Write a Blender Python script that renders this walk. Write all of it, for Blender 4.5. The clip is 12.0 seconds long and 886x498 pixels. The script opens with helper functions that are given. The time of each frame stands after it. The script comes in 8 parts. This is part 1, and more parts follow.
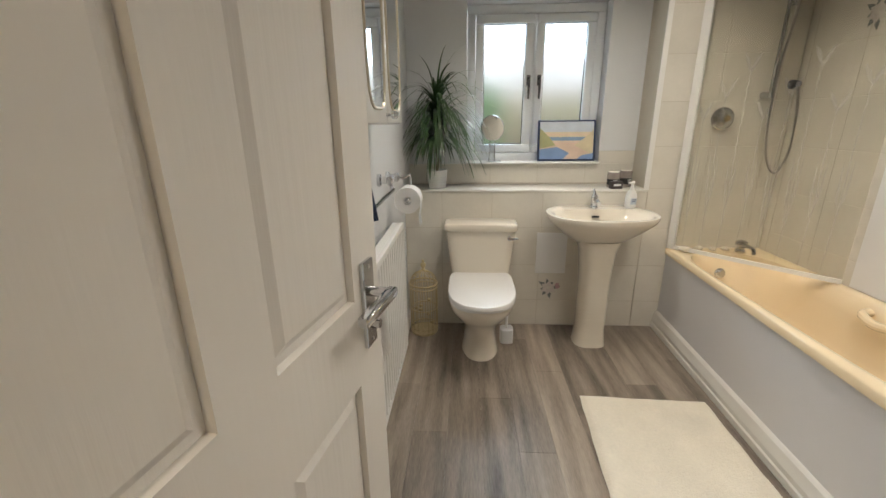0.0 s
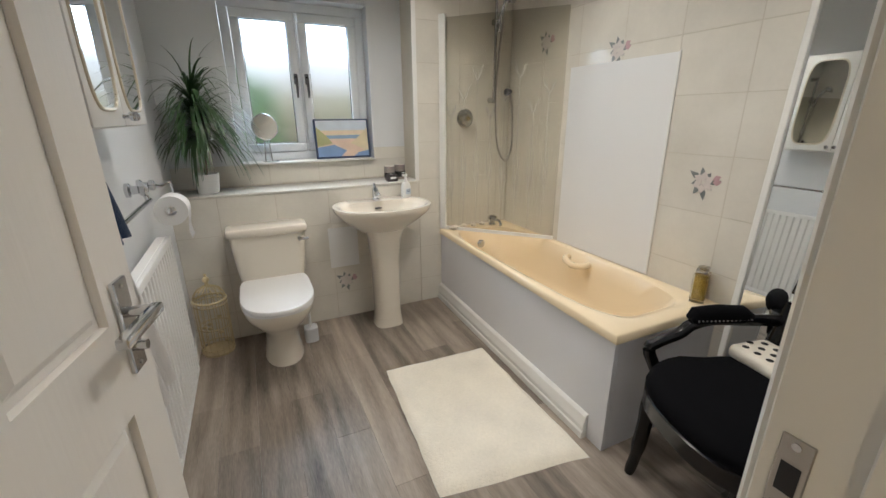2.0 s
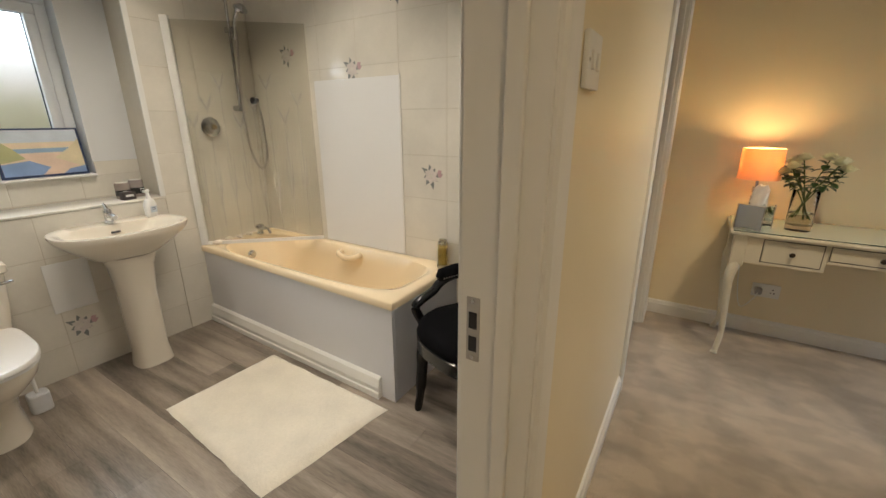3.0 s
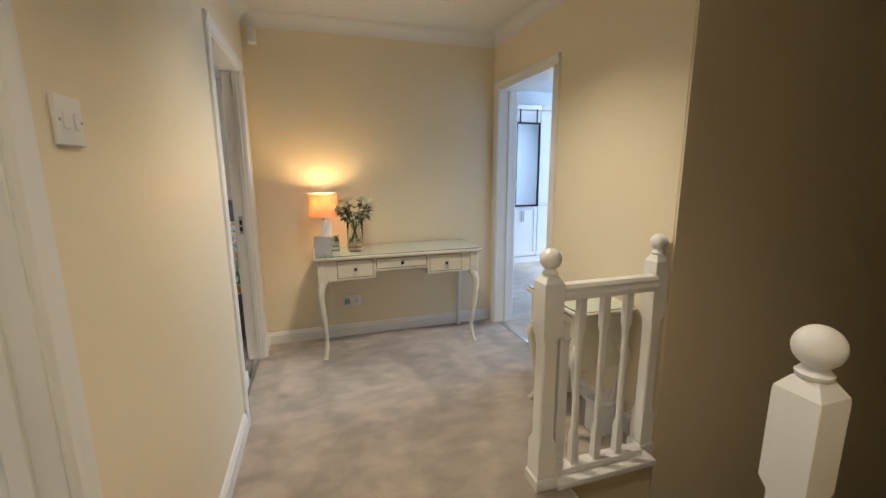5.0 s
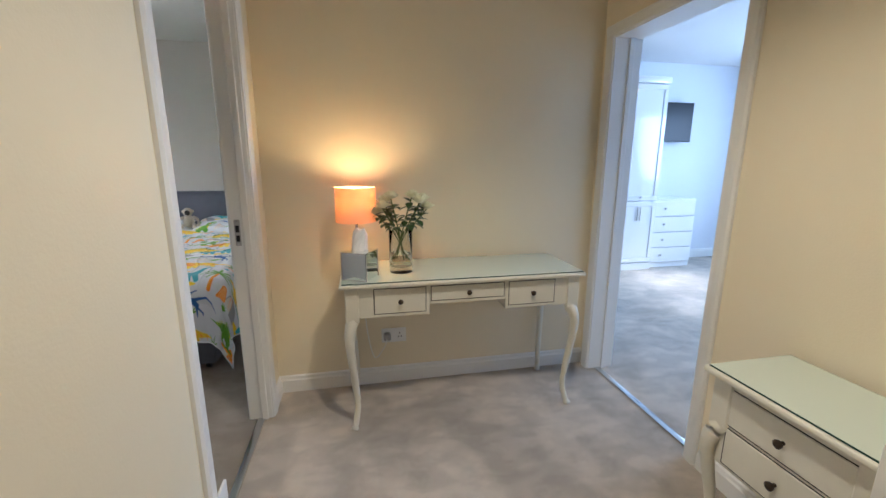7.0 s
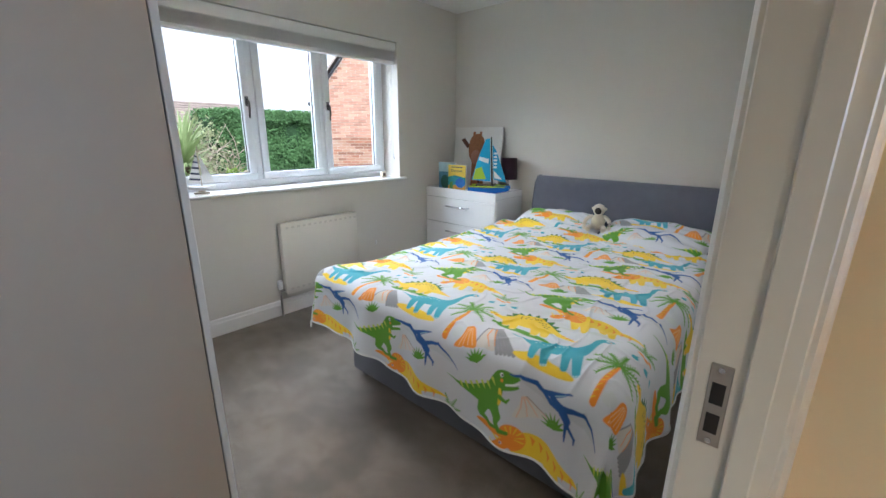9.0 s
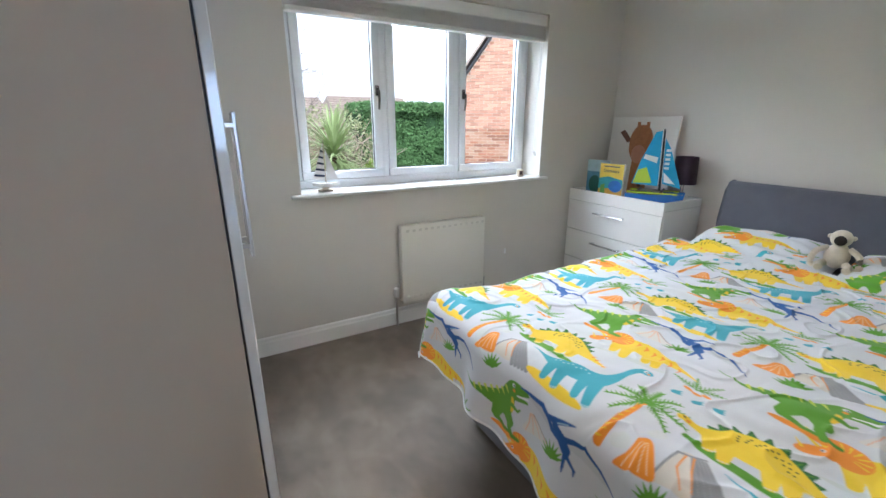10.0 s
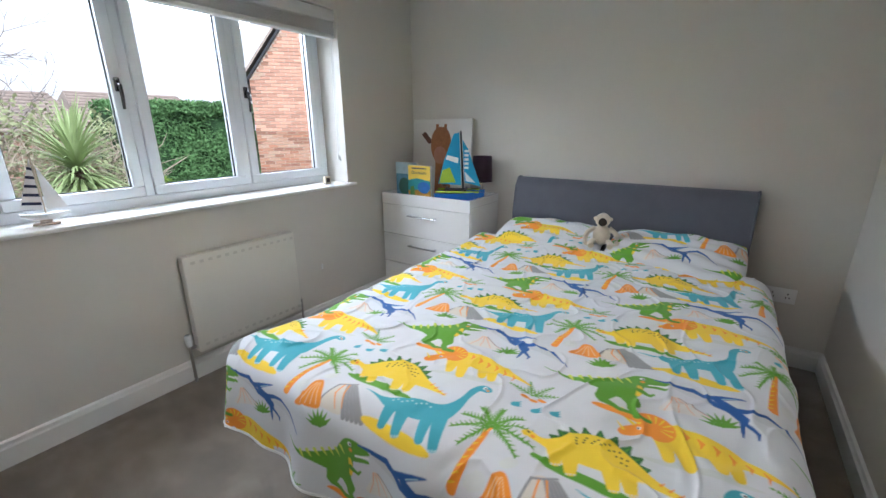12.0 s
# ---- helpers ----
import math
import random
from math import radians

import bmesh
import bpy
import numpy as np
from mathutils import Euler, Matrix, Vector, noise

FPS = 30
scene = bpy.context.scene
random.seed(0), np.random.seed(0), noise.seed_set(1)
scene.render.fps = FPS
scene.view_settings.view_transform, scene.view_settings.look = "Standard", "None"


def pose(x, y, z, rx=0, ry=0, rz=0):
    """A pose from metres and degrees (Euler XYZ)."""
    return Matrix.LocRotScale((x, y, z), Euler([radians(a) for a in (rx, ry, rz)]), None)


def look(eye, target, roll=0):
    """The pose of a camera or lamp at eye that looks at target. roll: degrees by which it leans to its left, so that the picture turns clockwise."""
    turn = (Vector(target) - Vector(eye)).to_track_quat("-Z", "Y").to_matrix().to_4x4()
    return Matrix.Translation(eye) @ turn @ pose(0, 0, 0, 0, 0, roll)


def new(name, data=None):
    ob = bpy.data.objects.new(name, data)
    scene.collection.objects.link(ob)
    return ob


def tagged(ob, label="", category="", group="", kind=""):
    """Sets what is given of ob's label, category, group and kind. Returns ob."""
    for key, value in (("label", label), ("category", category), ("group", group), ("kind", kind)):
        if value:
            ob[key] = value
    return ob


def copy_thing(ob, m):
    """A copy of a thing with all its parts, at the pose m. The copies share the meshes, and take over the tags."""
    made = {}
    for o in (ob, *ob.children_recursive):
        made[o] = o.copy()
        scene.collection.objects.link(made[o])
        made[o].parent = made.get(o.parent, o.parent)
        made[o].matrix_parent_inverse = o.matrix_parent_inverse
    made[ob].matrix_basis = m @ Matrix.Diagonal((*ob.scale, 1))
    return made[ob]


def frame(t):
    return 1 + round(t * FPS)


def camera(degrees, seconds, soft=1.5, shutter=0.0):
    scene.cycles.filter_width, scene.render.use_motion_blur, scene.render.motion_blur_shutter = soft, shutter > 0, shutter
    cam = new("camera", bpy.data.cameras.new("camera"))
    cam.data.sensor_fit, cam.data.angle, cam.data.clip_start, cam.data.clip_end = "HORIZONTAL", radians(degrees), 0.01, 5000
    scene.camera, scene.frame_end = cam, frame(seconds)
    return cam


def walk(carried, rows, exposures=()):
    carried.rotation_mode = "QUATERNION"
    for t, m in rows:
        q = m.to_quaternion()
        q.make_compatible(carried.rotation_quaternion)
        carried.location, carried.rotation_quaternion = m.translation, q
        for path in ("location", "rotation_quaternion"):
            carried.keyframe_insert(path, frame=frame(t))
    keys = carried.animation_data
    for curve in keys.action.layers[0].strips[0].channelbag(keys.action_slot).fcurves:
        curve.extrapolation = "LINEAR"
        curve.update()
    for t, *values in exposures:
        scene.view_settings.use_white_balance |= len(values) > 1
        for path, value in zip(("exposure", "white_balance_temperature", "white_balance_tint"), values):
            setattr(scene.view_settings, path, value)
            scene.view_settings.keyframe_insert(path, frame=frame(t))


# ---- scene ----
cam = camera(94.9, 12.0)
PATH = [
    (0, (-1.19, -0.814, 1.305), (-1.301, 1.093, 0.711), -0.6),
    (0.5, (-1.117, -0.754, 1.303), (-1.061, 1.146, 0.683), -0.7),
    (1, (-1.077, -0.751, 1.312), (-0.749, 1.11, 0.666), -0.7),
    (1.5, (-1.065, -0.799, 1.311), (-0.497, 1.008, 0.669), -0.5),
    (2, (-1.144, -0.928, 1.324), (-0.337, 0.794, 0.704), -0.4),
    (2.5, (-1.231, -1.056, 1.336), (-0.072, 0.45, 0.715), -0.5),
    (2.8, (-1.28, -1.082, 1.338), (0.162, 0.162, 0.720), -0.3),
    (3, (-1.311, -1.097, 1.34), (0.308, -0.086, 0.741), -0.2),
    (3.5, (-1.41, -1.121, 1.359), (0.481, -0.709, 0.856), 0.1),
    (3.7, (-1.436, -1.139, 1.371), (0.497, -0.923, 0.907), 0.1),
    (5.3, (-1.489, -1.362, 1.331), (0.366, -1.999, 0.938), -0.2),
    (5.5, (-1.452, -1.364, 1.325), (0.397, -2.01, 0.917), -0.2),
    (6, (-1.266, -1.366, 1.309), (0.593, -1.965, 0.877), -0.1),
    (6.5, (-0.887, -1.411, 1.318), (0.992, -1.95, 0.895), -0.1),
    (6.7, (-0.72, -1.414, 1.317), (1.171, -1.909, 0.892), 0.0),
    (8.3, (0.58, -1.164, 1.372), (2.439, -0.58, 0.921), 0.2),
    (8.5, (0.728, -1.114, 1.355), (2.493, -0.301, 0.882), 0.0),
    (9, (0.967, -0.881, 1.34), (2.398, 0.409, 0.801), 0.3),
    (9.5, (1.142, -0.651, 1.333), (2.254, 0.908, 0.758), 0.2),
    (10, (1.284, -0.472, 1.349), (2.223, 1.196, 0.768), 0.0),
    (10.5, (1.362, -0.365, 1.354), (2.362, 1.261, 0.756), -0.2),
    (11, (1.401, -0.321, 1.357), (2.62, 1.148, 0.76), -0.3),
    (11.5, (1.423, -0.321, 1.367), (2.833, 0.967, 0.774), -0.3),
    (12, (1.445, -0.323, 1.359), (3.018, 0.769, 0.781), -0.4),
]
walk(cam, [(t, look(eye, target, roll)) for t, eye, target, roll in PATH],
     [(0, 1.05, 6500, 10), (0.5, 0.9, 6200, 10), (1, 0.95, 6000, 10), (1.5, 0.97, 5900, 10), (2.2, 1.05, 6200, 10), (3, 1.0, 6800, 10), (3.7, 1.22, 6700, 10), (5.5, 1.45, 5650, 10), (6.5, 1.4, 5500, 10), (8.3, 1.12, 5350, 10), (9.1, 1.42, 5500, 10), (11, 1.33, 5550, 10), (12, 1.24, 5550, 10)])

# ---- world, lights ----
world = bpy.data.worlds.new("overcast_sky")
scene.world = world
world.use_nodes = True
wn = world.node_tree.nodes
wl = world.node_tree.links
sky = wn.new("ShaderNodeTexSky")
sky.sky_type = "NISHITA"
sky.sun_disc = False
sky.sun_elevation, sky.sun_rotation = radians(38), radians(200)
sky.dust_density, sky.air_density = 4.0, 1.0
grey = wn.new("ShaderNodeHueSaturation")
grey.inputs["Saturation"].default_value = 0.12
wl.new(sky.outputs["Color"], grey.inputs["Color"])
cloud = wn.new("ShaderNodeMix")
cloud.data_type = "RGBA"
cloud.inputs["Factor"].default_value = 0.8
cloud.inputs["B"].default_value = (4.1, 4.1, 4.1, 1)
wl.new(grey.outputs["Color"], cloud.inputs["A"])
wl.new(cloud.outputs["Result"], wn["Background"].inputs["Color"])
wn["Background"].inputs["Strength"].default_value = 0.15


def lamp(name, kind, m, power, colour, size=0.1, size_y=None):
    data = bpy.data.lights.new(name, kind)
    data.energy, data.color = power, colour
    if kind == "AREA":
        data.shape, data.size, data.size_y = "RECTANGLE", size, size_y or size
    elif kind == "SUN":
        data.angle = size
    else:
        data.shadow_soft_size = size
        if kind == "SPOT":
            data.spot_size, data.spot_blend = radians(128), 0.8
    ob = new(name, data)
    ob.matrix_world = m
    return ob


lamp("window_daylight_bedroom", "AREA", look((2.62, 3.15, 2.72), (3.1, 0.3, 0.9)), 62, (0.95, 0.98, 1.0), 2.8, 1.1)
lamp("window_daylight_bathroom", "AREA", look((-0.76, 2.65, 2.10), (-0.80, 0.5, 1.0)), 10.0, (0.74, 0.88, 1.0), 1.1, 0.7)
lamp("sun", "SUN", look((0, 0, 0), (0.27, 0.73, -0.62)), 1.8, (1.0, 0.97, 0.92), radians(14))
DAY = (0.80, 0.90, 1.0)
WARM = (1.0, 0.80, 0.55)
lamp("window_daylight_main_bedroom", "AREA", look((2.2, -6.6, 1.5), (2.2, -3.0, 1.2)), 42, (0.52, 0.72, 1.0), 2.0, 1.2)
for *spot, power in ((-0.95, 0.95, 17), (-0.28, -0.18, 21), (-0.30, 1.20, 12), (0.10, 0.60, 13)):
    lamp("bathroom_downlight", "SPOT", pose(*spot, 2.40), power, (1.0, 0.92, 0.80), 0.05)
for *spot, power in ((-1.40, -1.58, 14), (0.35, -1.85, 32)):
    lamp("landing_downlight", "SPOT", pose(*spot, 2.40), power, (1.0, 0.83, 0.60), 0.05)
lamp("table_lamp_bulb", "POINT", pose(1.60, -1.385, 1.145), 2.4, (1.0, 0.69, 0.32), 0.03)
lamp("bedroom_pendant_bulb", "POINT", pose(2.33, 0.39, 2.20), 9, (1.0, 0.94, 0.86), 0.03)

# ---- materials ----
MATS = {}


def mat(name, col, rough=0.6, metal=0.0, var=0.06, scale=6.0, bump=0.0, bscale=200.0, fine=0.0, coat=0.0,
        trans=0.0, ior=1.45, emit=0.0, rnd=0.0, sheen=0.0, stretch=None, spec=0.5):
    if name in MATS:
        return MATS[name]
    m = bpy.data.materials.new(name)
    m.use_nodes = True
    nt = m.node_tree
    b = nt.nodes["Principled BSDF"]
    b.inputs["Roughness"].default_value = rough
    b.inputs["Metallic"].default_value = metal
    b.inputs["Coat Weight"].default_value = coat
    b.inputs["Transmission Weight"].default_value = trans
    b.inputs["IOR"].default_value = ior
    b.inputs["Sheen Weight"].default_value = sheen
    b.inputs["Specular IOR Level"].default_value = spec
    b.inputs["Base Color"].default_value = (*col, 1)
    if emit:
        b.inputs["Emission Color"].default_value = (*col, 1)
        b.inputs["Emission Strength"].default_value = emit
    L = nt.links
    tc = nt.nodes.new("ShaderNodeTexCoord")
    geo = nt.nodes.new("ShaderNodeNewGeometry")
    src = geo.outputs["Position"]
    if stretch:
        mp = nt.nodes.new("ShaderNodeMapping")
        mp.inputs["Scale"].default_value = stretch
        L.new(src, mp.inputs["Vector"])
        src = mp.outputs["Vector"]
    if var or fine or rnd:
        n1 = nt.nodes.new("ShaderNodeTexNoise")
        n1.inputs["Scale"].default_value, n1.inputs["Detail"].default_value = scale, 5
        L.new(src, n1.inputs["Vector"])
        n2 = nt.nodes.new("ShaderNodeTexNoise")
        n2.inputs["Scale"].default_value, n2.inputs["Detail"].default_value = scale * 14, 3
        L.new(src, n2.inputs["Vector"])
        add = nt.nodes.new("ShaderNodeMath")
        add.operation = "MULTIPLY_ADD"
        L.new(n1.outputs["Fac"], add.inputs[0])
        add.inputs[1].default_value, add.inputs[2].default_value = 2 * var, 1 - var
        add2 = nt.nodes.new("ShaderNodeMath")
        add2.operation = "MULTIPLY_ADD"
        L.new(n2.outputs["Fac"], add2.inputs[0])
        add2.inputs[1].default_value = 2 * fine
        L.new(add.outputs[0], add2.inputs[2])
        out = add2.outputs[0]
        off = -fine
        if rnd:
            oi = nt.nodes.new("ShaderNodeObjectInfo")
            add3 = nt.nodes.new("ShaderNodeMath")
            add3.operation = "MULTIPLY_ADD"
            L.new(oi.outputs["Random"], add3.inputs[0])
            add3.inputs[1].default_value = 2 * rnd
            L.new(out, add3.inputs[2])
            out, off = add3.outputs[0], off - rnd
        sub = nt.nodes.new("ShaderNodeMath")
        sub.operation = "ADD"
        L.new(out, sub.inputs[0])
        sub.inputs[1].default_value = off
        mul = nt.nodes.new("ShaderNodeVectorMath")
        mul.operation = "SCALE"
        mul.inputs[0].default_value = col
        L.new(sub.outputs[0], mul.inputs["Scale"])
        L.new(mul.outputs[0], b.inputs["Base Color"])
    if bump:
        n3 = nt.nodes.new("ShaderNodeTexNoise")
        n3.inputs["Scale"].default_value, n3.inputs["Detail"].default_value = bscale, 4
        L.new(src, n3.inputs["Vector"])
        bp = nt.nodes.new("ShaderNodeBump")
        bp.inputs["Strength"].default_value, bp.inputs["Distance"].default_value = bump, 0.004
        L.new(n3.outputs["Fac"], bp.inputs["Height"])
        L.new(bp.outputs["Normal"], b.inputs["Normal"])
    MATS[name] = m
    return m


M_CREAM = mat("cream_wall_paint", (0.80, 0.71, 0.525), 0.36, var=0.03, scale=1.5, bump=0.12, bscale=140, fine=0.01)
M_GREYW = mat("warm_grey_wall_paint", (0.64, 0.61, 0.555), 0.6, var=0.03, scale=1.5, bump=0.12, bscale=140, fine=0.01)
M_BATHW = mat("pale_bathroom_paint", (0.70, 0.71, 0.72), 0.5, var=0.02, scale=1.5, bump=0.1, bscale=140)
# the landing's cream paint, darkened to put the stairwell's shade into the colour
M_STAIRW = mat("shaded_cream_stair_paint", (0.74, 0.64, 0.46), 0.6, var=0.03, scale=1.5, bump=0.12, bscale=140)
M_BLUEW = mat("white_bedroom_paint", (0.74, 0.76, 0.80), 0.6, var=0.02, scale=1.5, bump=0.1, bscale=140)
M_CEIL = mat("white_ceiling_paint", (0.78, 0.77, 0.75), 0.85, var=0.02, scale=2, bump=0.1, bscale=90)
M_TRIM = mat("white_gloss_paint", (0.80, 0.79, 0.76), 0.3, var=0.02, scale=3, bump=0.04, bscale=60)
M_DOOR = mat("white_satin_door_paint", (0.78, 0.75, 0.71), 0.36, var=0.02, scale=3, bump=0.16, bscale=90, stretch=(1, 1, 0.06))
M_PVC = mat("white_window_pvc", (0.80, 0.83, 0.86), 0.28, var=0.015, scale=4)
M_CHROME = mat("polished_chrome", (0.62, 0.63, 0.65), 0.12, 1.0, var=0.03, scale=20)
M_STEEL = mat("brushed_steel", (0.48, 0.46, 0.44), 0.32, 1.0, var=0.08, scale=40)
M_BLACKM = mat("dark_metal", (0.04, 0.04, 0.045), 0.4, 0.6, var=0.1)
M_CERAM = mat("cream_ceramic", (0.78, 0.72, 0.62), 0.09, var=0.01, scale=3, coat=0.5)
M_LID = mat("white_toilet_seat_plastic", (0.80, 0.79, 0.78), 0.16, var=0.01, scale=3, coat=0.3)
M_BATH = mat("peach_bath_acrylic", (0.86, 0.71, 0.49), 0.13, var=0.02, scale=3, coat=0.4)
M_PANEL = mat("white_bath_panel", (0.74, 0.74, 0.77), 0.35, var=0.03, scale=2)
M_TILE = mat("marbled_cream_tile", (0.71, 0.675, 0.605), 0.16, var=0.16, scale=4, fine=0.03, rnd=0.02, coat=0.2)
M_GROUT = mat("pale_grout", (0.58, 0.535, 0.455), 0.9, var=0.05, scale=20)
M_BOARD = mat("white_shower_board", (0.80, 0.80, 0.80), 0.35, var=0.01)
M_RAD = mat("white_radiator_enamel", (0.80, 0.79, 0.77), 0.35, var=0.015, scale=4)
M_RADC = mat("cream_radiator_enamel", (0.74, 0.71, 0.64), 0.4, var=0.02, scale=4)
M_MAT = mat("cream_cotton_bath_mat", (0.84, 0.775, 0.66), 0.95, var=0.16, scale=6, bump=1.0, bscale=160, fine=0.08, sheen=0.4)
M_BLACK = mat("black_lacquer", (0.005, 0.005, 0.006), 0.16, var=0.1)
M_VELVET = mat("black_velvet", (0.004, 0.004, 0.005), 0.95, var=0.2, scale=20, bump=0.2, bscale=300, spec=0.1)
M_WHITE = mat("white_plastic", (0.80, 0.80, 0.79), 0.3, var=0.01)
M_GLOSSW = mat("white_gloss_furniture", (0.80, 0.79, 0.77), 0.1, var=0.015, scale=3, coat=0.4)
M_ENDP = mat("cream_matt_wardrobe_panel", (0.55, 0.465, 0.365), 0.45, var=0.03, scale=2)
M_FURN = mat("ivory_painted_wood", (0.70, 0.67, 0.57), 0.35, var=0.03, scale=4, bump=0.05, bscale=60)
M_GLASSTOP = mat("pale_green_table_glass", (0.60, 0.68, 0.60), 0.03, var=0.01, coat=1.0)
M_GLASSEDGE = mat("dark_glass_edge", (0.03, 0.07, 0.06), 0.1)
M_GLASS = mat("clear_glass", (0.97, 0.98, 0.98), 0.0, trans=1.0, var=0, ior=1.45)
M_PANE = mat("window_pane_glass", (1, 1, 1), 0.0, trans=1.0, var=0, ior=1.02)
M_FROST = mat("frosted_window_glass", (0.92, 0.97, 1.0), 0.34, trans=1.0, var=0, ior=1.14, bump=0.35, bscale=160)
M_SCREEN = mat("tinted_shower_glass", (0.76, 0.745, 0.69), 0.02, trans=1.0, var=0, ior=1.25)
M_ETCH = mat("etched_glass_flowers", (0.60, 0.60, 0.57), 0.5, var=0.03, scale=9)
M_ETCH.node_tree.nodes["Principled BSDF"].inputs["Alpha"].default_value = 0.22
M_MIRROR = mat("silvered_mirror", (0.86, 0.88, 0.88), 0.015, 1.0, var=0)
M_NAVY = mat("navy_towelling", (0.02, 0.05, 0.12), 0.95, var=0.2, scale=30, bump=0.8, bscale=260, sheen=0.4)
M_TOWEL = mat("white_towelling", (0.76, 0.73, 0.70), 0.95, var=0.08, scale=30, bump=0.8, bscale=260, sheen=0.4)
M_PAPER = mat("white_tissue_paper", (0.82, 0.81, 0.80), 0.95, var=0.02, bump=0.2, bscale=200)
M_CAGE = mat("antique_cream_wire", (0.60, 0.50, 0.30), 0.45, 0.2, var=0.15, scale=30)
M_SHADE = mat("apricot_lampshade_fabric", (0.80, 0.42, 0.20), 0.8, var=0.05, scale=40, bump=0.2, bscale=500)
M_PURPLE = mat("purple_silk_shade", (0.022, 0.005, 0.022), 0.5, var=0.1, scale=30)
M_LEAF = mat("dark_green_leaf", (0.04, 0.085, 0.03), 0.35, var=0.35, scale=12, fine=0.1)
M_STEM = mat("green_stem", (0.10, 0.14, 0.05), 0.6, var=0.2)
M_BARK = mat("brown_bark", (0.13, 0.09, 0.06), 0.9, var=0.3, scale=20, bump=0.8, bscale=60)
M_ROSE = mat("cream_rose_petal", (0.82, 0.81, 0.58), 0.7, var=0.1, scale=40, sheen=0.2)
M_GREYF = mat("grey_woven_upholstery", (0.125, 0.13, 0.16), 0.9, var=0.12, scale=12, bump=0.5, bscale=500, fine=0.08, sheen=0.2)
M_SHEET = mat("white_cotton", (0.80, 0.80, 0.80), 0.85, var=0.02, bump=0.2, bscale=300)
M_TOY = mat("cream_plush", (0.66, 0.58, 0.46), 0.95, var=0.15, scale=60, bump=1.0, bscale=300, sheen=0.5)
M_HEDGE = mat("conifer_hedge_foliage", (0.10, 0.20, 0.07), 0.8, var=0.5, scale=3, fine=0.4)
# leaf green darkened: the shade inside the hedge is in this colour
M_HEDGE_SHADE = mat("shaded_hedge_core", (0.025, 0.06, 0.02), 0.9, var=0.4, scale=6, bump=0.5, bscale=30)
M_SHRUB = mat("bare_shrub_twigs", (0.40, 0.33, 0.26), 0.9, var=0.3, scale=10)
M_LIME = mat("lime_green_foliage", (0.20, 0.30, 0.05), 0.7, var=0.35, scale=8)
M_SPIKE = mat("pale_green_spiky_leaf", (0.32, 0.40, 0.18), 0.5, var=0.3, scale=5)
M_ROOF = mat("brown_roof_tile", (0.31, 0.25, 0.215), 0.9, var=0.25, scale=5, rnd=0.08)
M_MORTAR = mat("buff_mortar", (0.55, 0.48, 0.40), 0.95, var=0.15, scale=12)
M_GRASS = mat("lawn_grass", (0.06, 0.11, 0.03), 0.95, var=0.4, scale=1.5, fine=0.3)


def carpet(name, col):
    """Cut pile whose nap lies this way and that in brushed patches with soft, streaky edges."""
    m = mat(name, col, 0.98, var=0.16, scale=9, bump=1.0, bscale=420, fine=0.12, sheen=0.25)
    nt = m.node_tree
    b = nt.nodes["Principled BSDF"]
    geo = nt.nodes.new("ShaderNodeNewGeometry")
    base = b.inputs["Base Color"].links[0].from_socket
    factor = None
    for scale, squeeze, lo, hi, span in ((1.9, (1.0, 1.5, 1), 0.42, 0.60, 0.13), (6.0, (1.6, 0.8, 1), 0.40, 0.62, 0.10)):
        mp = nt.nodes.new("ShaderNodeMapping")
        mp.inputs["Scale"].default_value, mp.inputs["Rotation"].default_value = squeeze, (0, 0, 0.5)
        nt.links.new(geo.outputs["Position"], mp.inputs["Vector"])
        n = nt.nodes.new("ShaderNodeTexNoise")
        n.inputs["Scale"].default_value, n.inputs["Detail"].default_value, n.inputs["Distortion"].default_value = scale, 5, 0.25
        nt.links.new(mp.outputs["Vector"], n.inputs["Vector"])
        r = nt.nodes.new("ShaderNodeMapRange")
        r.interpolation_type = "SMOOTHSTEP"
        for key, value in (("From Min", lo), ("From Max", hi), ("To Min", 1 - span), ("To Max", 1 + span)):
            r.inputs[key].default_value = value
        nt.links.new(n.outputs["Fac"], r.inputs["Value"])
        if factor is None:
            factor = r.outputs["Result"]
        else:
            mul = nt.nodes.new("ShaderNodeMath")
            mul.operation = "MULTIPLY"
            nt.links.new(factor, mul.inputs[0])
            nt.links.new(r.outputs["Result"], mul.inputs[1])
            factor = mul.outputs[0]
    out = nt.nodes.new("ShaderNodeVectorMath")
    out.operation = "SCALE"
    nt.links.new(base, out.inputs[0])
    nt.links.new(factor, out.inputs["Scale"])
    nt.links.new(out.outputs[0], b.inputs["Base Color"])
    return m


M_CARPET = carpet("brown_cut_pile_carpet", (0.45, 0.385, 0.315))
M_CARPET2 = carpet("taupe_cut_pile_carpet", (0.225, 0.185, 0.145))


def plank_material():
    m = mat("grey_oak_vinyl_plank", (0.27, 0.225, 0.185), 0.33, var=1.0, scale=1.0, bump=0.15, bscale=30, fine=0.36, rnd=0.26, stretch=(18, 1.6, 1))
    return m


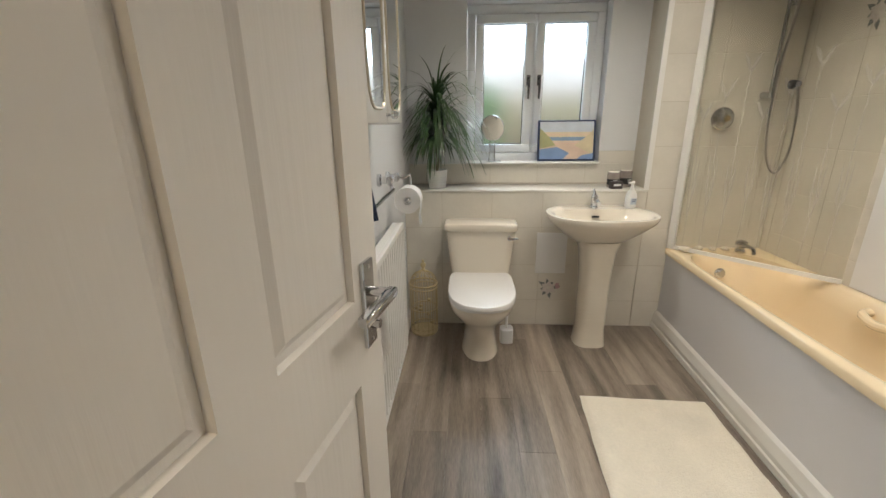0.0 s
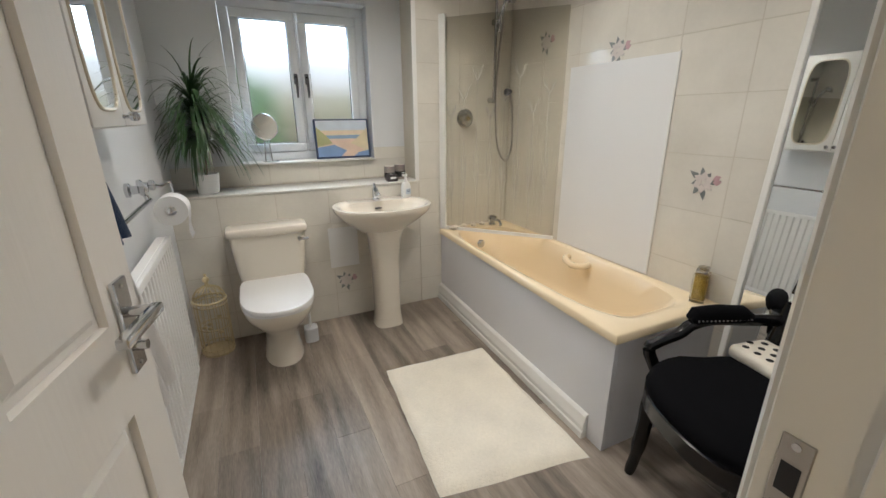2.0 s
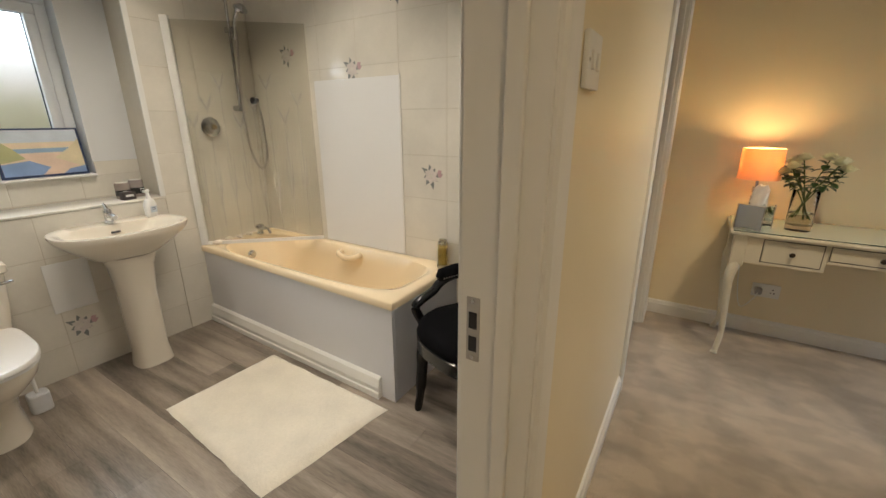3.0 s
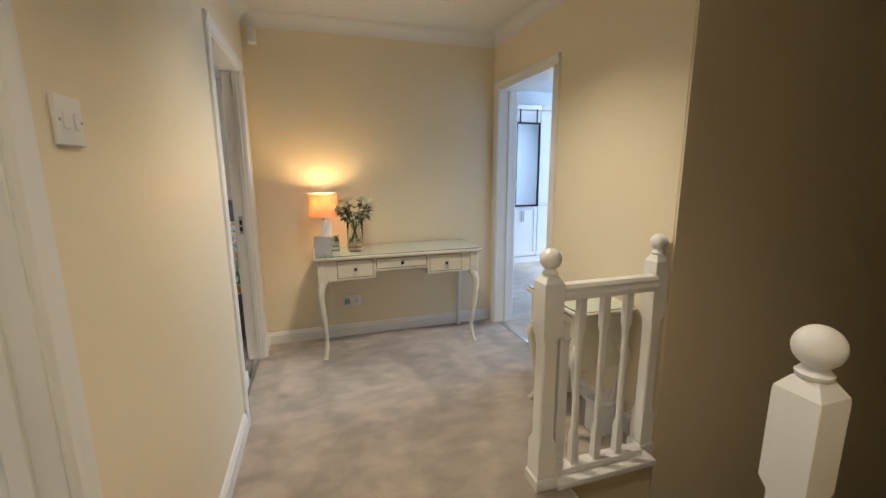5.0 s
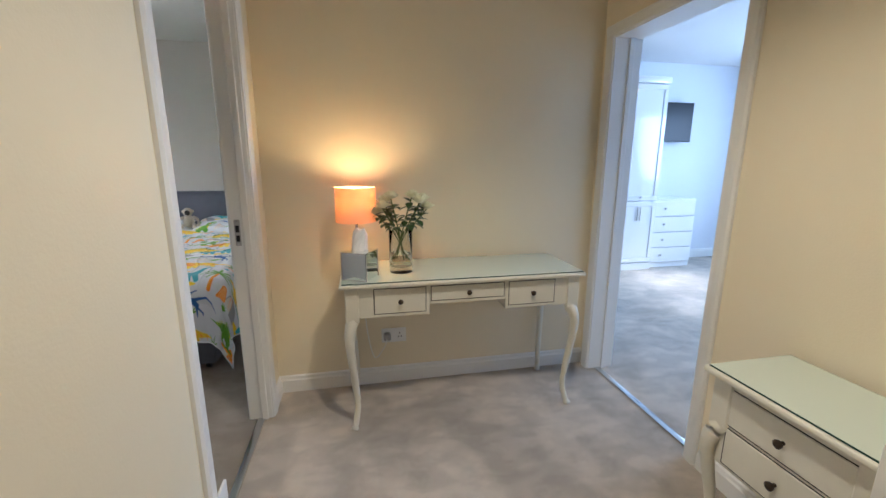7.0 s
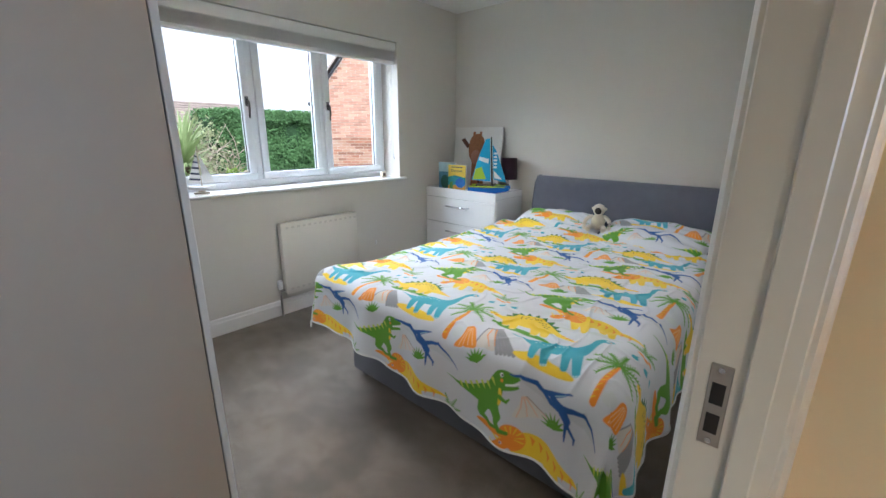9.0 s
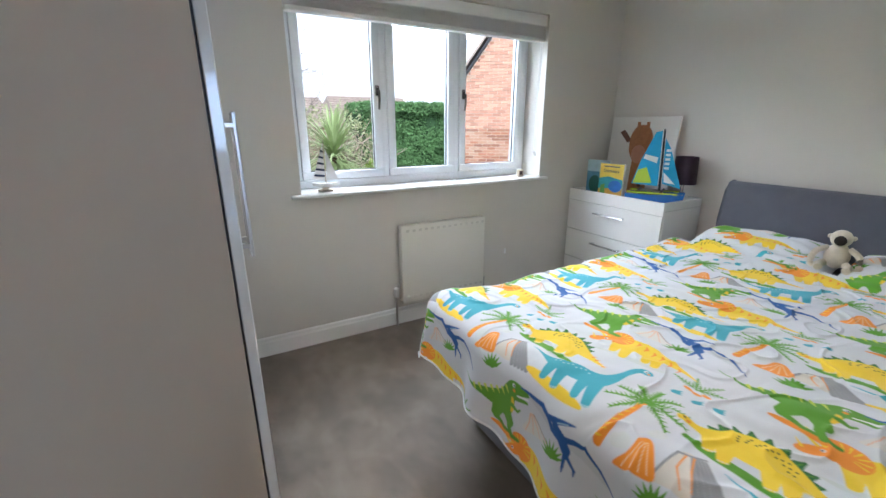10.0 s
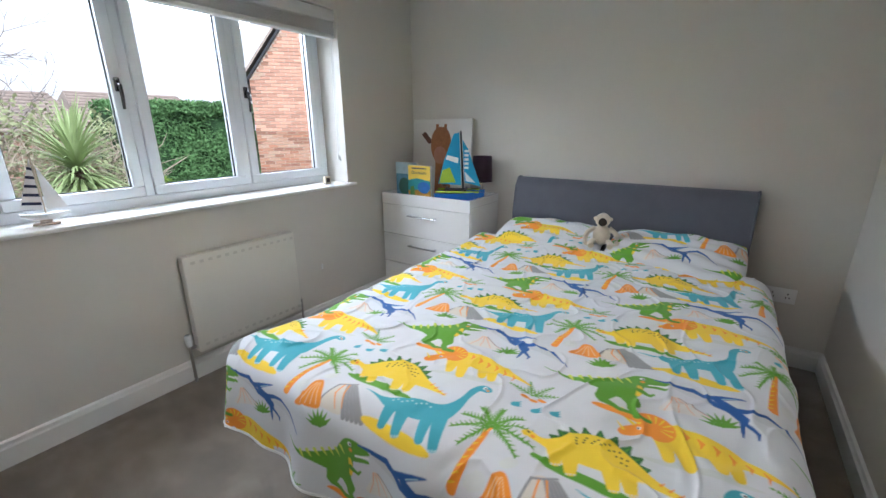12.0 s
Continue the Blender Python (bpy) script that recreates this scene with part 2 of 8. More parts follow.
def brick_material():
    m = bpy.data.materials.new("red_multi_brick")
    m.use_nodes = True
    nt = m.node_tree
    b = nt.nodes["Principled BSDF"]
    b.inputs["Roughness"].default_value = 0.9
    info = nt.nodes.new("ShaderNodeNewGeometry")
    ramp = nt.nodes.new("ShaderNodeValToRGB")
    e = ramp.color_ramp.elements
    e[0].position, e[0].color = 0.0, (0.30, 0.16, 0.11, 1)
    e[1].position, e[1].color = 1.0, (0.58, 0.40, 0.29, 1)
    mid = e.new(0.5)
    mid.color = (0.50, 0.24, 0.15, 1)
    nt.links.new(info.outputs["Random Per Island"], ramp.inputs["Fac"])
    n = nt.nodes.new("ShaderNodeTexNoise")
    n.inputs["Scale"].default_value, n.inputs["Detail"].default_value = 40, 4
    nt.links.new(info.outputs["Position"], n.inputs["Vector"])
    mix = nt.nodes.new("ShaderNodeMix")
    mix.data_type, mix.blend_type = "RGBA", "MULTIPLY"
    mix.inputs["Factor"].default_value = 0.5
    nt.links.new(ramp.outputs["Color"], mix.inputs["A"])
    nt.links.new(n.outputs["Color"], mix.inputs["B"])
    nt.links.new(mix.outputs["Result"], b.inputs["Base Color"])
    return m


# ---- mesh helpers ----
def bx(bm, x0, x1, y0, y1, z0, z1, bev=0.0, seg=2):
    vs = [bm.verts.new((x, y, z)) for z in (z0, z1) for y in (y0, y1) for x in (x0, x1)]
    fs = [bm.faces.new([vs[i] for i in f]) for f in ((0, 2, 3, 1), (4, 5, 7, 6), (0, 1, 5, 4), (2, 6, 7, 3), (0, 4, 6, 2), (1, 3, 7, 5))]
    if bev:
        es = {e for f in fs for e in f.edges}
        bmesh.ops.bevel(bm, geom=list(es), offset=bev, segments=seg, profile=0.5, affect="EDGES")
    return bm


def ring_skin(bm, rings, close=True, cap=True):
    vv = [[bm.verts.new(p) for p in r] for r in rings]
    n = len(rings[0])
    for a, b in zip(vv, vv[1:]):
        for i in range(n if close else n - 1):
            j = (i + 1) % n
            bm.faces.new((a[i], a[j], b[j], b[i]))
    if cap and close:
        bm.faces.new(vv[0][::-1])
        bm.faces.new(vv[-1])
    return bm


def lathe(bm, prof, c=(0, 0, 0), n=24, cap=True):
    rings = [[(c[0] + r * math.cos(2 * math.pi * i / n), c[1] + r * math.sin(2 * math.pi * i / n), c[2] + z) for i in range(n)] for r, z in prof]
    return ring_skin(bm, rings, True, cap)


def tube(bm, pts, r, n=8, cap=True):
    pts = [Vector(p) for p in pts]
    rs = r if isinstance(r, (list, tuple)) else [r] * len(pts)
    rings = []
    up = Vector((0.13, 0.21, 0.97)).normalized()
    for i, p in enumerate(pts):
        d = (pts[min(i + 1, len(pts) - 1)] - pts[max(i - 1, 0)]).normalized()
        if abs(d.dot(up)) > 0.95:
            a = d.cross(Vector((1, 0.1, 0))).normalized()
        else:
            a = d.cross(up).normalized()
        b = d.cross(a)
        rings.append([p + rs[i] * (a * math.cos(2 * math.pi * k / n) + b * math.sin(2 * math.pi * k / n)) for k in range(n)])
    return ring_skin(bm, rings, True, cap)


def ball(bm, c, r, s=(1, 1, 1), n=16, rings=10):
    prof = []
    top = []
    for k in range(1, rings):
        a = math.pi * k / rings
        top.append([(c[0] + s[0] * r * math.sin(a) * math.cos(2 * math.pi * i / n), c[1] + s[1] * r * math.sin(a) * math.sin(2 * math.pi * i / n),
                     c[2] - s[2] * r * math.cos(a)) for i in range(n)])
    return ring_skin(bm, top)


def prism(bm, poly, axis, a0, a1):
    """A flat outline pushed along an axis: poly holds the two other coordinates in order."""
    def put(p, a):
        q = list(p)
        q.insert("xyz".index(axis), a)
        return q
    return ring_skin(bm, [[put(p, a0) for p in poly], [put(p, a1) for p in poly]])


def curve(points, n=8):
    """A smooth line through the points."""
    P = [Vector(p) for p in points]
    P = [2 * P[0] - P[1]] + P + [2 * P[-1] - P[-2]]
    out = []
    for i in range(1, len(P) - 2):
        for k in range(n):
            t = k / n
            a, b, c, d = P[i - 1:i + 3]
            out.append(0.5 * ((2 * b) + (c - a) * t + (2 * a - 5 * b + 4 * c - d) * t * t + (3 * b - a - 3 * c + d) * t ** 3))
    return out + [P[-2]]


def to_mesh(name, bm, material, smooth=35):
    bmesh.ops.recalc_face_normals(bm, faces=bm.faces[:])
    me = bpy.data.meshes.new(name)
    bm.to_mesh(me)
    bm.free()
    for m in (material if isinstance(material, (list, tuple)) else [material]):
        me.materials.append(m)
    if smooth:
        me.polygons.foreach_set("use_smooth", [True] * len(me.polygons))
        me.set_sharp_from_angle(angle=radians(smooth))
    return me


def thing(name, label, category, loc=(0, 0, 0), rz=0.0, group="", kind=""):
    ob = new(name)
    ob.empty_display_size = 0.05
    ob.matrix_world = pose(*loc, 0, 0, rz)
    return tagged(ob, label, category, group, kind)


def part(name, bm, material, parent, label="", smooth=35):
    ob = new(name, to_mesh(name, bm, material, smooth))
    ob.parent = parent
    return tagged(ob, label)


def solo(name, bm, material, label, category="", kind="", group="", smooth=35, loc=(0, 0, 0), rz=0):
    ob = new(name, to_mesh(name, bm, material, smooth))
    ob.matrix_world = pose(*loc, 0, 0, rz)
    return tagged(ob, label, category, group, kind)


def again(src, name, parent, m):
    """One more piece on the mesh of src."""
    ob = new(name, src.data)
    ob.parent = parent
    ob.matrix_basis = m
    return ob


B = bmesh.new


def wall(name, axis, p0, p1, a0, a1, z0, z1, material, label, holes=()):
    """A wall from p0 to p1 across and a0 to a1 along, with holes (a, a, z, z) through it."""
    bm = B()
    aa = sorted({a0, a1, *[h[0] for h in holes], *[h[1] for h in holes]})
    zz = sorted({z0, z1, *[h[2] for h in holes], *[h[3] for h in holes]})
    for a, b in zip(aa, aa[1:]):
        for c, d in zip(zz, zz[1:]):
            if any(h[0] <= a and b <= h[1] and h[2] <= c and d <= h[3] for h in holes):
                continue
            if axis == "y":
                bx(bm, a, b, p0, p1, c, d)
            else:
                bx(bm, p0, p1, a, b, c, d)
    bmesh.ops.remove_doubles(bm, verts=bm.verts[:], dist=1e-5)
    bm.verts.index_update()
    seen = {}
    for f in bm.faces:
        seen.setdefault(tuple(sorted(v.index for v in f.verts)), []).append(f)
    bmesh.ops.delete(bm, geom=[f for fs in seen.values() if len(fs) > 1 for f in fs], context="FACES_ONLY")
    return solo(name, bm, material, label, kind="structure", smooth=0)

# ---- structure ----
CEIL = 2.42
YN, YH = 1.69, 1.95          # tiled ledge front and window wall of the bathroom
XW, XE = -1.57, 0.62         # bathroom side walls
YB, YL, YR = -0.777, -0.91, -0.812        # wall between landing and rooms
D1, D2, D3 = (-1.50, -0.735), (0.757, 1.57), (0.90, 1.71)
DH = 1.985
XC = 1.82                    # wall behind the console table
YS = -2.82                   # south wall of the landing
XS = -0.11                   # east wall of the stairwell
BN, BE = 1.975, 4.32           # bedroom north and east walls
BS = -0.93

wall("wall_bathroom_west", "x", XW - 0.1, XW, YB, 2.2, 0, CEIL, M_BATHW, "pale grey painted bathroom wall")
wall("wall_bathroom_window", "y", YH, 2.25, XW, -0.10, 0, CEIL, M_BATHW, "pale painted bathroom wall round the window", [(-1.19, -0.33, 1.04, 2.0)])
wall("wall_bathroom_shower", "y", YN, 2.25, -0.10, XE, 0, CEIL, M_GROUT, "tiled bathroom wall behind the shower")
wall("wall_bathroom_ledge", "y", YN, YH, XW, -0.10, 0, 0.893, M_GROUT, "low tiled wall carrying the window ledge")
wall("wall_bathroom_east", "x", XE, XE + 0.1, YB, 2.25, 0, CEIL, M_GROUT, "tiled bathroom wall along the bath")
# the landing wall has a bathroom, a landing and a bedroom side
wall("wall_landing_north", "y", YL, -0.85, -2.3, XC, 0, CEIL, M_CREAM, "cream painted landing wall with two doorways",
     [(D1[0] - 0.03, D1[1] + 0.03, 0, DH + 0.03), (D2[0] - 0.03, D2[1] + 0.03, 0, DH + 0.03)])
wall("wall_bathroom_south", "y", -0.85, YB, -2.3, XE + 0.1, 0, CEIL, M_BATHW, "pale painted bathroom wall with the doorway", [(D1[0] - 0.03, D1[1] + 0.03, 0, DH + 0.03)])
wall("wall_bedroom_door", "y", -0.85, YR, XE + 0.1, 2.1, 0, CEIL, M_GREYW, "grey painted bedroom wall with the doorway", [(D2[0] - 0.03, D2[1] + 0.03, 0, DH + 0.03)])
wall("wall_console", "x", XC, XC + 0.1, YS - 0.1, -0.85, 0, CEIL, M_CREAM, "cream painted wall behind the console table")
wall("wall_landing_south", "y", YS - 0.1, YS, XS, XC, 0, CEIL, M_CREAM, "cream painted landing wall with a doorway", [(D3[0] - 0.03, D3[1] + 0.03, 0, DH + 0.03)])
wall("wall_stairwell_east", "x", XS - 0.012, XS - 0.001, -6.2, YS - 0.002, -2.6, CEIL, M_STAIRW, "shaded wall along the stairs")
wall("wall_stairwell_lower", "x", XS - 0.004, XS + 0.08, YS - 0.1, -2.2, -2.6, -0.012, M_STAIRW, "wall under the landing balustrade")
wall("wall_stairwell_west", "x", -1.365, -1.265, -6.2, -2.085, -2.6, CEIL, M_CREAM, "cream wall on the far side of the stairs")
wall("wall_stairwell_end", "y", -6.3, -6.2, -1.365, XS + 0.1, -2.6, CEIL, M_STAIRW, "wall at the foot of the stairs")
wall("wall_landing_southwest", "y", -2.085, -1.985, -2.3, -1.265, 0, CEIL, M_CREAM, "cream wall beside the stair head")
wall("wall_landing_west", "x", -2.4, -2.3, -2.06, -0.79, 0, CEIL, M_CREAM, "cream wall closing the landing")
wall("wall_bedroom_north", "y", BN, 2.3, XE + 0.1, BE + 0.1, 0, 2.47, M_GREYW, "grey painted bedroom wall with a wide window", [(1.72, 3.53, 0.945, 2.10)])
wall("wall_bedroom_east", "x", BE, BE + 0.1, BS - 0.1, BN, 0, 2.47, M_GREYW, "grey painted wall behind the headboard")
wall("wall_bedroom_south", "y", BS - 0.1, BS, 2.1, BE, 0, 2.47, M_GREYW, "grey painted wall beside the bed")
wall("wall_bedroom_jog", "x", 2.0, 2.1, BS - 0.1, -0.85, 0, 2.47, M_GREYW, "short return of the bedroom wall")
wall("wall_bedroom_west", "x", XE + 0.1, XE + 0.15, YB, BN, 0, CEIL, M_GREYW, "grey wall behind the wardrobe")
# main bedroom beyond the south doorway
wall("wall_main_bedroom_east", "x", 4.30, 4.4, -6.6, YS - 0.1, 0, CEIL + 0.102, M_BLUEW, "white wall behind the fitted wardrobe")
wall("wall_main_bedroom_south", "y", -6.7, -6.6, 0.0, 4.4, 0, CEIL + 0.102, M_BLUEW, "white wall with the main bedroom window", [(1.2, 3.2, 0.9, 2.1)])
wall("wall_main_bedroom_west", "x", 0.0, 0.1, -6.6, YS - 0.1, 0, CEIL + 0.102, M_BLUEW, "white main bedroom wall")
wall("wall_main_bedroom_north", "y", YS - 0.16, YS - 0.1, 0.1, 4.3, 0, CEIL + 0.102, M_BLUEW, "white wall round the doorway", [(D3[0] - 0.03, D3[1] + 0.03, 0, DH + 0.03)])


def slab(name, x0, x1, y0, y1, z0, z1, material, label):
    return solo(name, bx(B(), x0, x1, y0, y1, z0, z1), material, label, kind="structure", smooth=0)


slab("ceiling_bathroom", XW - 0.1, XE + 0.1, YB, 2.25, CEIL, CEIL + 0.1, M_CEIL, "white painted bathroom ceiling")
slab("ceiling_landing", -2.4, XC + 0.1, -6.3, YB, CEIL + 0.004, CEIL + 0.1, M_CEIL, "white painted landing ceiling")
slab("ceiling_bedroom", XE + 0.1, BE + 0.1, BS - 0.1, 2.3, 2.47, 2.57, M_CEIL, "white painted bedroom ceiling")
slab("ceiling_main_bedroom", 0.0, 4.4, -6.7, YS - 0.1, CEIL + 0.104, CEIL + 0.2, M_CEIL, "white painted main bedroom ceiling")
slab("floor_landing", -2.4, XC + 0.1, -2.30, -0.85, -0.2, 0, M_CARPET, "brown carpet with brushed patches on the landing")
slab("floor_landing_alcove", XS + 0.08, XC + 0.1, -2.87, -2.30, -0.2, 0, M_CARPET, "brown carpet beside the balustrade")
slab("floor_bedroom", XE + 0.1, BE + 0.1, -1.0, 2.25, -0.2, -0.002, M_CARPET2, "taupe brushed pile bedroom carpet")
slab("floor_main_bedroom", 0.0, 4.4, -6.7, -2.87, -0.2, -0.001, M_CARPET, "brown main bedroom carpet")
slab("floor_hall_below", -2.4, XS + 0.11, -6.3, -0.85, -2.7, -2.6, M_CARPET, "brown carpet of the hall below")
slab("floor_bathroom_base", XW - 0.1, XE + 0.1, -0.85, 2.25, -0.2, -0.008, mat("dark_subfloor", (0.05, 0.045, 0.04), 0.9), "dark joint bed under the vinyl planks")

# coving, skirting
def coving(name, axis, at, sign, a0, a1):
    bm = B()
    pr = [(0, 0)] + [(sign * 0.085 * (1 - math.sin(k * math.pi / 12)), -0.085 * (1 - math.cos(k * math.pi / 12))) for k in range(7)]
    if axis == "x":
        prism(bm, [(at + sign * 0 + u, CEIL + v) for u, v in pr], "y", a0, a1)
    else:
        prism(bm, [(at + u, CEIL + v) for u, v in pr], "x", a0, a1)
    solo(name, bm, M_CEIL, "white plaster coving under the ceiling", kind="structure", smooth=40)


coving("trim_coving_console", "x", XC, -1, YS, YL)
coving("trim_coving_north", "y", YL, -1, -2.3, XC)
coving("trim_coving_south", "y", YS, 1, XS, XC)


def skirting(name, axis, at, sign, a0, a1, material=M_TRIM, h=0.10, d=0.016):
    pr = [(0, 0), (sign * d, 0), (sign * d, h * 0.72), (sign * d * 0.7, h * 0.8), (sign * d * 0.55, h * 0.93), (0, h)]
    bm = prism(B(), [(at + u, v) for u, v in pr], "y" if axis == "x" else "x", a0, a1)
    return solo(name, bm, material, "white painted moulded skirting board", kind="structure", smooth=0)


CAS = 0.065
skirting("baseboard_console", "x", XC, -1, YS, YL)
skirting("baseboard_landing_north", "y", YL, -1, D1[1] + 0.08, D2[0] - 0.08)
skirting("baseboard_landing_stub", "y", YL, -1, D2[1] + 0.08, XC - 0.016)
skirting("baseboard_landing_south", "y", YS, 1, XS + 0.14, D3[0] - 0.08)
skirting("baseboard_bathroom_west", "x", XW, 1, -0.02, YN, h=0.10)
skirting("baseboard_bedroom_north", "y", BN, -1, 1.30, BE, h=0.12)
skirting("baseboard_bedroom_east", "x", BE, -1, BS, BN - 0.016, h=0.12)
skirting("baseboard_bedroom_south", "y", BS, 1, 2.1, BE - 0.016, h=0.12)
skirting("baseboard_main_bedroom", "x", 4.30, -1, -6.6, -5.3, h=0.12)


def door_frame(name, y_in, y_out, x0, x1, sides, strike_x=None, strike_y=None):
    """Lining through the wall and moulded casings on the given faces: sides holds (y, sign)."""
    t = thing(name, "white painted door frame with moulded casing", "door frame", kind="structure")
    for n, (a, b, c, d) in {"jamb": (x0 - 0.03, x0, 0, DH), "jamb_b": (x1, x1 + 0.03, 0, DH), "head": (x0 - 0.03, x1 + 0.03, DH, DH + 0.03)}.items():
        part(n.split("_")[0], bx(B(), a, b, y_in, y_out, c, d, 0.002, 1), M_TRIM, t)
    for y, s in sides:
        pr = [(0.006, 0), (0.006, 0.010), (0.014, 0.016), (0.03, 0.016), (0.038, 0.020), (0.060, 0.020), (0.068, 0.012), (0.068, 0)]
        for x, sx in ((x0, -1), (x1, 1)):
            part("casing", prism(B(), [(x + sx * u, y + s * v) for u, v in pr], "z", 0, DH + 0.006), M_TRIM, t)
        part("casing", prism(B(), [(y + s * v, DH + u) for u, v in pr], "x", x0 - 0.068, x1 + 0.068), M_TRIM, t)
    ys = (y_in + y_out) / 2 + 0.012
    for x, sx in ((x0, 1), (x1, -1)):
        part("door_stop", bx(B(), min(x, x + sx * 0.012), max(x, x + sx * 0.012), ys - 0.045, ys - 0.015, 0, DH, 0.002, 1), M_TRIM, t)
    if strike_x:
        s = -1
        pl = part("strike_plate", bx(B(), strike_x - 0.0025, strike_x, strike_y - 0.013, strike_y + 0.013, 0.925, 1.05, 0.001, 1), M_STEEL, t, "brushed steel strike plate")
        part("latch_hole", bx(B(), strike_x - 0.0032, strike_x - 0.0024, strike_y - 0.008, strike_y + 0.008, 0.990, 1.022), M_BLACKM, pl)
        part("latch_hole", bx(B(), strike_x - 0.0032, strike_x - 0.0024, strike_y - 0.008, strike_y + 0.008, 0.945, 0.975), M_BLACKM, pl)
        for z in (0.933, 1.042):
            part("screw", lathe(B(), [(0.004, -0.001), (0.004, 0.001)], (0, 0, 0), 10), M_CHROME, pl).matrix_basis = pose(strike_x - 0.003, strike_y, z, 0, 90, 0)
    return t


door_frame("door_1_frame", -0.914, YB + 0.004, *D1, [(YL, -1), (YB, 1)], D1[1], -0.80)
door_frame("door_2_frame", -0.914, YR + 0.004, *D2, [(YL, -1), (YR, 1)], D2[1], -0.838)
door_frame("door_3_frame", YS - 0.164, YS + 0.004, *D3, [(YS, 1), (YS - 0.16, -1)], None)
for dx in (D2, D3):
    y = -0.86 if dx is D2 else YS - 0.06
    solo("trim_threshold", bx(B(), dx[0], dx[1], y - 0.018, y + 0.018, 0, 0.008, 0.003, 2), M_CHROME, "metal carpet strip across the doorway", kind="structure")
solo("trim_threshold", bx(B(), D1[0], D1[1], -0.875, -0.835, -0.01, 0.006, 0.003, 2), M_STEEL, "metal strip between carpet and vinyl", kind="structure")
# carpet and strike for the main bedroom frame
sp = part("strike_plate", bx(B(), D3[1] - 0.0025, D3[1], YS - 0.118, YS - 0.092, 0.925, 1.05, 0.001, 1), M_STEEL, bpy.data.objects["door_3_frame"], "steel strike plate")
part("latch_hole", bx(B(), D3[1] - 0.0032, D3[1] - 0.0024, YS - 0.113, YS - 0.097, 0.95, 1.02), M_BLACKM, sp)


def panel_door(name, label, hinge, width, angle, handle_sides=(-1, 1), flip=1):
    """A six-panel door hinged at its local origin, leaf along +x, with lever handles."""
    t = thing(name, label, "door", hinge, angle, kind="structure")
    T = 0.035
    H = 1.975
    bm = B()
    cols = [0.0, 0.105, width / 2 - 0.05, width / 2 + 0.05, width - 0.105, width]
    rows = [0.0, 0.22, 0.83, 1.0, 1.56, 1.66, 1.86, H]
    vx = [[[bm.verts.new((x, y, z)) for x in cols] for z in rows] for y in (0, T * flip)]
    for k, grid in enumerate(vx):
        sgn = -1 if k == 0 else 1
        for r in range(len(rows) - 1):
            for c in range(len(cols) - 1):
                f = bm.faces.new((grid[r][c], grid[r][c + 1], grid[r + 1][c + 1], grid[r + 1][c]))
                if c in (1, 3) and r in (1, 3, 5):
                    d = Vector((0, (0.014 if k == 0 else -0.014) * flip, 0))
                    bmesh.ops.inset_individual(bm, faces=[f], thickness=0.012, depth=0)
                    for v in f.verts:
                        v.co += d
                    bmesh.ops.inset_individual(bm, faces=[f], thickness=0.018, depth=0)
                    bmesh.ops.inset_individual(bm, faces=[f], thickness=0.022, depth=0)
                    for v in f.verts:
                        v.co -= d * 0.7
    for a, b in ((0, -1),):
        for r in range(len(rows) - 1):
            for c in (0, -1):
                bm.faces.new((vx[0][r][c], vx[0][r + 1][c], vx[1][r + 1][c], vx[1][r][c]))
        for c in range(len(cols) - 1):
            for r in (0, -1):
                bm.faces.new((vx[0][r][c], vx[0][r][c + 1], vx[1][r][c + 1], vx[1][r][c]))
    part("leaf", bm, M_DOOR, t, smooth=20)
    hx = width - 0.058
    for s in handle_sides:
        y0 = 0 if s < 0 else T * flip
        so = s * (flip if s > 0 else flip)
        so = -1 * flip if s < 0 else flip
        h = part("door_handle", bx(B(), hx - 0.022, hx + 0.022, min(y0, y0 + so * 0.009), max(y0, y0 + so * 0.009), 0.893, 1.063, 0.002, 1), M_CHROME, t, "chrome lever handle on a long plate")
        bm2 = tube(B(), [(hx, y0, 1.003), (hx, y0 + so * 0.05, 1.003)], 0.010, 12)
        bx(bm2, hx - 0.125, hx + 0.012, min(y0 + so * 0.040, y0 + so * 0.060), max(y0 + so * 0.040, y0 + so * 0.060), 0.994, 1.012, 0.004, 2)
        part("lever", bm2, M_CHROME, h)
        part("turn_snib", tube(B(), [(hx, y0, 0.938), (hx, y0 + so * 0.026, 0.938)], [0.011, 0.009], 12), M_CHROME, h)
        for z in (0.905, 1.051):
            part("screw", tube(B(), [(hx, y0, z), (hx, y0 + so * 0.0105, z)], 0.004, 8), M_STEEL, h)
    part("latch_face", bx(B(), width - 0.001, width + 0.0015, T * flip * 0.5 - 0.011, T * flip * 0.5 + 0.011, 0.93, 1.05), M_STEEL, t)
    for z in (0.2, 1.0, 1.75):
        part("hinge", tube(B(), [(-0.004, T * flip, z - 0.05), (-0.004, T * flip, z + 0.05)], 0.006, 8), M_CHROME, t)
    return t


panel_door("door_1", "open white six-panel bathroom door with chrome lever handle", (D1[0] + 0.004, YB - 0.035, 0.006), 0.755, 80, (-1, 1), 1)
panel_door("door_2", "open white six-panel bedroom door", (D2[0] + 0.002, YR + 0.004, 0.006), 0.765, 93, (-1,), 1)


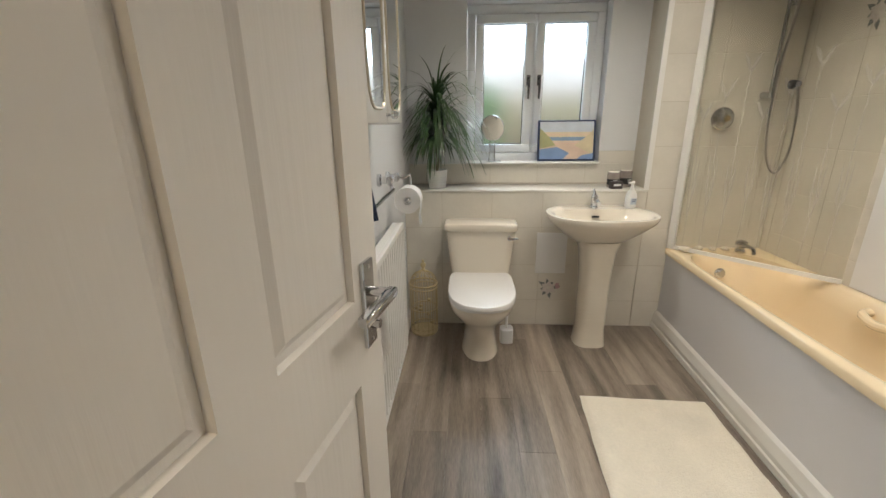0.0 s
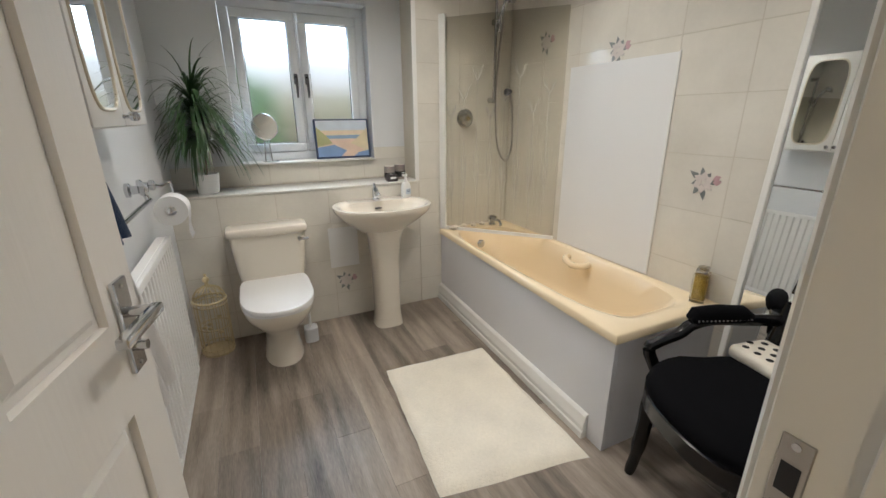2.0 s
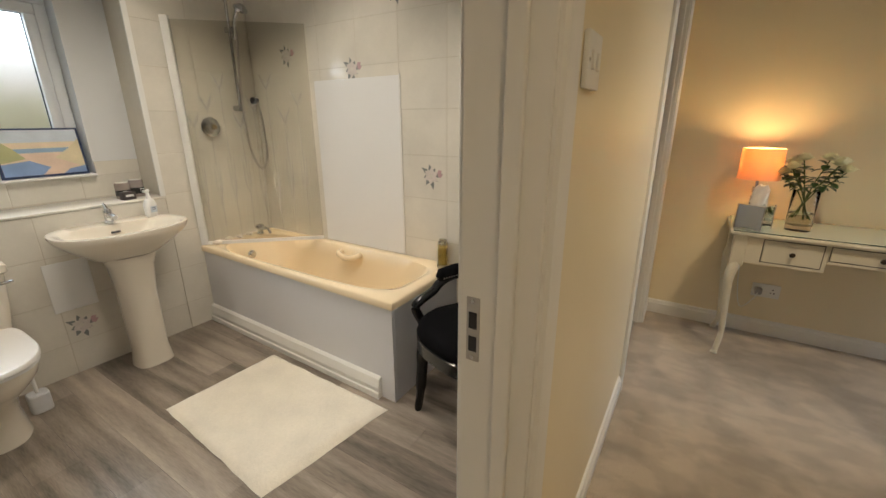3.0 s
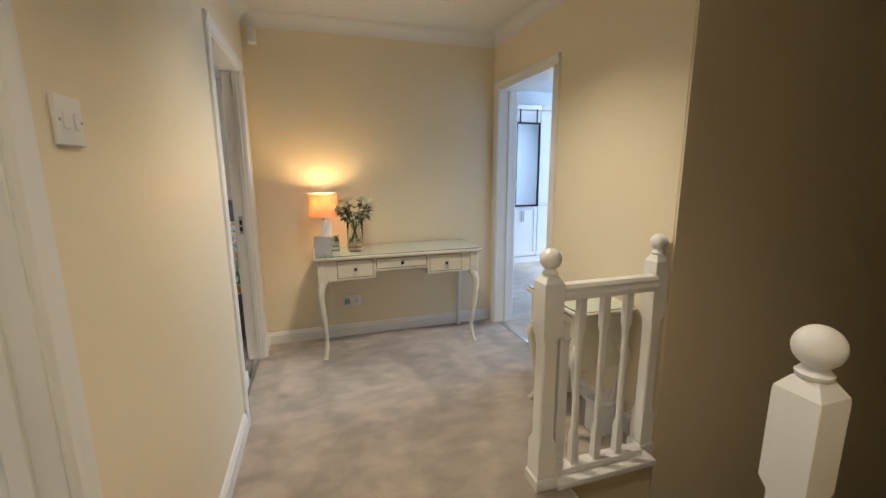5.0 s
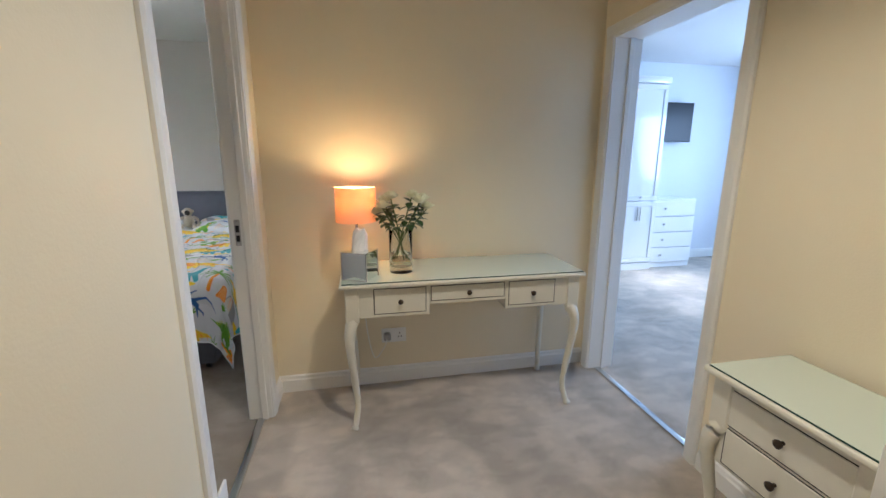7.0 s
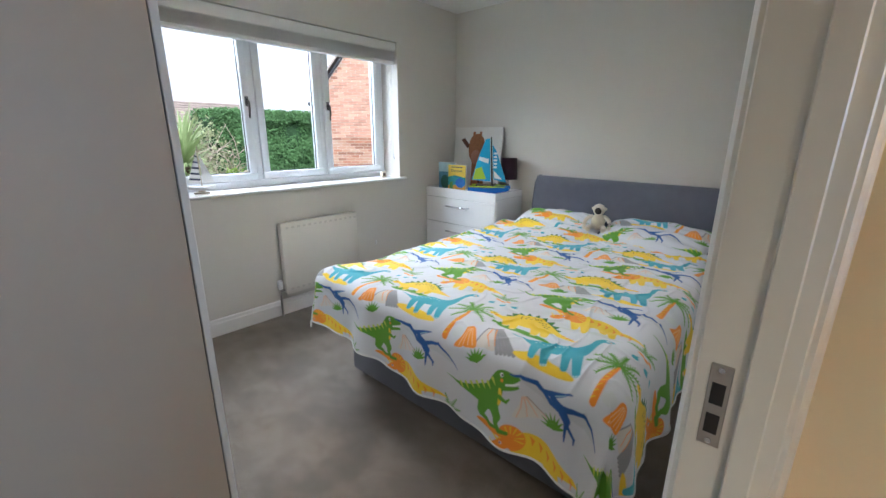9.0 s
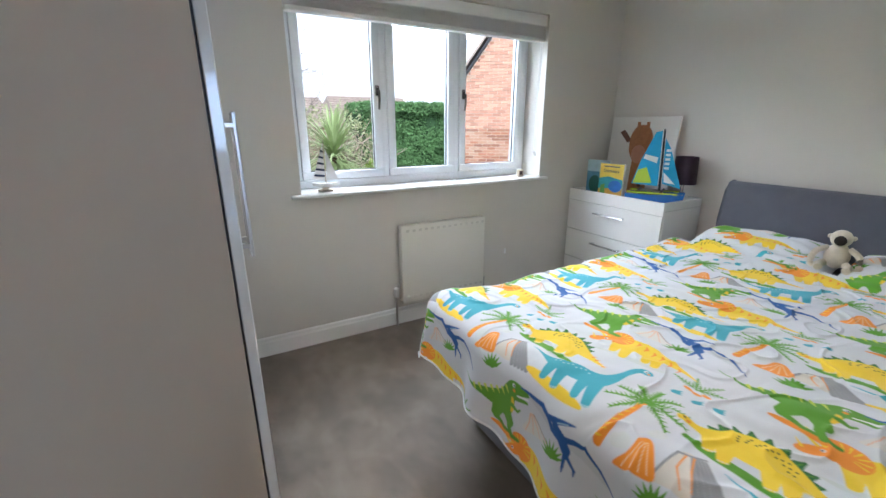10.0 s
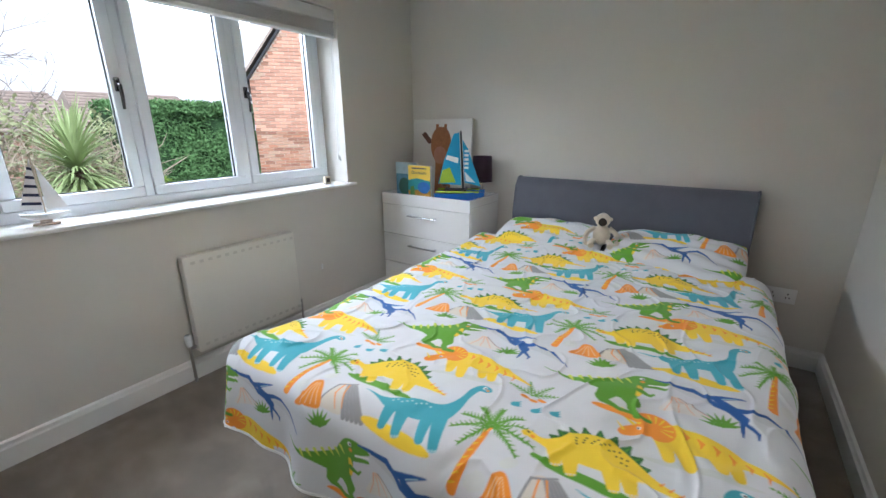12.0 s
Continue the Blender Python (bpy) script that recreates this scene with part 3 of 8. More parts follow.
# ---- windows ----
def window(name, label, x0, x1, z0, z1, y, sashes, glass):
    """Casement window whose inner face is at y: sashes holds (left, right, handle side or 0)."""
    t = thing(name, label, "window", kind="structure")
    F, D = 0.052, 0.065
    bm = B()
    bx(bm, x0, x1, y, y + D, z0, z0 + F, 0.004, 2)
    bx(bm, x0, x1, y, y + D, z1 - F, z1, 0.004, 2)
    bx(bm, x0, x0 + F, y + 0.001, y + D - 0.001, z0 + F, z1 - F, 0.004, 2)
    bx(bm, x1 - F, x1, y + 0.001, y + D - 0.001, z0 + F, z1 - F, 0.004, 2)
    part("window_frame", bm, M_PVC, t)
    for a, b in zip(sashes, sashes[1:]):
        part("mullion", bx(B(), a[1], b[0], y + 0.001, y + D, z0 + F, z1 - F, 0.004, 2), M_PVC, t)
    for a, b, hs in sashes:
        bm = B()
        S = 0.052
        c, d = z0 + F + 0.003, z1 - F - 0.003
        a, b = a + 0.003, b - 0.003
        bx(bm, a, b, y - 0.012, y + 0.05, c, c + S, 0.007, 2)
        bx(bm, a, b, y - 0.012, y + 0.05, d - S, d, 0.007, 2)
        bx(bm, a, a + S, y - 0.0115, y + 0.049, c + S, d - S, 0.007, 2)
        bx(bm, b - S, b, y - 0.0115, y + 0.049, c + S, d - S, 0.007, 2)
        s = part("sash", bm, M_PVC, t)
        p = part("pane", bx(B(), a + S - 0.01, b - S + 0.01, y + 0.018, y + 0.024, c + S - 0.01, d - S + 0.01), glass, s, smooth=0)
        p.visible_shadow = False
        part("gasket", ring_gasket(a + S, b - S, c + S, d - S, y + 0.012), M_BLACKM, s)
        if hs:
            hx = b - S / 2 if hs > 0 else a + S / 2
            hz = (z0 + z1) / 2 + 0.03
            bm = bx(B(), hx - 0.012, hx + 0.012, y - 0.024, y - 0.010, hz - 0.03, hz + 0.035, 0.004, 2)
            tube(bm, [(hx, y - 0.022, hz + 0.01), (hx, y - 0.045, hz), (hx, y - 0.05, hz - 0.05), (hx, y - 0.04, hz - 0.11)], [0.009, 0.009, 0.008, 0.006], 10)
            part("handle", bm, mat("dark_chrome", (0.16, 0.16, 0.17), 0.25, 1.0), s, "dark chrome window handle")
    return t


def ring_gasket(x0, x1, z0, z1, y):
    bm = B()
    g = 0.004
    for a, b, c, d in ((x0, x1, z0, z0 + g), (x0, x1, z1 - g, z1), (x0, x0 + g, z0 + g, z1 - g), (x1 - g, x1, z0 + g, z1 - g)):
        bx(bm, a, b, y - 0.002, y + 0.008, c, d)
    return bm


window("window_1", "white plastic casement window with frosted glass", -1.188, -0.332, 1.054, 1.998, 2.05, [(-1.136, -0.765, 1), (-0.755, -0.384, -1)], M_FROST)
window("window_2", "wide white plastic three-part casement window", 1.722, 3.528, 0.962, 2.098, 2.185,
       [(1.774, 2.315, 1), (2.355, 2.87, 0), (2.91, 3.476, -1)], M_PANE)
solo("window_sill", bx(B(), -1.19, -0.33, 1.915, 2.13, 1.041, 1.053, 0.004, 2), M_TRIM, "white tiled bathroom window sill", kind="structure")
solo("window_sill", bx(B(), 1.66, 3.59, 1.935, 2.25, 0.945, 0.965, 0.008, 3), M_TRIM, "white painted bedroom window sill board", kind="structure")
window("window_3", "white plastic main bedroom window", 1.202, 3.198, 0.902, 2.098, -6.68, [(1.254, 2.18, 0), (2.22, 3.146, 0)], M_PANE)


# ---- bathroom things ----
def superellipse(cx, cy, rx, ry, e, n, z):
    out = []
    for i in range(n):
        a = 2 * math.pi * i / n
        c, s = math.cos(a), math.sin(a)
        out.append((cx + rx * math.copysign(abs(c) ** (2 / e), c), cy + ry * math.copysign(abs(s) ** (2 / e), s), z))
    return out


def bathtub():
    t = thing("bathtub", "peach acrylic bathtub behind a white panel", "bathtub")
    z = 0.548
    y1 = YN - 0.006
    n = 64

    def outer(inset, zz):
        c = [(0.0 + inset, 0.0 + inset), (XE - 0.012, 0.0 + inset), (XE - 0.012, y1), (0.055 + inset, y1)]
        ring = []
        for k in range(4):
            a, b = Vector(c[k]), Vector(c[(k + 1) % 4])
            ring += [(*a.lerp(b, i / 16), zz) for i in range(16)]
        return ring

    def inner(g, e, zz, sy=0.0):
        cx, cy, rx, ry = 0.325, 0.845 + sy, 0.247 * g, 0.745 * g
        ring = superellipse(cx, cy, rx, ry, e, n, zz)
        # begin the ring where the outer one begins
        k = n * 5 // 8
        return ring[k:] + ring[:k]
    rings = [outer(0.012, z - 0.045), outer(0.0, z - 0.038), outer(0.0, z - 0.008), outer(0.008, z), inner(1.06, 5, z - 0.001), inner(1.0, 4.6, z - 0.012),
             inner(0.95, 4.2, z - 0.10, 0.01), inner(0.90, 4.0, z - 0.25, 0.02), inner(0.82, 3.6, z - 0.34, 0.03), inner(0.66, 3.2, z - 0.365, 0.03), inner(0.2, 2.5, z - 0.37, 0.03)]
    bm = B()
    ring_skin(bm, rings, True, False)
    bmesh.ops.contextual_create(bm, geom=[v for v in bm.verts if v.co.z < z - 0.369])
    part("tub", bm, M_BATH, t, smooth=50)
    for y, x in ((0.80, 0.555),):
        bm = tube(B(), curve([(x + 0.005, y - 0.085, z - 0.045), (x - 0.030, y - 0.075, z - 0.055), (x - 0.045, y, z - 0.068), (x - 0.030, y + 0.075, z - 0.055), (x + 0.005, y + 0.085, z - 0.045)], 6), 0.019, 10)
        part("grip", bm, M_BATH, t)
    bm = tube(B(), curve([(0.085, 0.78, z - 0.055), (0.10, 0.80, z - 0.05), (0.10, 1.0, z - 0.05), (0.085, 1.02, z - 0.055)], 6), 0.016, 10)
    part("grip", bm, M_BATH, t)
    bm = prism(B(), [(0.012, 0.012), (0.030, 0.012), (0.080, y1), (0.066, y1)], "z", 0.0, z - 0.04)
    part("side_panel", bm, M_PANEL, t, "white bath panel", 0)
    part("end_panel", bx(B(), 0.032, XE - 0.004, 0.0125, 0.028, 0.0, z - 0.0405), M_PANEL, t, "pale grey end panel", 0)
    # moulded plinth along the panel
    pr = [(0.0, 0.0), (-0.030, 0.0), (-0.030, 0.03), (-0.024, 0.036), (-0.026, 0.06), (-0.020, 0.085), (-0.016, 0.105), (-0.006, 0.115), (0.0, 0.118)]
    rings = [[(0.0 + 0.012 + dx + u, y, v) for u, v in pr] for y, dx in ((0.10, 0.003), (y1, 0.053))]
    part("plinth", ring_skin(B(), rings), M_TRIM, t, "white moulded plinth", 0)
    part("overflow", lathe(B(), [(0.03, -0.004), (0.03, 0.004), (0.02, 0.008)], (0, 0, 0), 20), M_CHROME, t).matrix_basis = pose(0.33, 1.555, z - 0.12, 80, 0, 0)
    return t


bathtub()


def shower_screen():
    t = thing("shower_screen", "hinged glass shower screen etched with tall flowers", "shower screen")
    a, b = Vector((0.075, YN - 0.03)), Vector((0.598, 1.09))
    d = (b - a).normalized()
    nrm = Vector((-d.y, d.x))
    z0, z1 = 0.566, 1.91

    def slabxy(p, q, w, za, zb):
        c = [p + nrm * w, q + nrm * w, q - nrm * w, p - nrm * w]
        return [(v.x, v.y, za) for v in c], [(v.x, v.y, zb) for v in c]
    g = part("glass", ring_skin(B(), list(slabxy(a, b, 0.003, z0, z1))), M_SCREEN, t, smooth=0)
    g.visible_shadow = False
    part("hinge_profile", ring_skin(B(), list(slabxy(a - d * 0.02, a + d * 0.022, 0.016, 0.552, 1.93))), M_TRIM, t, "white aluminium wall profile", 0)
    part("bottom_seal", ring_skin(B(), list(slabxy(a, b, 0.008, 0.550, 0.572))), M_TRIM, t, "white seal strip", 0)
    rng = random.Random(4)
    L = (b - a).length
    for k in range(8):
        u = 0.06 + k * (L - 0.1) / 7.5
        top = 1.34 + 0.11 * (k % 3) + rng.uniform(-0.02, 0.02)
        bm = B()
        p = a + d * u + nrm * -0.0045

        def strip(pts, w):
            prev = None
            for (du, zz), ww in zip(pts, w):
                q = p + d * du
                l, r = q - d * ww, q + d * ww
                cur = (bm.verts.new((l.x, l.y, zz)), bm.verts.new((r.x, r.y, zz)))
                if prev:
                    bm.faces.new((prev[0], prev[1], cur[1], cur[0]))
                prev = cur
        strip([(0, 0.60), (0.004, 0.9), (0, 1.15), (0, top)], (0.003, 0.003, 0.003, 0.002))
        for s in (-1, 1):
            strip([(s * 0.002, top - 0.02), (s * 0.02, top + 0.03), (s * 0.036, top + 0.07)], (0.004, 0.010, 0.002))
            strip([(s * 0.002, 0.75 + 0.05 * k % 0.2), (s * 0.014, 0.95), (s * 0.018, 1.12)], (0.002, 0.006, 0.001))
        part("etched_flower", bm, M_ETCH, t, smooth=0)


shower_screen()


def shower():
    t = thing("shower", "chrome shower with dial, riser rail and hose", "shower")
    y = YN - 0.012
    t.location = (0.02, 0, 0.05)
    bm = lathe(B(), [(0.062, 0.0), (0.062, 0.008), (0.054, 0.014), (0.046, 0.014), (0.046, 0.03), (0.03, 0.042), (0.012, 0.045)], (0, 0, 0), 28)
    part("dial", bm, M_CHROME, t, "round chrome control dial").matrix_basis = pose(0.23, y, 1.26, 90, 0, 0)
    part("dial_button", lathe(B(), [(0.018, 0.04), (0.016, 0.052), (0.004, 0.054)], (0, 0, 0), 20), mat("brass", (0.5, 0.38, 0.16), 0.25, 1.0), t).matrix_basis = pose(0.23, y, 1.26, 90, 0, 0)
    part("riser_rail", tube(B(), [(0.43, y - 0.05, 1.36), (0.43, y - 0.05, 2.10)], 0.010, 12), M_CHROME, t)
    for z in (1.38, 2.08):
        part("rail_bracket", tube(B(), [(0.43, y + 0.005, z), (0.43, y - 0.055, z)], [0.02, 0.013], 14), M_CHROME, t)
    part("hose_outlet", tube(B(), [(0.572, y + 0.005, 1.435), (0.572, y - 0.04, 1.435)], [0.026, 0.016], 16), M_BLACKM, t, "dark hose outlet")
    hose = curve([(0.572, y - 0.04, 1.425), (0.592, y - 0.05, 1.25), (0.590, y - 0.055, 1.08), (0.545, y - 0.055, 0.965), (0.485, y - 0.055, 1.03), (0.448, y - 0.06, 1.2), (0.44, y - 0.065, 1.5), (0.455, y - 0.09, 1.86)], 9)
    part("hose", tube(B(), hose, 0.0075, 8), M_STEEL, t, "flexible steel hose")
    bm = tube(B(), [(0.44, y - 0.075, 1.80), (0.44, y - 0.10, 1.90), (0.445, y - 0.14, 1.97)], [0.012, 0.013, 0.016], 12)
    lathe_head = [(0.018, 0.02), (0.042, 0.0), (0.044, -0.012), (0.036, -0.016)]
    part("shower_head", bm, M_CHROME, t)
    part("spray_plate", lathe(B(), lathe_head, (0, 0, 0), 20), M_CHROME, t).matrix_basis = pose(0.45, y - 0.17, 1.975, 40, 0, 0)
    part("slider", bx(B(), 0.405, 0.46, y - 0.085, y - 0.03, 1.84, 1.875, 0.006, 2), M_CHROME, t)


shower()


def bath_tap():
    t = thing("bath_tap", "chrome bath mixer tap on the bath rim", "tap", (0.45, 1.60, 0.548))
    part("tap_body", lathe(B(), [(0.026, 0), (0.026, 0.01), (0.018, 0.02), (0.018, 0.045), (0.024, 0.05), (0.022, 0.07), (0.006, 0.076)], (0, 0, 0), 18), M_CHROME, t)
    part("cross_head", tube(B(), [(-0.035, 0, 0.055), (0.035, 0, 0.055)], 0.009, 10), M_CHROME, t)
    part("cross_head", tube(B(), [(0, -0.035, 0.055), (0, 0.035, 0.055)], 0.009, 10), M_CHROME, t)
    part("spout", tube(B(), curve([(0, 0, 0.03), (0, -0.05, 0.05), (0, -0.10, 0.045), (0, -0.12, 0.02)], 5), 0.011, 10), M_CHROME, t)


bath_tap()
rng = random.Random(2)
for k, (x, y, s) in enumerate(((0.13, 1.60, 0.030), (0.22, 1.625, 0.026), (0.30, 1.62, 0.022), (0.38, 1.63, 0.02))):
    bm = ball(B(), (0, 0, s * 0.55), s, (1.3, 0.9, 0.55), 14, 8)
    for v in bm.verts:
        v.co += Vector(v.co).normalized() * 0.10 * s * math.sin(9 * math.atan2(v.co.y, v.co.x)) * (1 if k % 2 else 0.3)
    solo("sea_shell", bm, mat("sea_shell_white", (0.70, 0.64, 0.54), 0.5, var=0.15, scale=60), "pale ridged sea shell on the bath rim", "shell", group="shells on the bath rim", loc=(x, y, 0.5475), rz=40 * k)


def boards():
    z = 1.585
    for nm, bm in (("shower_board", bx(B(), XE - 0.011, XE - 0.0075, 0.385, 1.06, 0.552, z)),):
        solo(nm, bm, M_BOARD, "white waterproof board fixed over the tiles", kind="structure", smooth=0)
    solo("trim", bx(B(), XE - 0.013, XE - 0.0072, 0.378, 0.385, 0.552, z + 0.006), M_TRIM, "white edge trim of the board", kind="structure")


boards()


def toilet():
    t = thing("toilet", "cream close-coupled toilet with a white lid", "toilet", (-1.10, 1.34, 0))
    bm = B()
    rings = []
    for z, rx, ry, cy in ((0.0, 0.108, 0.205, 0.085), (0.02, 0.105, 0.20, 0.085), (0.12, 0.092, 0.175, 0.085), (0.20, 0.10, 0.18, 0.06), (0.27, 0.14, 0.215, 0.0), (0.33, 0.172, 0.24, -0.03), (0.375, 0.18, 0.25, -0.04), (0.385, 0.175, 0.245, -0.04)):
        rings.append(superellipse(0, cy, rx, ry, 2.3, 32, z))
    ring_skin(bm, rings)
    part("pan", bm, M_CERAM, t, smooth=60)
    bm = ring_skin(B(), [superellipse(0, -0.045, 0.183 * g, 0.255 * g, 2.5, 36, z) for z, g in ((0.386, 0.97), (0.389, 1.0), (0.402, 1.0), (0.405, 0.98))])
    part("seat", bm, M_LID, t, smooth=60)

    def dshape(g, z):
        ring = []
        for i in range(40):
            a = 2 * math.pi * i / 40
            c, s = math.cos(a), math.sin(a)
            e = 2.3 if s < 0 else 6
            ring.append((0.186 * g * math.copysign(abs(c) ** (2 / e), c), -0.06 + 0.262 * g * math.copysign(abs(s) ** (2 / e), s), z))
        return ring
    part("lid", ring_skin(B(), [dshape(g, z) for z, g in ((0.407, 0.98), (0.410, 1.0), (0.424, 1.0), (0.430, 0.985), (0.433, 0.93))]), M_LID, t, "glossy white lid", 40)
    bm = B()
    ring_skin(bm, [superellipse(0, 0.245, rx, ry, 7, 40, z) for z, rx, ry in ((0.395, 0.16, 0.07), (0.42, 0.175, 0.075), (0.55, 0.193, 0.083), (0.68, 0.205, 0.087), (0.69, 0.20, 0.085))])
    part("cistern", bm, M_CERAM, t, smooth=50)
    bm = ring_skin(B(), [superellipse(0, 0.243, rx, ry, 8, 40, z) for z, rx, ry in ((0.691, 0.212, 0.090), (0.697, 0.218, 0.094), (0.722, 0.218, 0.094), (0.732, 0.213, 0.089), (0.736, 0.19, 0.072))])
    part("cistern_lid", bm, M_CERAM, t, smooth=50)
    bm = tube(B(), [(0.165, 0.16, 0.655), (0.165, 0.135, 0.655)], 0.012, 12)
    bx(bm, 0.155, 0.215, 0.128, 0.138, 0.648, 0.662, 0.003, 2)
    part("flush_lever", bm, M_CHROME, t, "chrome flush lever")
    for s in (-1, 1):
        part("seat_hinge", tube(B(), [(s * 0.07 - 0.02, 0.165, 0.415), (s * 0.07 + 0.02, 0.165, 0.415)], 0.012, 12), M_LID, t)


toilet()


def basin():
    t = thing("pedestal_basin", "cream pedestal wash basin with chrome mixer tap", "basin", (-0.43, YN - 0.006, 0))
    bm = B()

    def half(rx, ry, z, cy, back=0.0):
        return [(x, min(y, back), z) for x, y, z in superellipse(0, cy, rx, ry, 2.4, 48, z)]
    rings = [half(0.10, 0.10, 0.62, -0.15), half(0.16, 0.14, 0.66, -0.17), half(0.235, 0.18, 0.72, -0.20), half(0.29, 0.225, 0.775, -0.21), half(0.302, 0.235, 0.80, -0.21), half(0.300, 0.232, 0.812, -0.21),
             half(0.288, 0.220, 0.815, -0.21, -0.012)]
    for rx, ry, z, cy, bk in ((0.262, 0.185, 0.808, -0.235, -0.10), (0.25, 0.172, 0.785, -0.24, -0.105), (0.21, 0.145, 0.735, -0.24, -0.115), (0.12, 0.09, 0.69, -0.24, -0.15), (0.03, 0.03, 0.68, -0.24, -0.2)):
        rings.append(half(rx, ry, z, cy, bk))
    ring_skin(bm, rings)
    part("bowl", bm, M_CERAM, t, smooth=60)
    bm = ring_skin(B(), [superellipse(0, -0.20, rx, ry, 3, 28, z) for z, rx, ry in ((0.0, 0.095, 0.095), (0.02, 0.092, 0.092), (0.10, 0.083, 0.083), (0.45, 0.086, 0.086), (0.60, 0.10, 0.10), (0.66, 0.125, 0.115))])
    part("pedestal", bm, M_CERAM, t, smooth=60)
    bm = lathe(B(), [(0.026, 0.0), (0.026, 0.008), (0.020, 0.014), (0.019, 0.055), (0.021, 0.06), (0.015, 0.078), (0.004, 0.08)], (0, -0.065, 0.812), 18)
    tube(bm, curve([(0, -0.065, 0.845), (0, -0.10, 0.862), (0, -0.155, 0.852)], 5), [0.014] * 5 + [0.013] * 5 + [0.012], 12)
    tp = part("tap", bm, M_CHROME, t, "chrome mixer tap")
    part("tap_lever", tube(B(), [(0, -0.065, 0.885), (0.005, -0.02, 0.915)], [0.010, 0.006], 10), M_CHROME, tp)
    part("overflow", tube(B(), [(-0.02, -0.117, 0.768), (0.02, -0.117, 0.768)], 0.006, 8), M_BLACKM, t)
    part("plug", lathe(B(), [(0.022, 0), (0.022, 0.004), (0.006, 0.007)], (0, -0.24, 0.681), 16), M_CHROME, t)


basin()


def bottle_soap():
    t = thing("soap_dispenser", "white pump soap bottle on the basin corner", "soap dispenser", (-0.225, YN - 0.085, 0.813), 20)
    part("bottle", ring_skin(B(), [superellipse(0, 0, rx, ry, 2.6, 20, z) for z, rx, ry in ((0, 0.03, 0.02), (0.004, 0.033, 0.022), (0.07, 0.034, 0.023), (0.095, 0.026, 0.018), (0.105, 0.012, 0.012), (0.115, 0.012, 0.012))]), M_WHITE, t)
    part("label", bx(B(), -0.02, 0.02, -0.0245, -0.0225, 0.025, 0.06), mat("pale_blue_label", (0.55, 0.62, 0.70), 0.5), t, "printed label")
    for z, w in ((0.050, 0.028), (0.040, 0.02)):
        part("print_bar", bx(B(), -w / 2, w / 2, -0.0255, -0.0245, z, z + 0.004), mat("navy_print", (0.03, 0.05, 0.15), 0.5), t)
    bm = tube(B(), [(0, 0, 0.115), (0, 0, 0.15)], [0.010, 0.006], 12)
    tube(bm, [(0.008, 0, 0.150), (-0.035, -0.01, 0.148)], [0.009, 0.005], 10)
    part("pump", bm, M_WHITE, t)


bottle_soap()


def wall_cabinet():
    t = thing("bathroom_cabinet", "white wall cabinet with two arched mirror doors", "cabinet", (XW, 0.26, 1.30))
    W, D, H = 0.60, 0.125, 0.66
    part("body", bx(B(), 0.001, D - 0.018, 0, W, 0, H, 0.003, 1), M_TRIM, t)
    for k in (0, 1):
        y0, y1 = k * W / 2 + 0.002, (k + 1) * W / 2 - 0.002
        bm = bx(B(), D - 0.016, D, y0, y1, 0.004, H - 0.004, 0.004, 2)
        d = part("door", bm, M_TRIM, t)
        c, hw, hz, cz = (y0 + y1) / 2, (y1 - y0) / 2 - 0.035, H / 2 - 0.05, H / 2
        ring = [(p[0], p[1]) for p in superellipse(c, cz, hw, hz, 4.5, 48, 0)]
        part("mirror", prism(B(), ring, "x", D + 0.0005, D + 0.002), M_MIRROR, d, "arched mirror glass", 0)
        edge = [(D + 0.001, p[0], p[1]) for p in superellipse(c, cz, hw + 0.004, hz + 0.004, 4.5, 48, 0)]
        part("moulding", tube(B(), edge + [edge[0]], 0.005, 8, False), mat("gilt_edge", (0.62, 0.55, 0.42), 0.35, 0.3), d)
        ky = y1 - 0.02 if k == 0 else y0 + 0.02
        part("knob", lathe(B(), [(0.006, 0), (0.005, 0.012), (0.012, 0.018), (0.013, 0.026), (0.006, 0.032)], (0, 0, 0), 14), M_CHROME, d, "chrome knob").matrix_basis = pose(D, ky, 0.03, 0, 90, 0)


wall_cabinet()


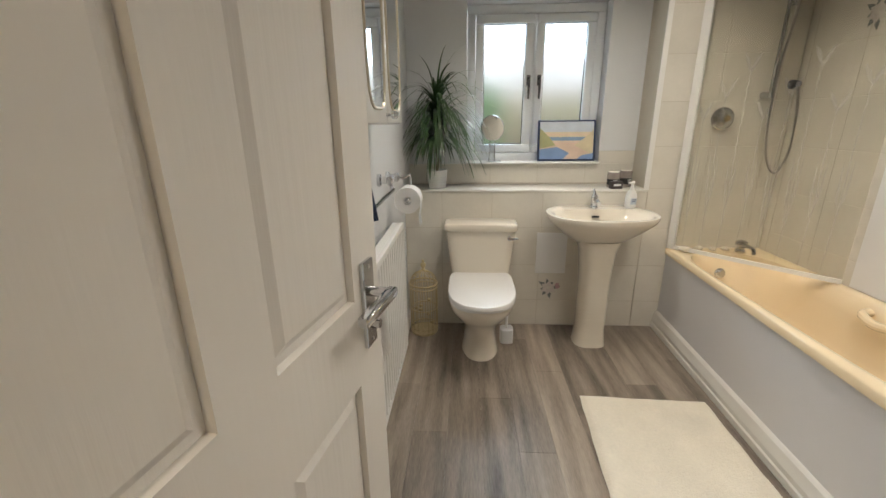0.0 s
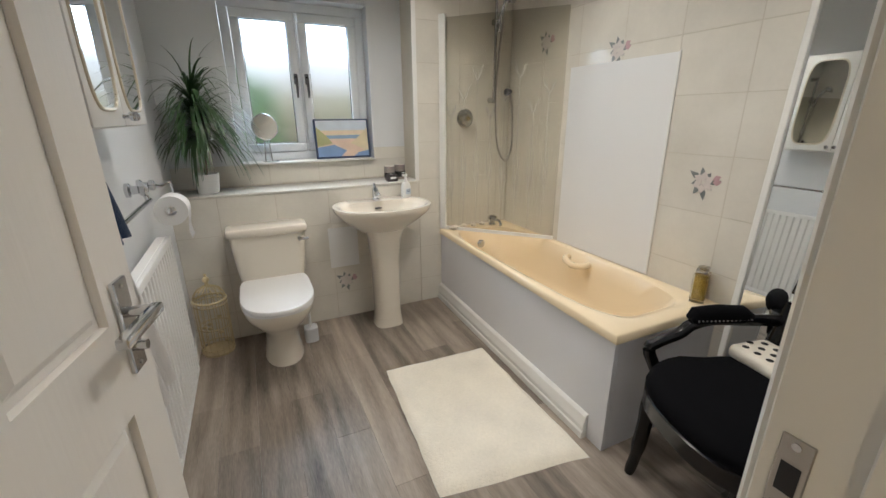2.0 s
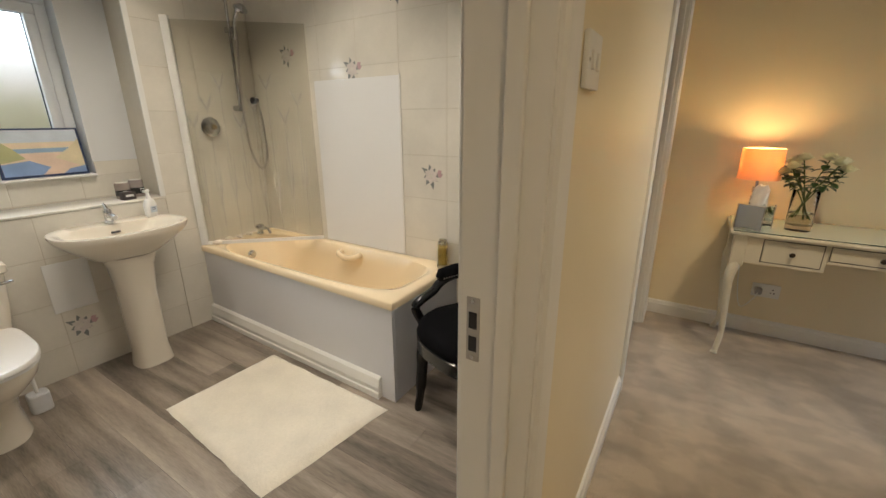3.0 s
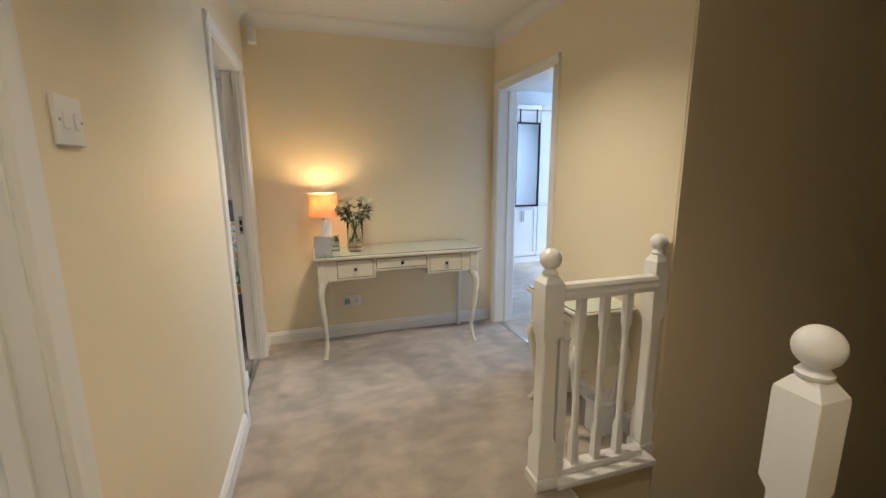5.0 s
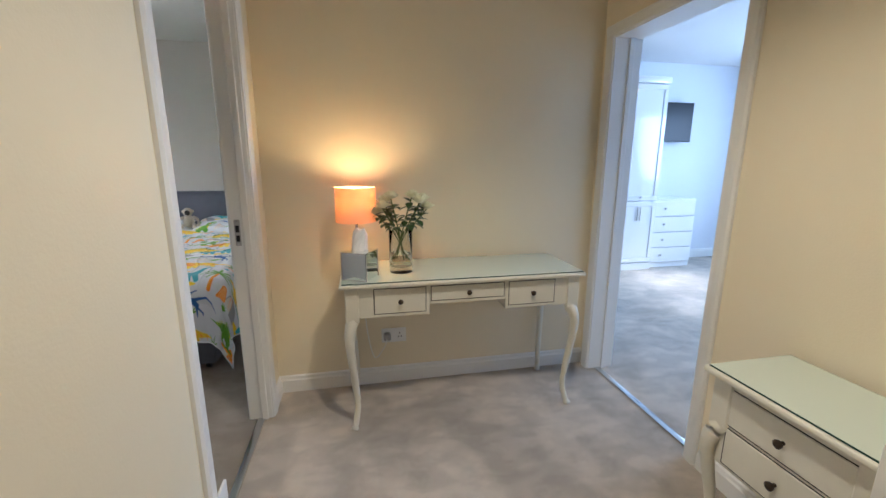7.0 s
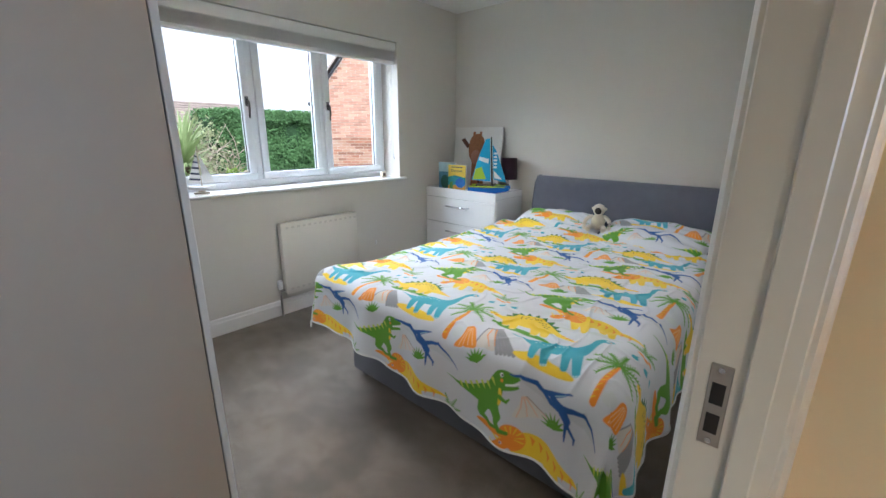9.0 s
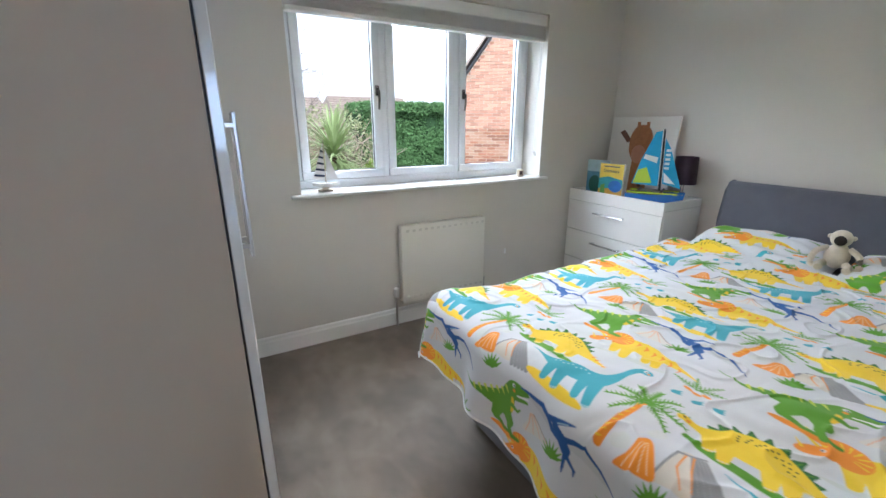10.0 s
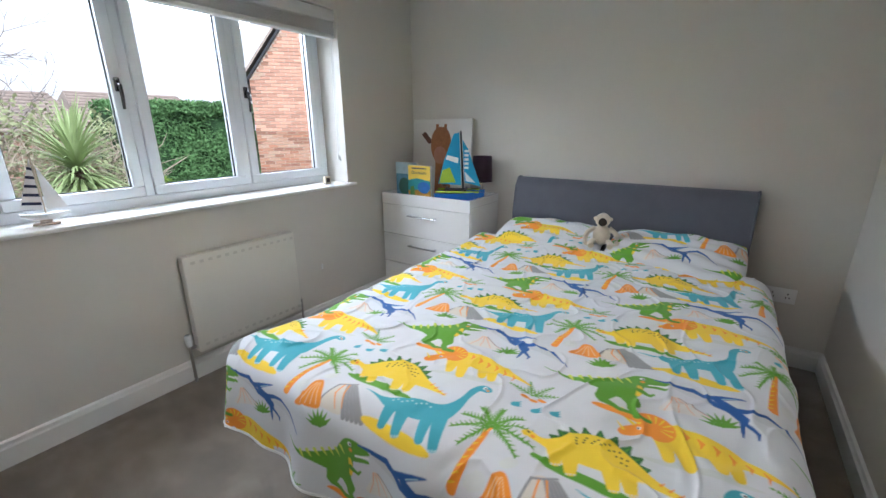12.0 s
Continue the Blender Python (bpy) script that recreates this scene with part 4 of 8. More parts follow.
def panel_radiator(name, label, loc, rz, W, H, mtl, ribs, valve=True, top_slots=False):
    """Front face looks along local -y, back on the wall at y = 0."""
    t = thing(name, label, "radiator", loc, rz)
    D = 0.075
    bm = B()
    n = ribs
    pts = []
    for i in range(n + 1):
        x = -W / 2 + W * i / n
        if i < n:
            w = W / n
            pts += [(x, -D), (x + w * 0.34, -D), (x + w * 0.5, -D + 0.016), (x + w * 0.84, -D + 0.016)]
    pts += [(W / 2, -D), (W / 2, -D + 0.018), (-W / 2, -D + 0.018)]
    if ribs > 1:
        prism(bm, pts, "z", 0.03, H - 0.03)
        bx(bm, -W / 2, W / 2, -D, -D + 0.018, 0, 0.03, 0.004, 2)
        bx(bm, -W / 2, W / 2, -D, -D + 0.018, H - 0.03, H, 0.004, 2)
    else:
        bx(bm, -W / 2, W / 2, -D, -D + 0.018, 0, H, 0.005, 2)
    part("front_panel", bm, mtl, t, smooth=25)
    part("top_grille", bx(B(), -W / 2 + 0.004, W / 2 - 0.004, -D + 0.018, -0.022, H - 0.012, H - 0.002, 0.002, 1), mtl, t)
    for s in (-1, 1):
        part("side_cover", bx(B(), s * W / 2 - 0.003, s * W / 2 + 0.003, -D + 0.004, -0.022, 0.01, H - 0.004, 0.002, 1), mtl, t)
    if top_slots:
        # panel enamel darkened, so the colour carries the shade of the embossing
        m_slot = mat("shaded_slot_enamel", (0.62, 0.59, 0.53), 0.5)
        for k in range(14):
            x = -W / 2 + (k + 0.7) * W / 14.4
            for z in (0.03, H - 0.045):
                part("embossed_slot", bx(B(), x, x + W / 30, -D - 0.0015, -D + 0.0005, z, z + 0.016, 0.0007, 1), m_slot, t)
    for s in (-1, 1):
        part("wall_bracket", bx(B(), s * W * 0.36 - 0.015, s * W * 0.36 + 0.015, -0.03, 0, 0.06, H - 0.06), mtl, t)
    if valve:
        bm = tube(B(), [(-W / 2 - 0.0, -D / 2, 0.03), (-W / 2 - 0.035, -D / 2, 0.03)], 0.009, 10)
        tube(bm, [(-W / 2 - 0.035, -D / 2, 0.04), (-W / 2 - 0.035, -D / 2, -loc[2])], 0.0075, 10)
        part("pipe", bm, M_STEEL, t)
        part("thermostat_head", lathe(B(), [(0.014, 0), (0.017, 0.012), (0.019, 0.02), (0.019, 0.06), (0.012, 0.068)], (-W / 2 - 0.035, -D / 2, 0.045), 16), M_WHITE, t, "white thermostat head")
        bm = tube(B(), [(W / 2, -D / 2, 0.03), (W / 2 + 0.03, -D / 2, 0.03), ], 0.009, 10)
        tube(bm, [(W / 2 + 0.03, -D / 2, 0.06), (W / 2 + 0.03, -D / 2, -loc[2])], 0.0075, 10)
        part("pipe", bm, M_STEEL, t)
    return t


panel_radiator("radiator", "white ribbed panel radiator on the bathroom wall", (XW, 0.62, 0.16), 90, 1.0, 0.68, M_RAD, 22, False)


def towel_rail():
    t = thing("towel_rail", "chrome towel rail on the bathroom wall", "towel rail", (XW, 0.0, 1.03))
    for y in (0.30, 0.93):
        part("rail_mount", lathe(B(), [(0.027, 0), (0.027, 0.012), (0.016, 0.018), (0.016, 0.04), (0.024, 0.046), (0.024, 0.062), (0.012, 0.07)], (0, 0, 0), 18), M_CHROME, t).matrix_basis = pose(0, y, 0.04, 0, 90, 0)
        part("rail_arm", tube(B(), [(0.055, y, 0.04), (0.06, y, 0.0)], 0.008, 10), M_CHROME, t)
    part("bar", tube(B(), [(0.062, 0.27, -0.005), (0.062, 0.96, -0.005)], 0.0085, 12), M_CHROME, t)


towel_rail()


def towel():
    t = thing("towel", "navy and white towel hanging over the rail", "towel", (XW + 0.055, 0.0, 1.05))
    def sheet(z0, z1, y0, y1, yb0, yb1, off):
        bm = B()
        n, mseg = 22, 14
        rows = []
        for j in range(mseg + 1):
            f = j / mseg
            z = z0 + (z1 - z0) * f
            a, b = y0 + (yb0 - y0) * f, y1 + (yb1 - y1) * f
            rows.append([(off + 0.022 + 0.016 * math.sin(i * 0.9 + 1.2 * f) * (0.3 + 0.7 * f) + 0.03 * f, a + (b - a) * i / n, z) for i in range(n + 1)])
        ring_skin(bm, rows, False, False)
        bmesh.ops.solidify(bm, geom=bm.faces[:], thickness=0.010)
        return bm
    part("navy_band", sheet(0.31, -0.02, 0.10, 0.28, 0.10, 0.36, 0.0), M_NAVY, t, "navy upper half", 60)
    part("white_band", sheet(-0.02, -0.52, 0.10, 0.36, 0.06, 0.46, 0.0), M_TOWEL, t, "white lower half", 60)


towel()


def roll_holder():
    t = thing("toilet_roll_holder", "chrome toilet roll holder with a white roll", "toilet roll holder", (XW, 1.12, 1.06))
    part("mount", lathe(B(), [(0.026, 0), (0.026, 0.012), (0.015, 0.018), (0.015, 0.036), (0.022, 0.042), (0.022, 0.056), (0.01, 0.062)], (0, 0, 0), 18), M_CHROME, t).matrix_basis = pose(0, 0, 0, 0, 90, 0)
    part("hook", tube(B(), curve([(0.05, 0.0, 0), (0.075, 0.03, -0.01), (0.10, 0.075, 0.0), (0.105, 0.09, -0.03), (0.105, 0.06, -0.10), (0.105, -0.07, -0.10)], 6), 0.006, 10), M_CHROME, t)
    bm = B()
    prof = [(0.062, -0.05), (0.062, 0.05), (0.02, 0.05), (0.02, -0.05)]
    n = 32
    rings = [[(r * math.cos(2 * math.pi * i / n), r * math.sin(2 * math.pi * i / n), z) for i in range(n)] for r, z in prof + prof[:1]]
    ring_skin(bm, rings, True, False)
    r = part("paper_roll", bm, M_PAPER, t, "white paper roll", 60)
    r.matrix_basis = pose(0.105, -0.005, -0.105, 90, 0, 0)
    bm = B()
    ring_skin(bm, [[(0.16 + 0.004 * math.sin(k), -0.055 + 0.1 * i / 6, -0.105 - 0.018 * k) for i in range(7)] for k in range(8)], False, False)
    bmesh.ops.solidify(bm, geom=bm.faces[:], thickness=0.001)
    part("paper_tail", bm, M_PAPER, t, smooth=60)
    part("roll_knob", ball(B(), (0.105, -0.07, -0.10), 0.013), M_CHROME, t)


roll_holder()


def bird_cage():
    t = thing("bird_cage", "cream wire bird cage lantern on the floor", "lantern", (-1.455, 1.575, 0))
    R, H = 0.085, 0.33
    for z in (0.012, 0.04, 0.17, 0.31, 0.335):
        ring = [(R * math.cos(2 * math.pi * i / 32), R * math.sin(2 * math.pi * i / 32), z) for i in range(33)]
        part("hoop", tube(B(), ring, 0.0035 if z != 0.335 else 0.006, 6, False), M_CAGE, t)
    for k in range(16):
        a = 2 * math.pi * k / 16
        c, s = math.cos(a), math.sin(a)
        pts = [(R * c, R * s, 0.012), (R * c, R * s, 0.335), (R * 0.93 * c, R * 0.93 * s, 0.365), (R * 0.7 * c, R * 0.7 * s, 0.395), (R * 0.3 * c, R * 0.3 * s, 0.415), (0.008 * c, 0.008 * s, 0.42)]
        part("wire", tube(B(), pts, 0.0027, 5), M_CAGE, t)
    part("base", lathe(B(), [(R, 0), (R, 0.012), (R - 0.01, 0.014)], (0, 0, 0), 28), M_CAGE, t)
    part("finial", lathe(B(), [(0.008, 0.415), (0.014, 0.425), (0.008, 0.435), (0.018, 0.45), (0.016, 0.465), (0.006, 0.475), (0.009, 0.485), (0.002, 0.492)], (0, 0, 0), 16), M_CAGE, t)
    for k in range(6):
        a = k * 1.1
        part("wire_leaf", ball(B(), (0.05 * math.cos(a), 0.05 * math.sin(a), 0.06 + 0.035 * k), 0.014, (1, 0.5, 0.7), 8, 6), M_CAGE, t)


bird_cage()


def toilet_brush():
    t = thing("toilet_brush", "white toilet brush holder beside the toilet", "toilet brush", (-0.935, 1.455, 0))
    part("holder", ring_skin(B(), [superellipse(0, 0, r, r, 4, 20, z) for z, r in ((0, 0.036), (0.004, 0.04), (0.09, 0.04), (0.095, 0.036))]), mat("pale_grey_plastic", (0.6, 0.61, 0.63), 0.35), t)
    part("handle", tube(B(), [(0, 0, 0.09), (0.0, 0.01, 0.34)], [0.008, 0.007], 10), M_WHITE, t)


toilet_brush()
solo("access_panel", bx(B(), -0.742, -0.552, YN - 0.012, YN - 0.0085, 0.37, 0.64, 0.001, 1), M_BOARD, "white square tile patch low on the wall", kind="structure")


def ledge_top():
    solo("window_ledge", bx(B(), XW, -0.10, YN - 0.012, YH, 0.893, 0.907, 0.004, 2), mat("pale_tile_ledge", (0.72, 0.70, 0.64), 0.2, var=0.05), "pale tiled ledge under the window", kind="structure")
    solo("trim", bx(B(), -0.125, -0.098, YN - 0.011, YN - 0.001, 0.907, CEIL), M_TRIM, "white edge trim of the window recess", kind="structure")


ledge_top()


def leafy_plant():
    t = thing("potted_plant", "spiky green dragon plant in a white pot", "plant", (-1.375, 1.80, 0.907))
    part("pot", lathe(B(), [(0.052, 0), (0.055, 0.003), (0.066, 0.105), (0.068, 0.112), (0.062, 0.112), (0.058, 0.09), (0.004, 0.09)], (0, 0, 0), 28), M_WHITE, t, "white ceramic pot")
    part("soil", lathe(B(), [(0.058, 0.086), (0.056, 0.094), (0.004, 0.097)], (0, 0, 0), 20), M_BARK, t)
    part("stem", tube(B(), curve([(0, 0, 0.09), (0.006, 0.0, 0.18), (-0.004, 0.004, 0.28), (0, 0, 0.40), (0.0, 0.0, 0.50)], 4), 0.009, 8), M_BARK, t)
    rng = random.Random(7)
    bm = B()
    for k in range(330):
        h = rng.uniform(0.28, 0.52)
        a = rng.uniform(0, 2 * math.pi)
        L = rng.uniform(0.32, 0.50)
        up = rng.uniform(0.2, 1.15) if h > 0.33 else rng.uniform(0.0, 0.6)
        if h > 0.49:
            up = rng.uniform(0.9, 1.5)
        out = Vector((math.cos(a), math.sin(a), 0))
        if out.x < -0.3:
            L *= 0.7
        if out.y > 0.3:
            L *= 0.6
        p = Vector((0, 0, h)) + out * 0.008
        d = (out * math.cos(up) + Vector((0, 0, math.sin(up)))).normalized()
        side = out.cross(Vector((0, 0, 1)))
        prev = None
        w0 = rng.uniform(0.006, 0.0095)
        N = 8
        for j in range(N + 1):
            f = j / N
            w = w0 * (0.6 + 1.2 * f if f < 0.3 else 1.15 * (1 - f) ** 0.7 + 0.02)
            l, r = bm.verts.new(p - side * w), bm.verts.new(p + side * w)
            if prev:
                bm.faces.new((prev[0], prev[1], r, l))
            prev = (l, r)
            p = p + d * (L / N)
            d = (d + Vector((0, 0, -0.24 - 0.12 * rng.random()))).normalized()
    part("leaves", bm, M_LEAF, t, "drooping narrow leaves", 60)


leafy_plant()


def makeup_mirror():
    t = thing("makeup_mirror", "round chrome shaving mirror on the window sill", "mirror", (-1.02, 1.985, 1.053), 8)
    part("foot", tube(B(), [(-0.035, 0, 0.004), (-0.035, -0.05, 0.004), (0.05, -0.05, 0.004), (0.05, 0, 0.004)], 0.004, 8), M_CHROME, t)
    for x in (-0.02, 0.02):
        part("stem", tube(B(), [(x, 0, 0.004), (x * 0.7, 0, 0.14)], 0.004, 8), M_CHROME, t)
    fr = part("mirror_frame", lathe(B(), [(0.078, -0.008), (0.083, -0.004), (0.083, 0.004), (0.078, 0.008)], (0, 0, 0), 32), M_CHROME, t)
    fr.matrix_basis = pose(0, 0, 0.215, 82, 0, 12)
    part("mirror_disc", lathe(B(), [(0.075, 0.0085), (0.075, 0.010)], (0, 0, 0), 32), M_MIRROR, fr)


makeup_mirror()


def beach_picture():
    t = thing("beach_picture", "framed painting of a sandy beach path and sea", "picture", (-0.535, 1.965, 1.055), 0)
    W, H = 0.37, 0.26
    base = pose(0, 0, 0, -8, 0, 0)
    parts = [("frame", bx(B(), -W / 2, W / 2, 0, 0.018, 0, H, 0.002, 1), mat("dark_blue_frame", (0.03, 0.05, 0.12), 0.4))]
    cols = {"sky": (0.62, 0.68, 0.76), "haze": (0.80, 0.66, 0.50), "sea": (0.28, 0.42, 0.58), "sand": (0.76, 0.58, 0.46), "blue_shadow": (0.24, 0.36, 0.60), "dune": (0.72, 0.62, 0.42), "dune_grass": (0.46, 0.46, 0.24)}
    w, y = W / 2 - 0.012, -0.0008
    shapes = {"sky": [(-w, 0.17), (w, 0.17), (w, H - 0.01), (-w, H - 0.01)], "haze": [(-w, 0.15), (w, 0.15), (w, 0.185), (-w, 0.185)], "sea": [(-w, 0.13), (w, 0.13), (w, 0.153), (-w, 0.153)],
              "sand": [(-w, 0.012), (w, 0.012), (w, 0.13), (-w, 0.13)], "blue_shadow": [(-w, 0.012), (-0.02, 0.012), (0.02, 0.05), (-0.06, 0.09), (-w, 0.075)],
              "dune": [(0.05, 0.10), (w, 0.04), (w, 0.20), (0.12, 0.15)], "dune_grass": [(-w, 0.08), (-0.07, 0.10), (-0.11, 0.15), (-w, 0.21)]}
    fr = None
    for nm, bm, m in parts:
        fr = part(nm, bm, m, t)
        fr.matrix_basis = base
    for k, (nm, sh) in enumerate(shapes.items()):
        p = part("painted_" + nm, prism(B(), sh, "y", y - 0.0003 * k - 0.0006, y), mat("paint_" + nm, cols[nm], 0.55, var=0.18, scale=14, fine=0.08), fr, smooth=0)
        p.matrix_basis = Matrix()
    p = part("blue_shadow_far", prism(B(), [(0.07, 0.012), (w, 0.012), (w, 0.05), (0.10, 0.035)], "y", y - 0.0026, y), mat("paint_blue_shadow", (0.24, 0.36, 0.60), 0.55), fr, smooth=0)


beach_picture()


def candle(loc, rz, tall):
    t = thing("jar_candle", "small glass jar candle with a dark label", "candle", loc, rz, group="candles on the ledge")
    part("jar", lathe(B(), [(0.034, 0), (0.037, 0.004), (0.037, tall), (0.034, tall + 0.004), (0.033, tall)], (0, 0, 0), 22), mat("smoky_glass", (0.30, 0.26, 0.24), 0.12, coat=0.4), t)
    part("label", lathe(B(), [(0.0375, 0.018), (0.0378, 0.02), (0.0378, tall * 0.55), (0.0375, tall * 0.57)], (0, 0, 0), 22, False), mat("black_label", (0.02, 0.02, 0.02), 0.5), t, "black label")
    part("wax", lathe(B(), [(0.033, tall - 0.002), (0.031, tall + 0.005), (0.006, tall + 0.007)], (0, 0, 0), 18), mat("cream_wax", (0.75, 0.70, 0.62), 0.5), t)
    for z in (0.03, 0.042):
        part("print_bar", bx(B(), -0.014, 0.014, -0.0392, -0.0372, z, z + 0.004), M_WHITE, t)


candle((-0.27, 1.80, 0.907), 0, 0.09)
candle((-0.185, 1.83, 0.907), 20, 0.095)
part_box = thing("soap_box", "small dark boxed soap on the ledge", "box", (-0.275, 1.735, 0.907), 10)
part("carton", bx(B(), -0.035, 0.035, -0.02, 0.02, 0, 0.045, 0.002, 1), mat("dark_carton", (0.05, 0.04, 0.04), 0.5), part_box)
part("print_bar", bx(B(), -0.022, 0.022, -0.0215, -0.0198, 0.018, 0.03), M_WHITE, part_box)


def perfume():
    t = thing("perfume_bottle", "square glass bottle of amber liquid on the bath corner", "bottle", (0.562, 0.075, 0.547), 24)
    part("glass", bx(B(), -0.042, 0.042, -0.028, 0.028, 0, 0.13, 0.006, 2), mat("thick_glass", (0.95, 0.96, 0.93), 0.01, trans=1.0, var=0), t)
    part("liquid", bx(B(), -0.034, 0.034, -0.021, 0.021, 0.014, 0.115, 0.003, 2), mat("amber_liquid", (0.80, 0.60, 0.16), 0.02, trans=0.75, var=0), t, "amber liquid")
    part("stopper", bx(B(), -0.036, 0.036, -0.022, 0.022, 0.134, 0.152, 0.004, 2), M_GLASS, t)
    part("neck", tube(B(), [(0, 0, 0.128), (0, 0, 0.136)], 0.014, 14), M_GLASS, t)


perfume()


def bath_mat():
    bm = B()
    c = [Vector(p) for p in ((-0.68, 0.10), (-0.05, 0.01), (-0.03, 0.91), (-0.62, 0.935))]
    n = 40
    rows = []
    for j in range(n + 1):
        a, b = c[0].lerp(c[3], j / n), c[1].lerp(c[2], j / n)
        row = []
        for i in range(n + 1):
            p = a.lerp(b, i / n)
            e = min(i, n - i, j, n - j) / 2.0
            h = 0.019 * min(1, e) ** 0.5
            wob = 0.006 * noise.noise(Vector((p.x * 9, p.y * 9, 0))) if e == 0 else 0
            row.append((p.x + wob, p.y + wob, 0.001 + h + (0.003 * noise.noise(Vector((p.x * 14, p.y * 14, 3))) if e else 0)))
        rows.append(row)
    ring_skin(bm, rows, False, False)
    ob = solo("bath_mat", bm, M_MAT, "cream cotton bath mat on the vinyl floor", "mat", smooth=70)
    return ob


bath_mat()


def armchair():
    t = thing("armchair", "black lacquered armchair with velvet seat and studded pads", "chair", (0.20, -0.395, 0), 0)
    fw = Vector((-0.90, 0.30)).normalized()
    sd = Vector((-fw.y, fw.x))

    def P(f, s, z):
        v = fw * f + sd * s
        return (v.x, v.y, z)
    # seat outline, round at the front
    def ring(g, z):
        out = []
        for i in range(36):
            a = 2 * math.pi * i / 36
            c, s = math.cos(a), math.sin(a)
            f = (0.31 if c > 0 else 0.27) * g * (abs(c) ** 0.75) * (1 if c > 0 else -1)
            out.append(P(f - 0.0, 0.285 * g * math.copysign(abs(s) ** 0.75, s) * (1.0 if c > 0 else 0.92), z))
        return out
    part("seat_rail", ring_skin(B(), [ring(0.97, 0.365), ring(1.0, 0.37), ring(1.0, 0.425), ring(0.98, 0.43)]), M_BLACK, t)
    part("seat", ring_skin(B(), [ring(0.98, 0.428), ring(1.0, 0.445), ring(0.97, 0.47), ring(0.85, 0.488), ring(0.55, 0.497), ring(0.1, 0.50)]), M_VELVET, t, "black velvet seat pad", 60)
    for s in (-1, 1):
        part("leg", tube(B(), curve([P(0.215, 0.20 * s, 0.42), P(0.225, 0.205 * s, 0.25), P(0.235, 0.21 * s, 0.10), P(0.25, 0.215 * s, 0.0)], 4), [0.03] * 4 + [0.026] * 4 + [0.02] * 4 + [0.016], 10), M_BLACK, t)
        part("leg", tube(B(), curve([P(-0.20, 0.20 * s, 0.42), P(-0.22, 0.20 * s, 0.2), P(-0.27, 0.20 * s, 0.0)], 5), [0.026] * 5 + [0.022] * 5 + [0.016], 10), M_BLACK, t)
        a = part("arm", tube(B(), curve([P(0.17, 0.27 * s, 0.42), P(0.20, 0.285 * s, 0.50), P(0.17, 0.285 * s, 0.53), P(0.09, 0.285 * s, 0.56), P(0.05, 0.285 * s, 0.59), P(-0.02, 0.28 * s, 0.61), P(-0.13, 0.265 * s, 0.61), P(-0.27, 0.24 * s, 0.61)], 5), 0.022, 12), M_BLACK, t)
        pad = part("arm_pad", tube(B(), [P(0.06, 0.285 * s, 0.615), P(0.04, 0.284 * s, 0.628), P(-0.04, 0.28 * s, 0.632), P(-0.13, 0.268 * s, 0.630), P(-0.16, 0.262 * s, 0.622)], [0.018, 0.034, 0.036, 0.034, 0.018], 12), M_VELVET, a, "black pad with pale studs")
        for k in range(14):
            q = Vector(P(0.05 - 0.015 * k, (0.285 - 0.001 * k) * s + 0.034, 0.622))
            part("stud", ball(B(), tuple(q), 0.0035, (1, 1, 1), 6, 5), M_STEEL, t)
        part("back_post", tube(B(), curve([P(-0.22, 0.235 * s, 0.40), P(-0.27, 0.235 * s, 0.60), P(-0.295, 0.22 * s, 0.80), P(-0.31, 0.15 * s, 0.95)], 5), 0.02, 10), M_BLACK, t)
    part("back_rail", tube(B(), curve([P(-0.31, -0.15, 0.95), P(-0.32, 0, 0.985), P(-0.31, 0.15, 0.95)], 6), 0.022, 10), M_BLACK, t)
    bm = B()
    rows = []
    for j in range(9):
        f = j / 8
        rows.append([P(-0.262 - 0.05 * f + 0.03 * math.cos(s * 1.4), 0.19 * s * (1 - 0.25 * f), 0.56 + 0.37 * f) for s in np.linspace(-1, 1, 9)])
    ring_skin(bm, rows, False, False)
    bmesh.ops.solidify(bm, geom=bm.faces[:], thickness=0.03)
    part("backrest", bm, M_VELVET, t, "black velvet back", 60)


armchair()


def dotted_cushion():
    t = thing("cushion", "cream cushion with black dots on the chair seat", "cushion", (0.385, -0.375, 0.483), -12)
    m_dot = mat("black_dot_print", (0.02, 0.018, 0.016), 0.8)
    part("cover", bx(B(), -0.085, 0.085, -0.17, 0.17, 0, 0.055, 0.024, 4), mat("cream_cushion_cotton", (0.76, 0.70, 0.60), 0.9, var=0.05, bump=0.3, bscale=300), t, smooth=60)
    for i in range(3):
        for j in range(7):
            x, y = -0.048 + i * 0.042, -0.135 + j * 0.044 + (0.02 if i % 2 else 0)
            part("dot", lathe(B(), [(0.012, 0.0545), (0.011, 0.0558)], (x, y, 0), 10), m_dot, t)


dotted_cushion()


def big_mirror():
    t = thing("wall_mirror", "tall frameless mirror at the end of the bath", "mirror", (XE, -0.11, 0.0))
    t.matrix_world = pose(XE - 0.118, -0.11, 0.0, 0, 3.3, 0)
    part("mirror_glass", bx(B(), -0.016, -0.010, -0.62, 0.0, 0.004, 2.02, 0.002, 1), M_MIRROR, t, smooth=0)
    part("edge_strip", bx(B(), -0.028, -0.008, 0.001, 0.025, 0.004, 2.02, 0.003, 1), M_TRIM, t, "pale edge strip", 0)


big_mirror()


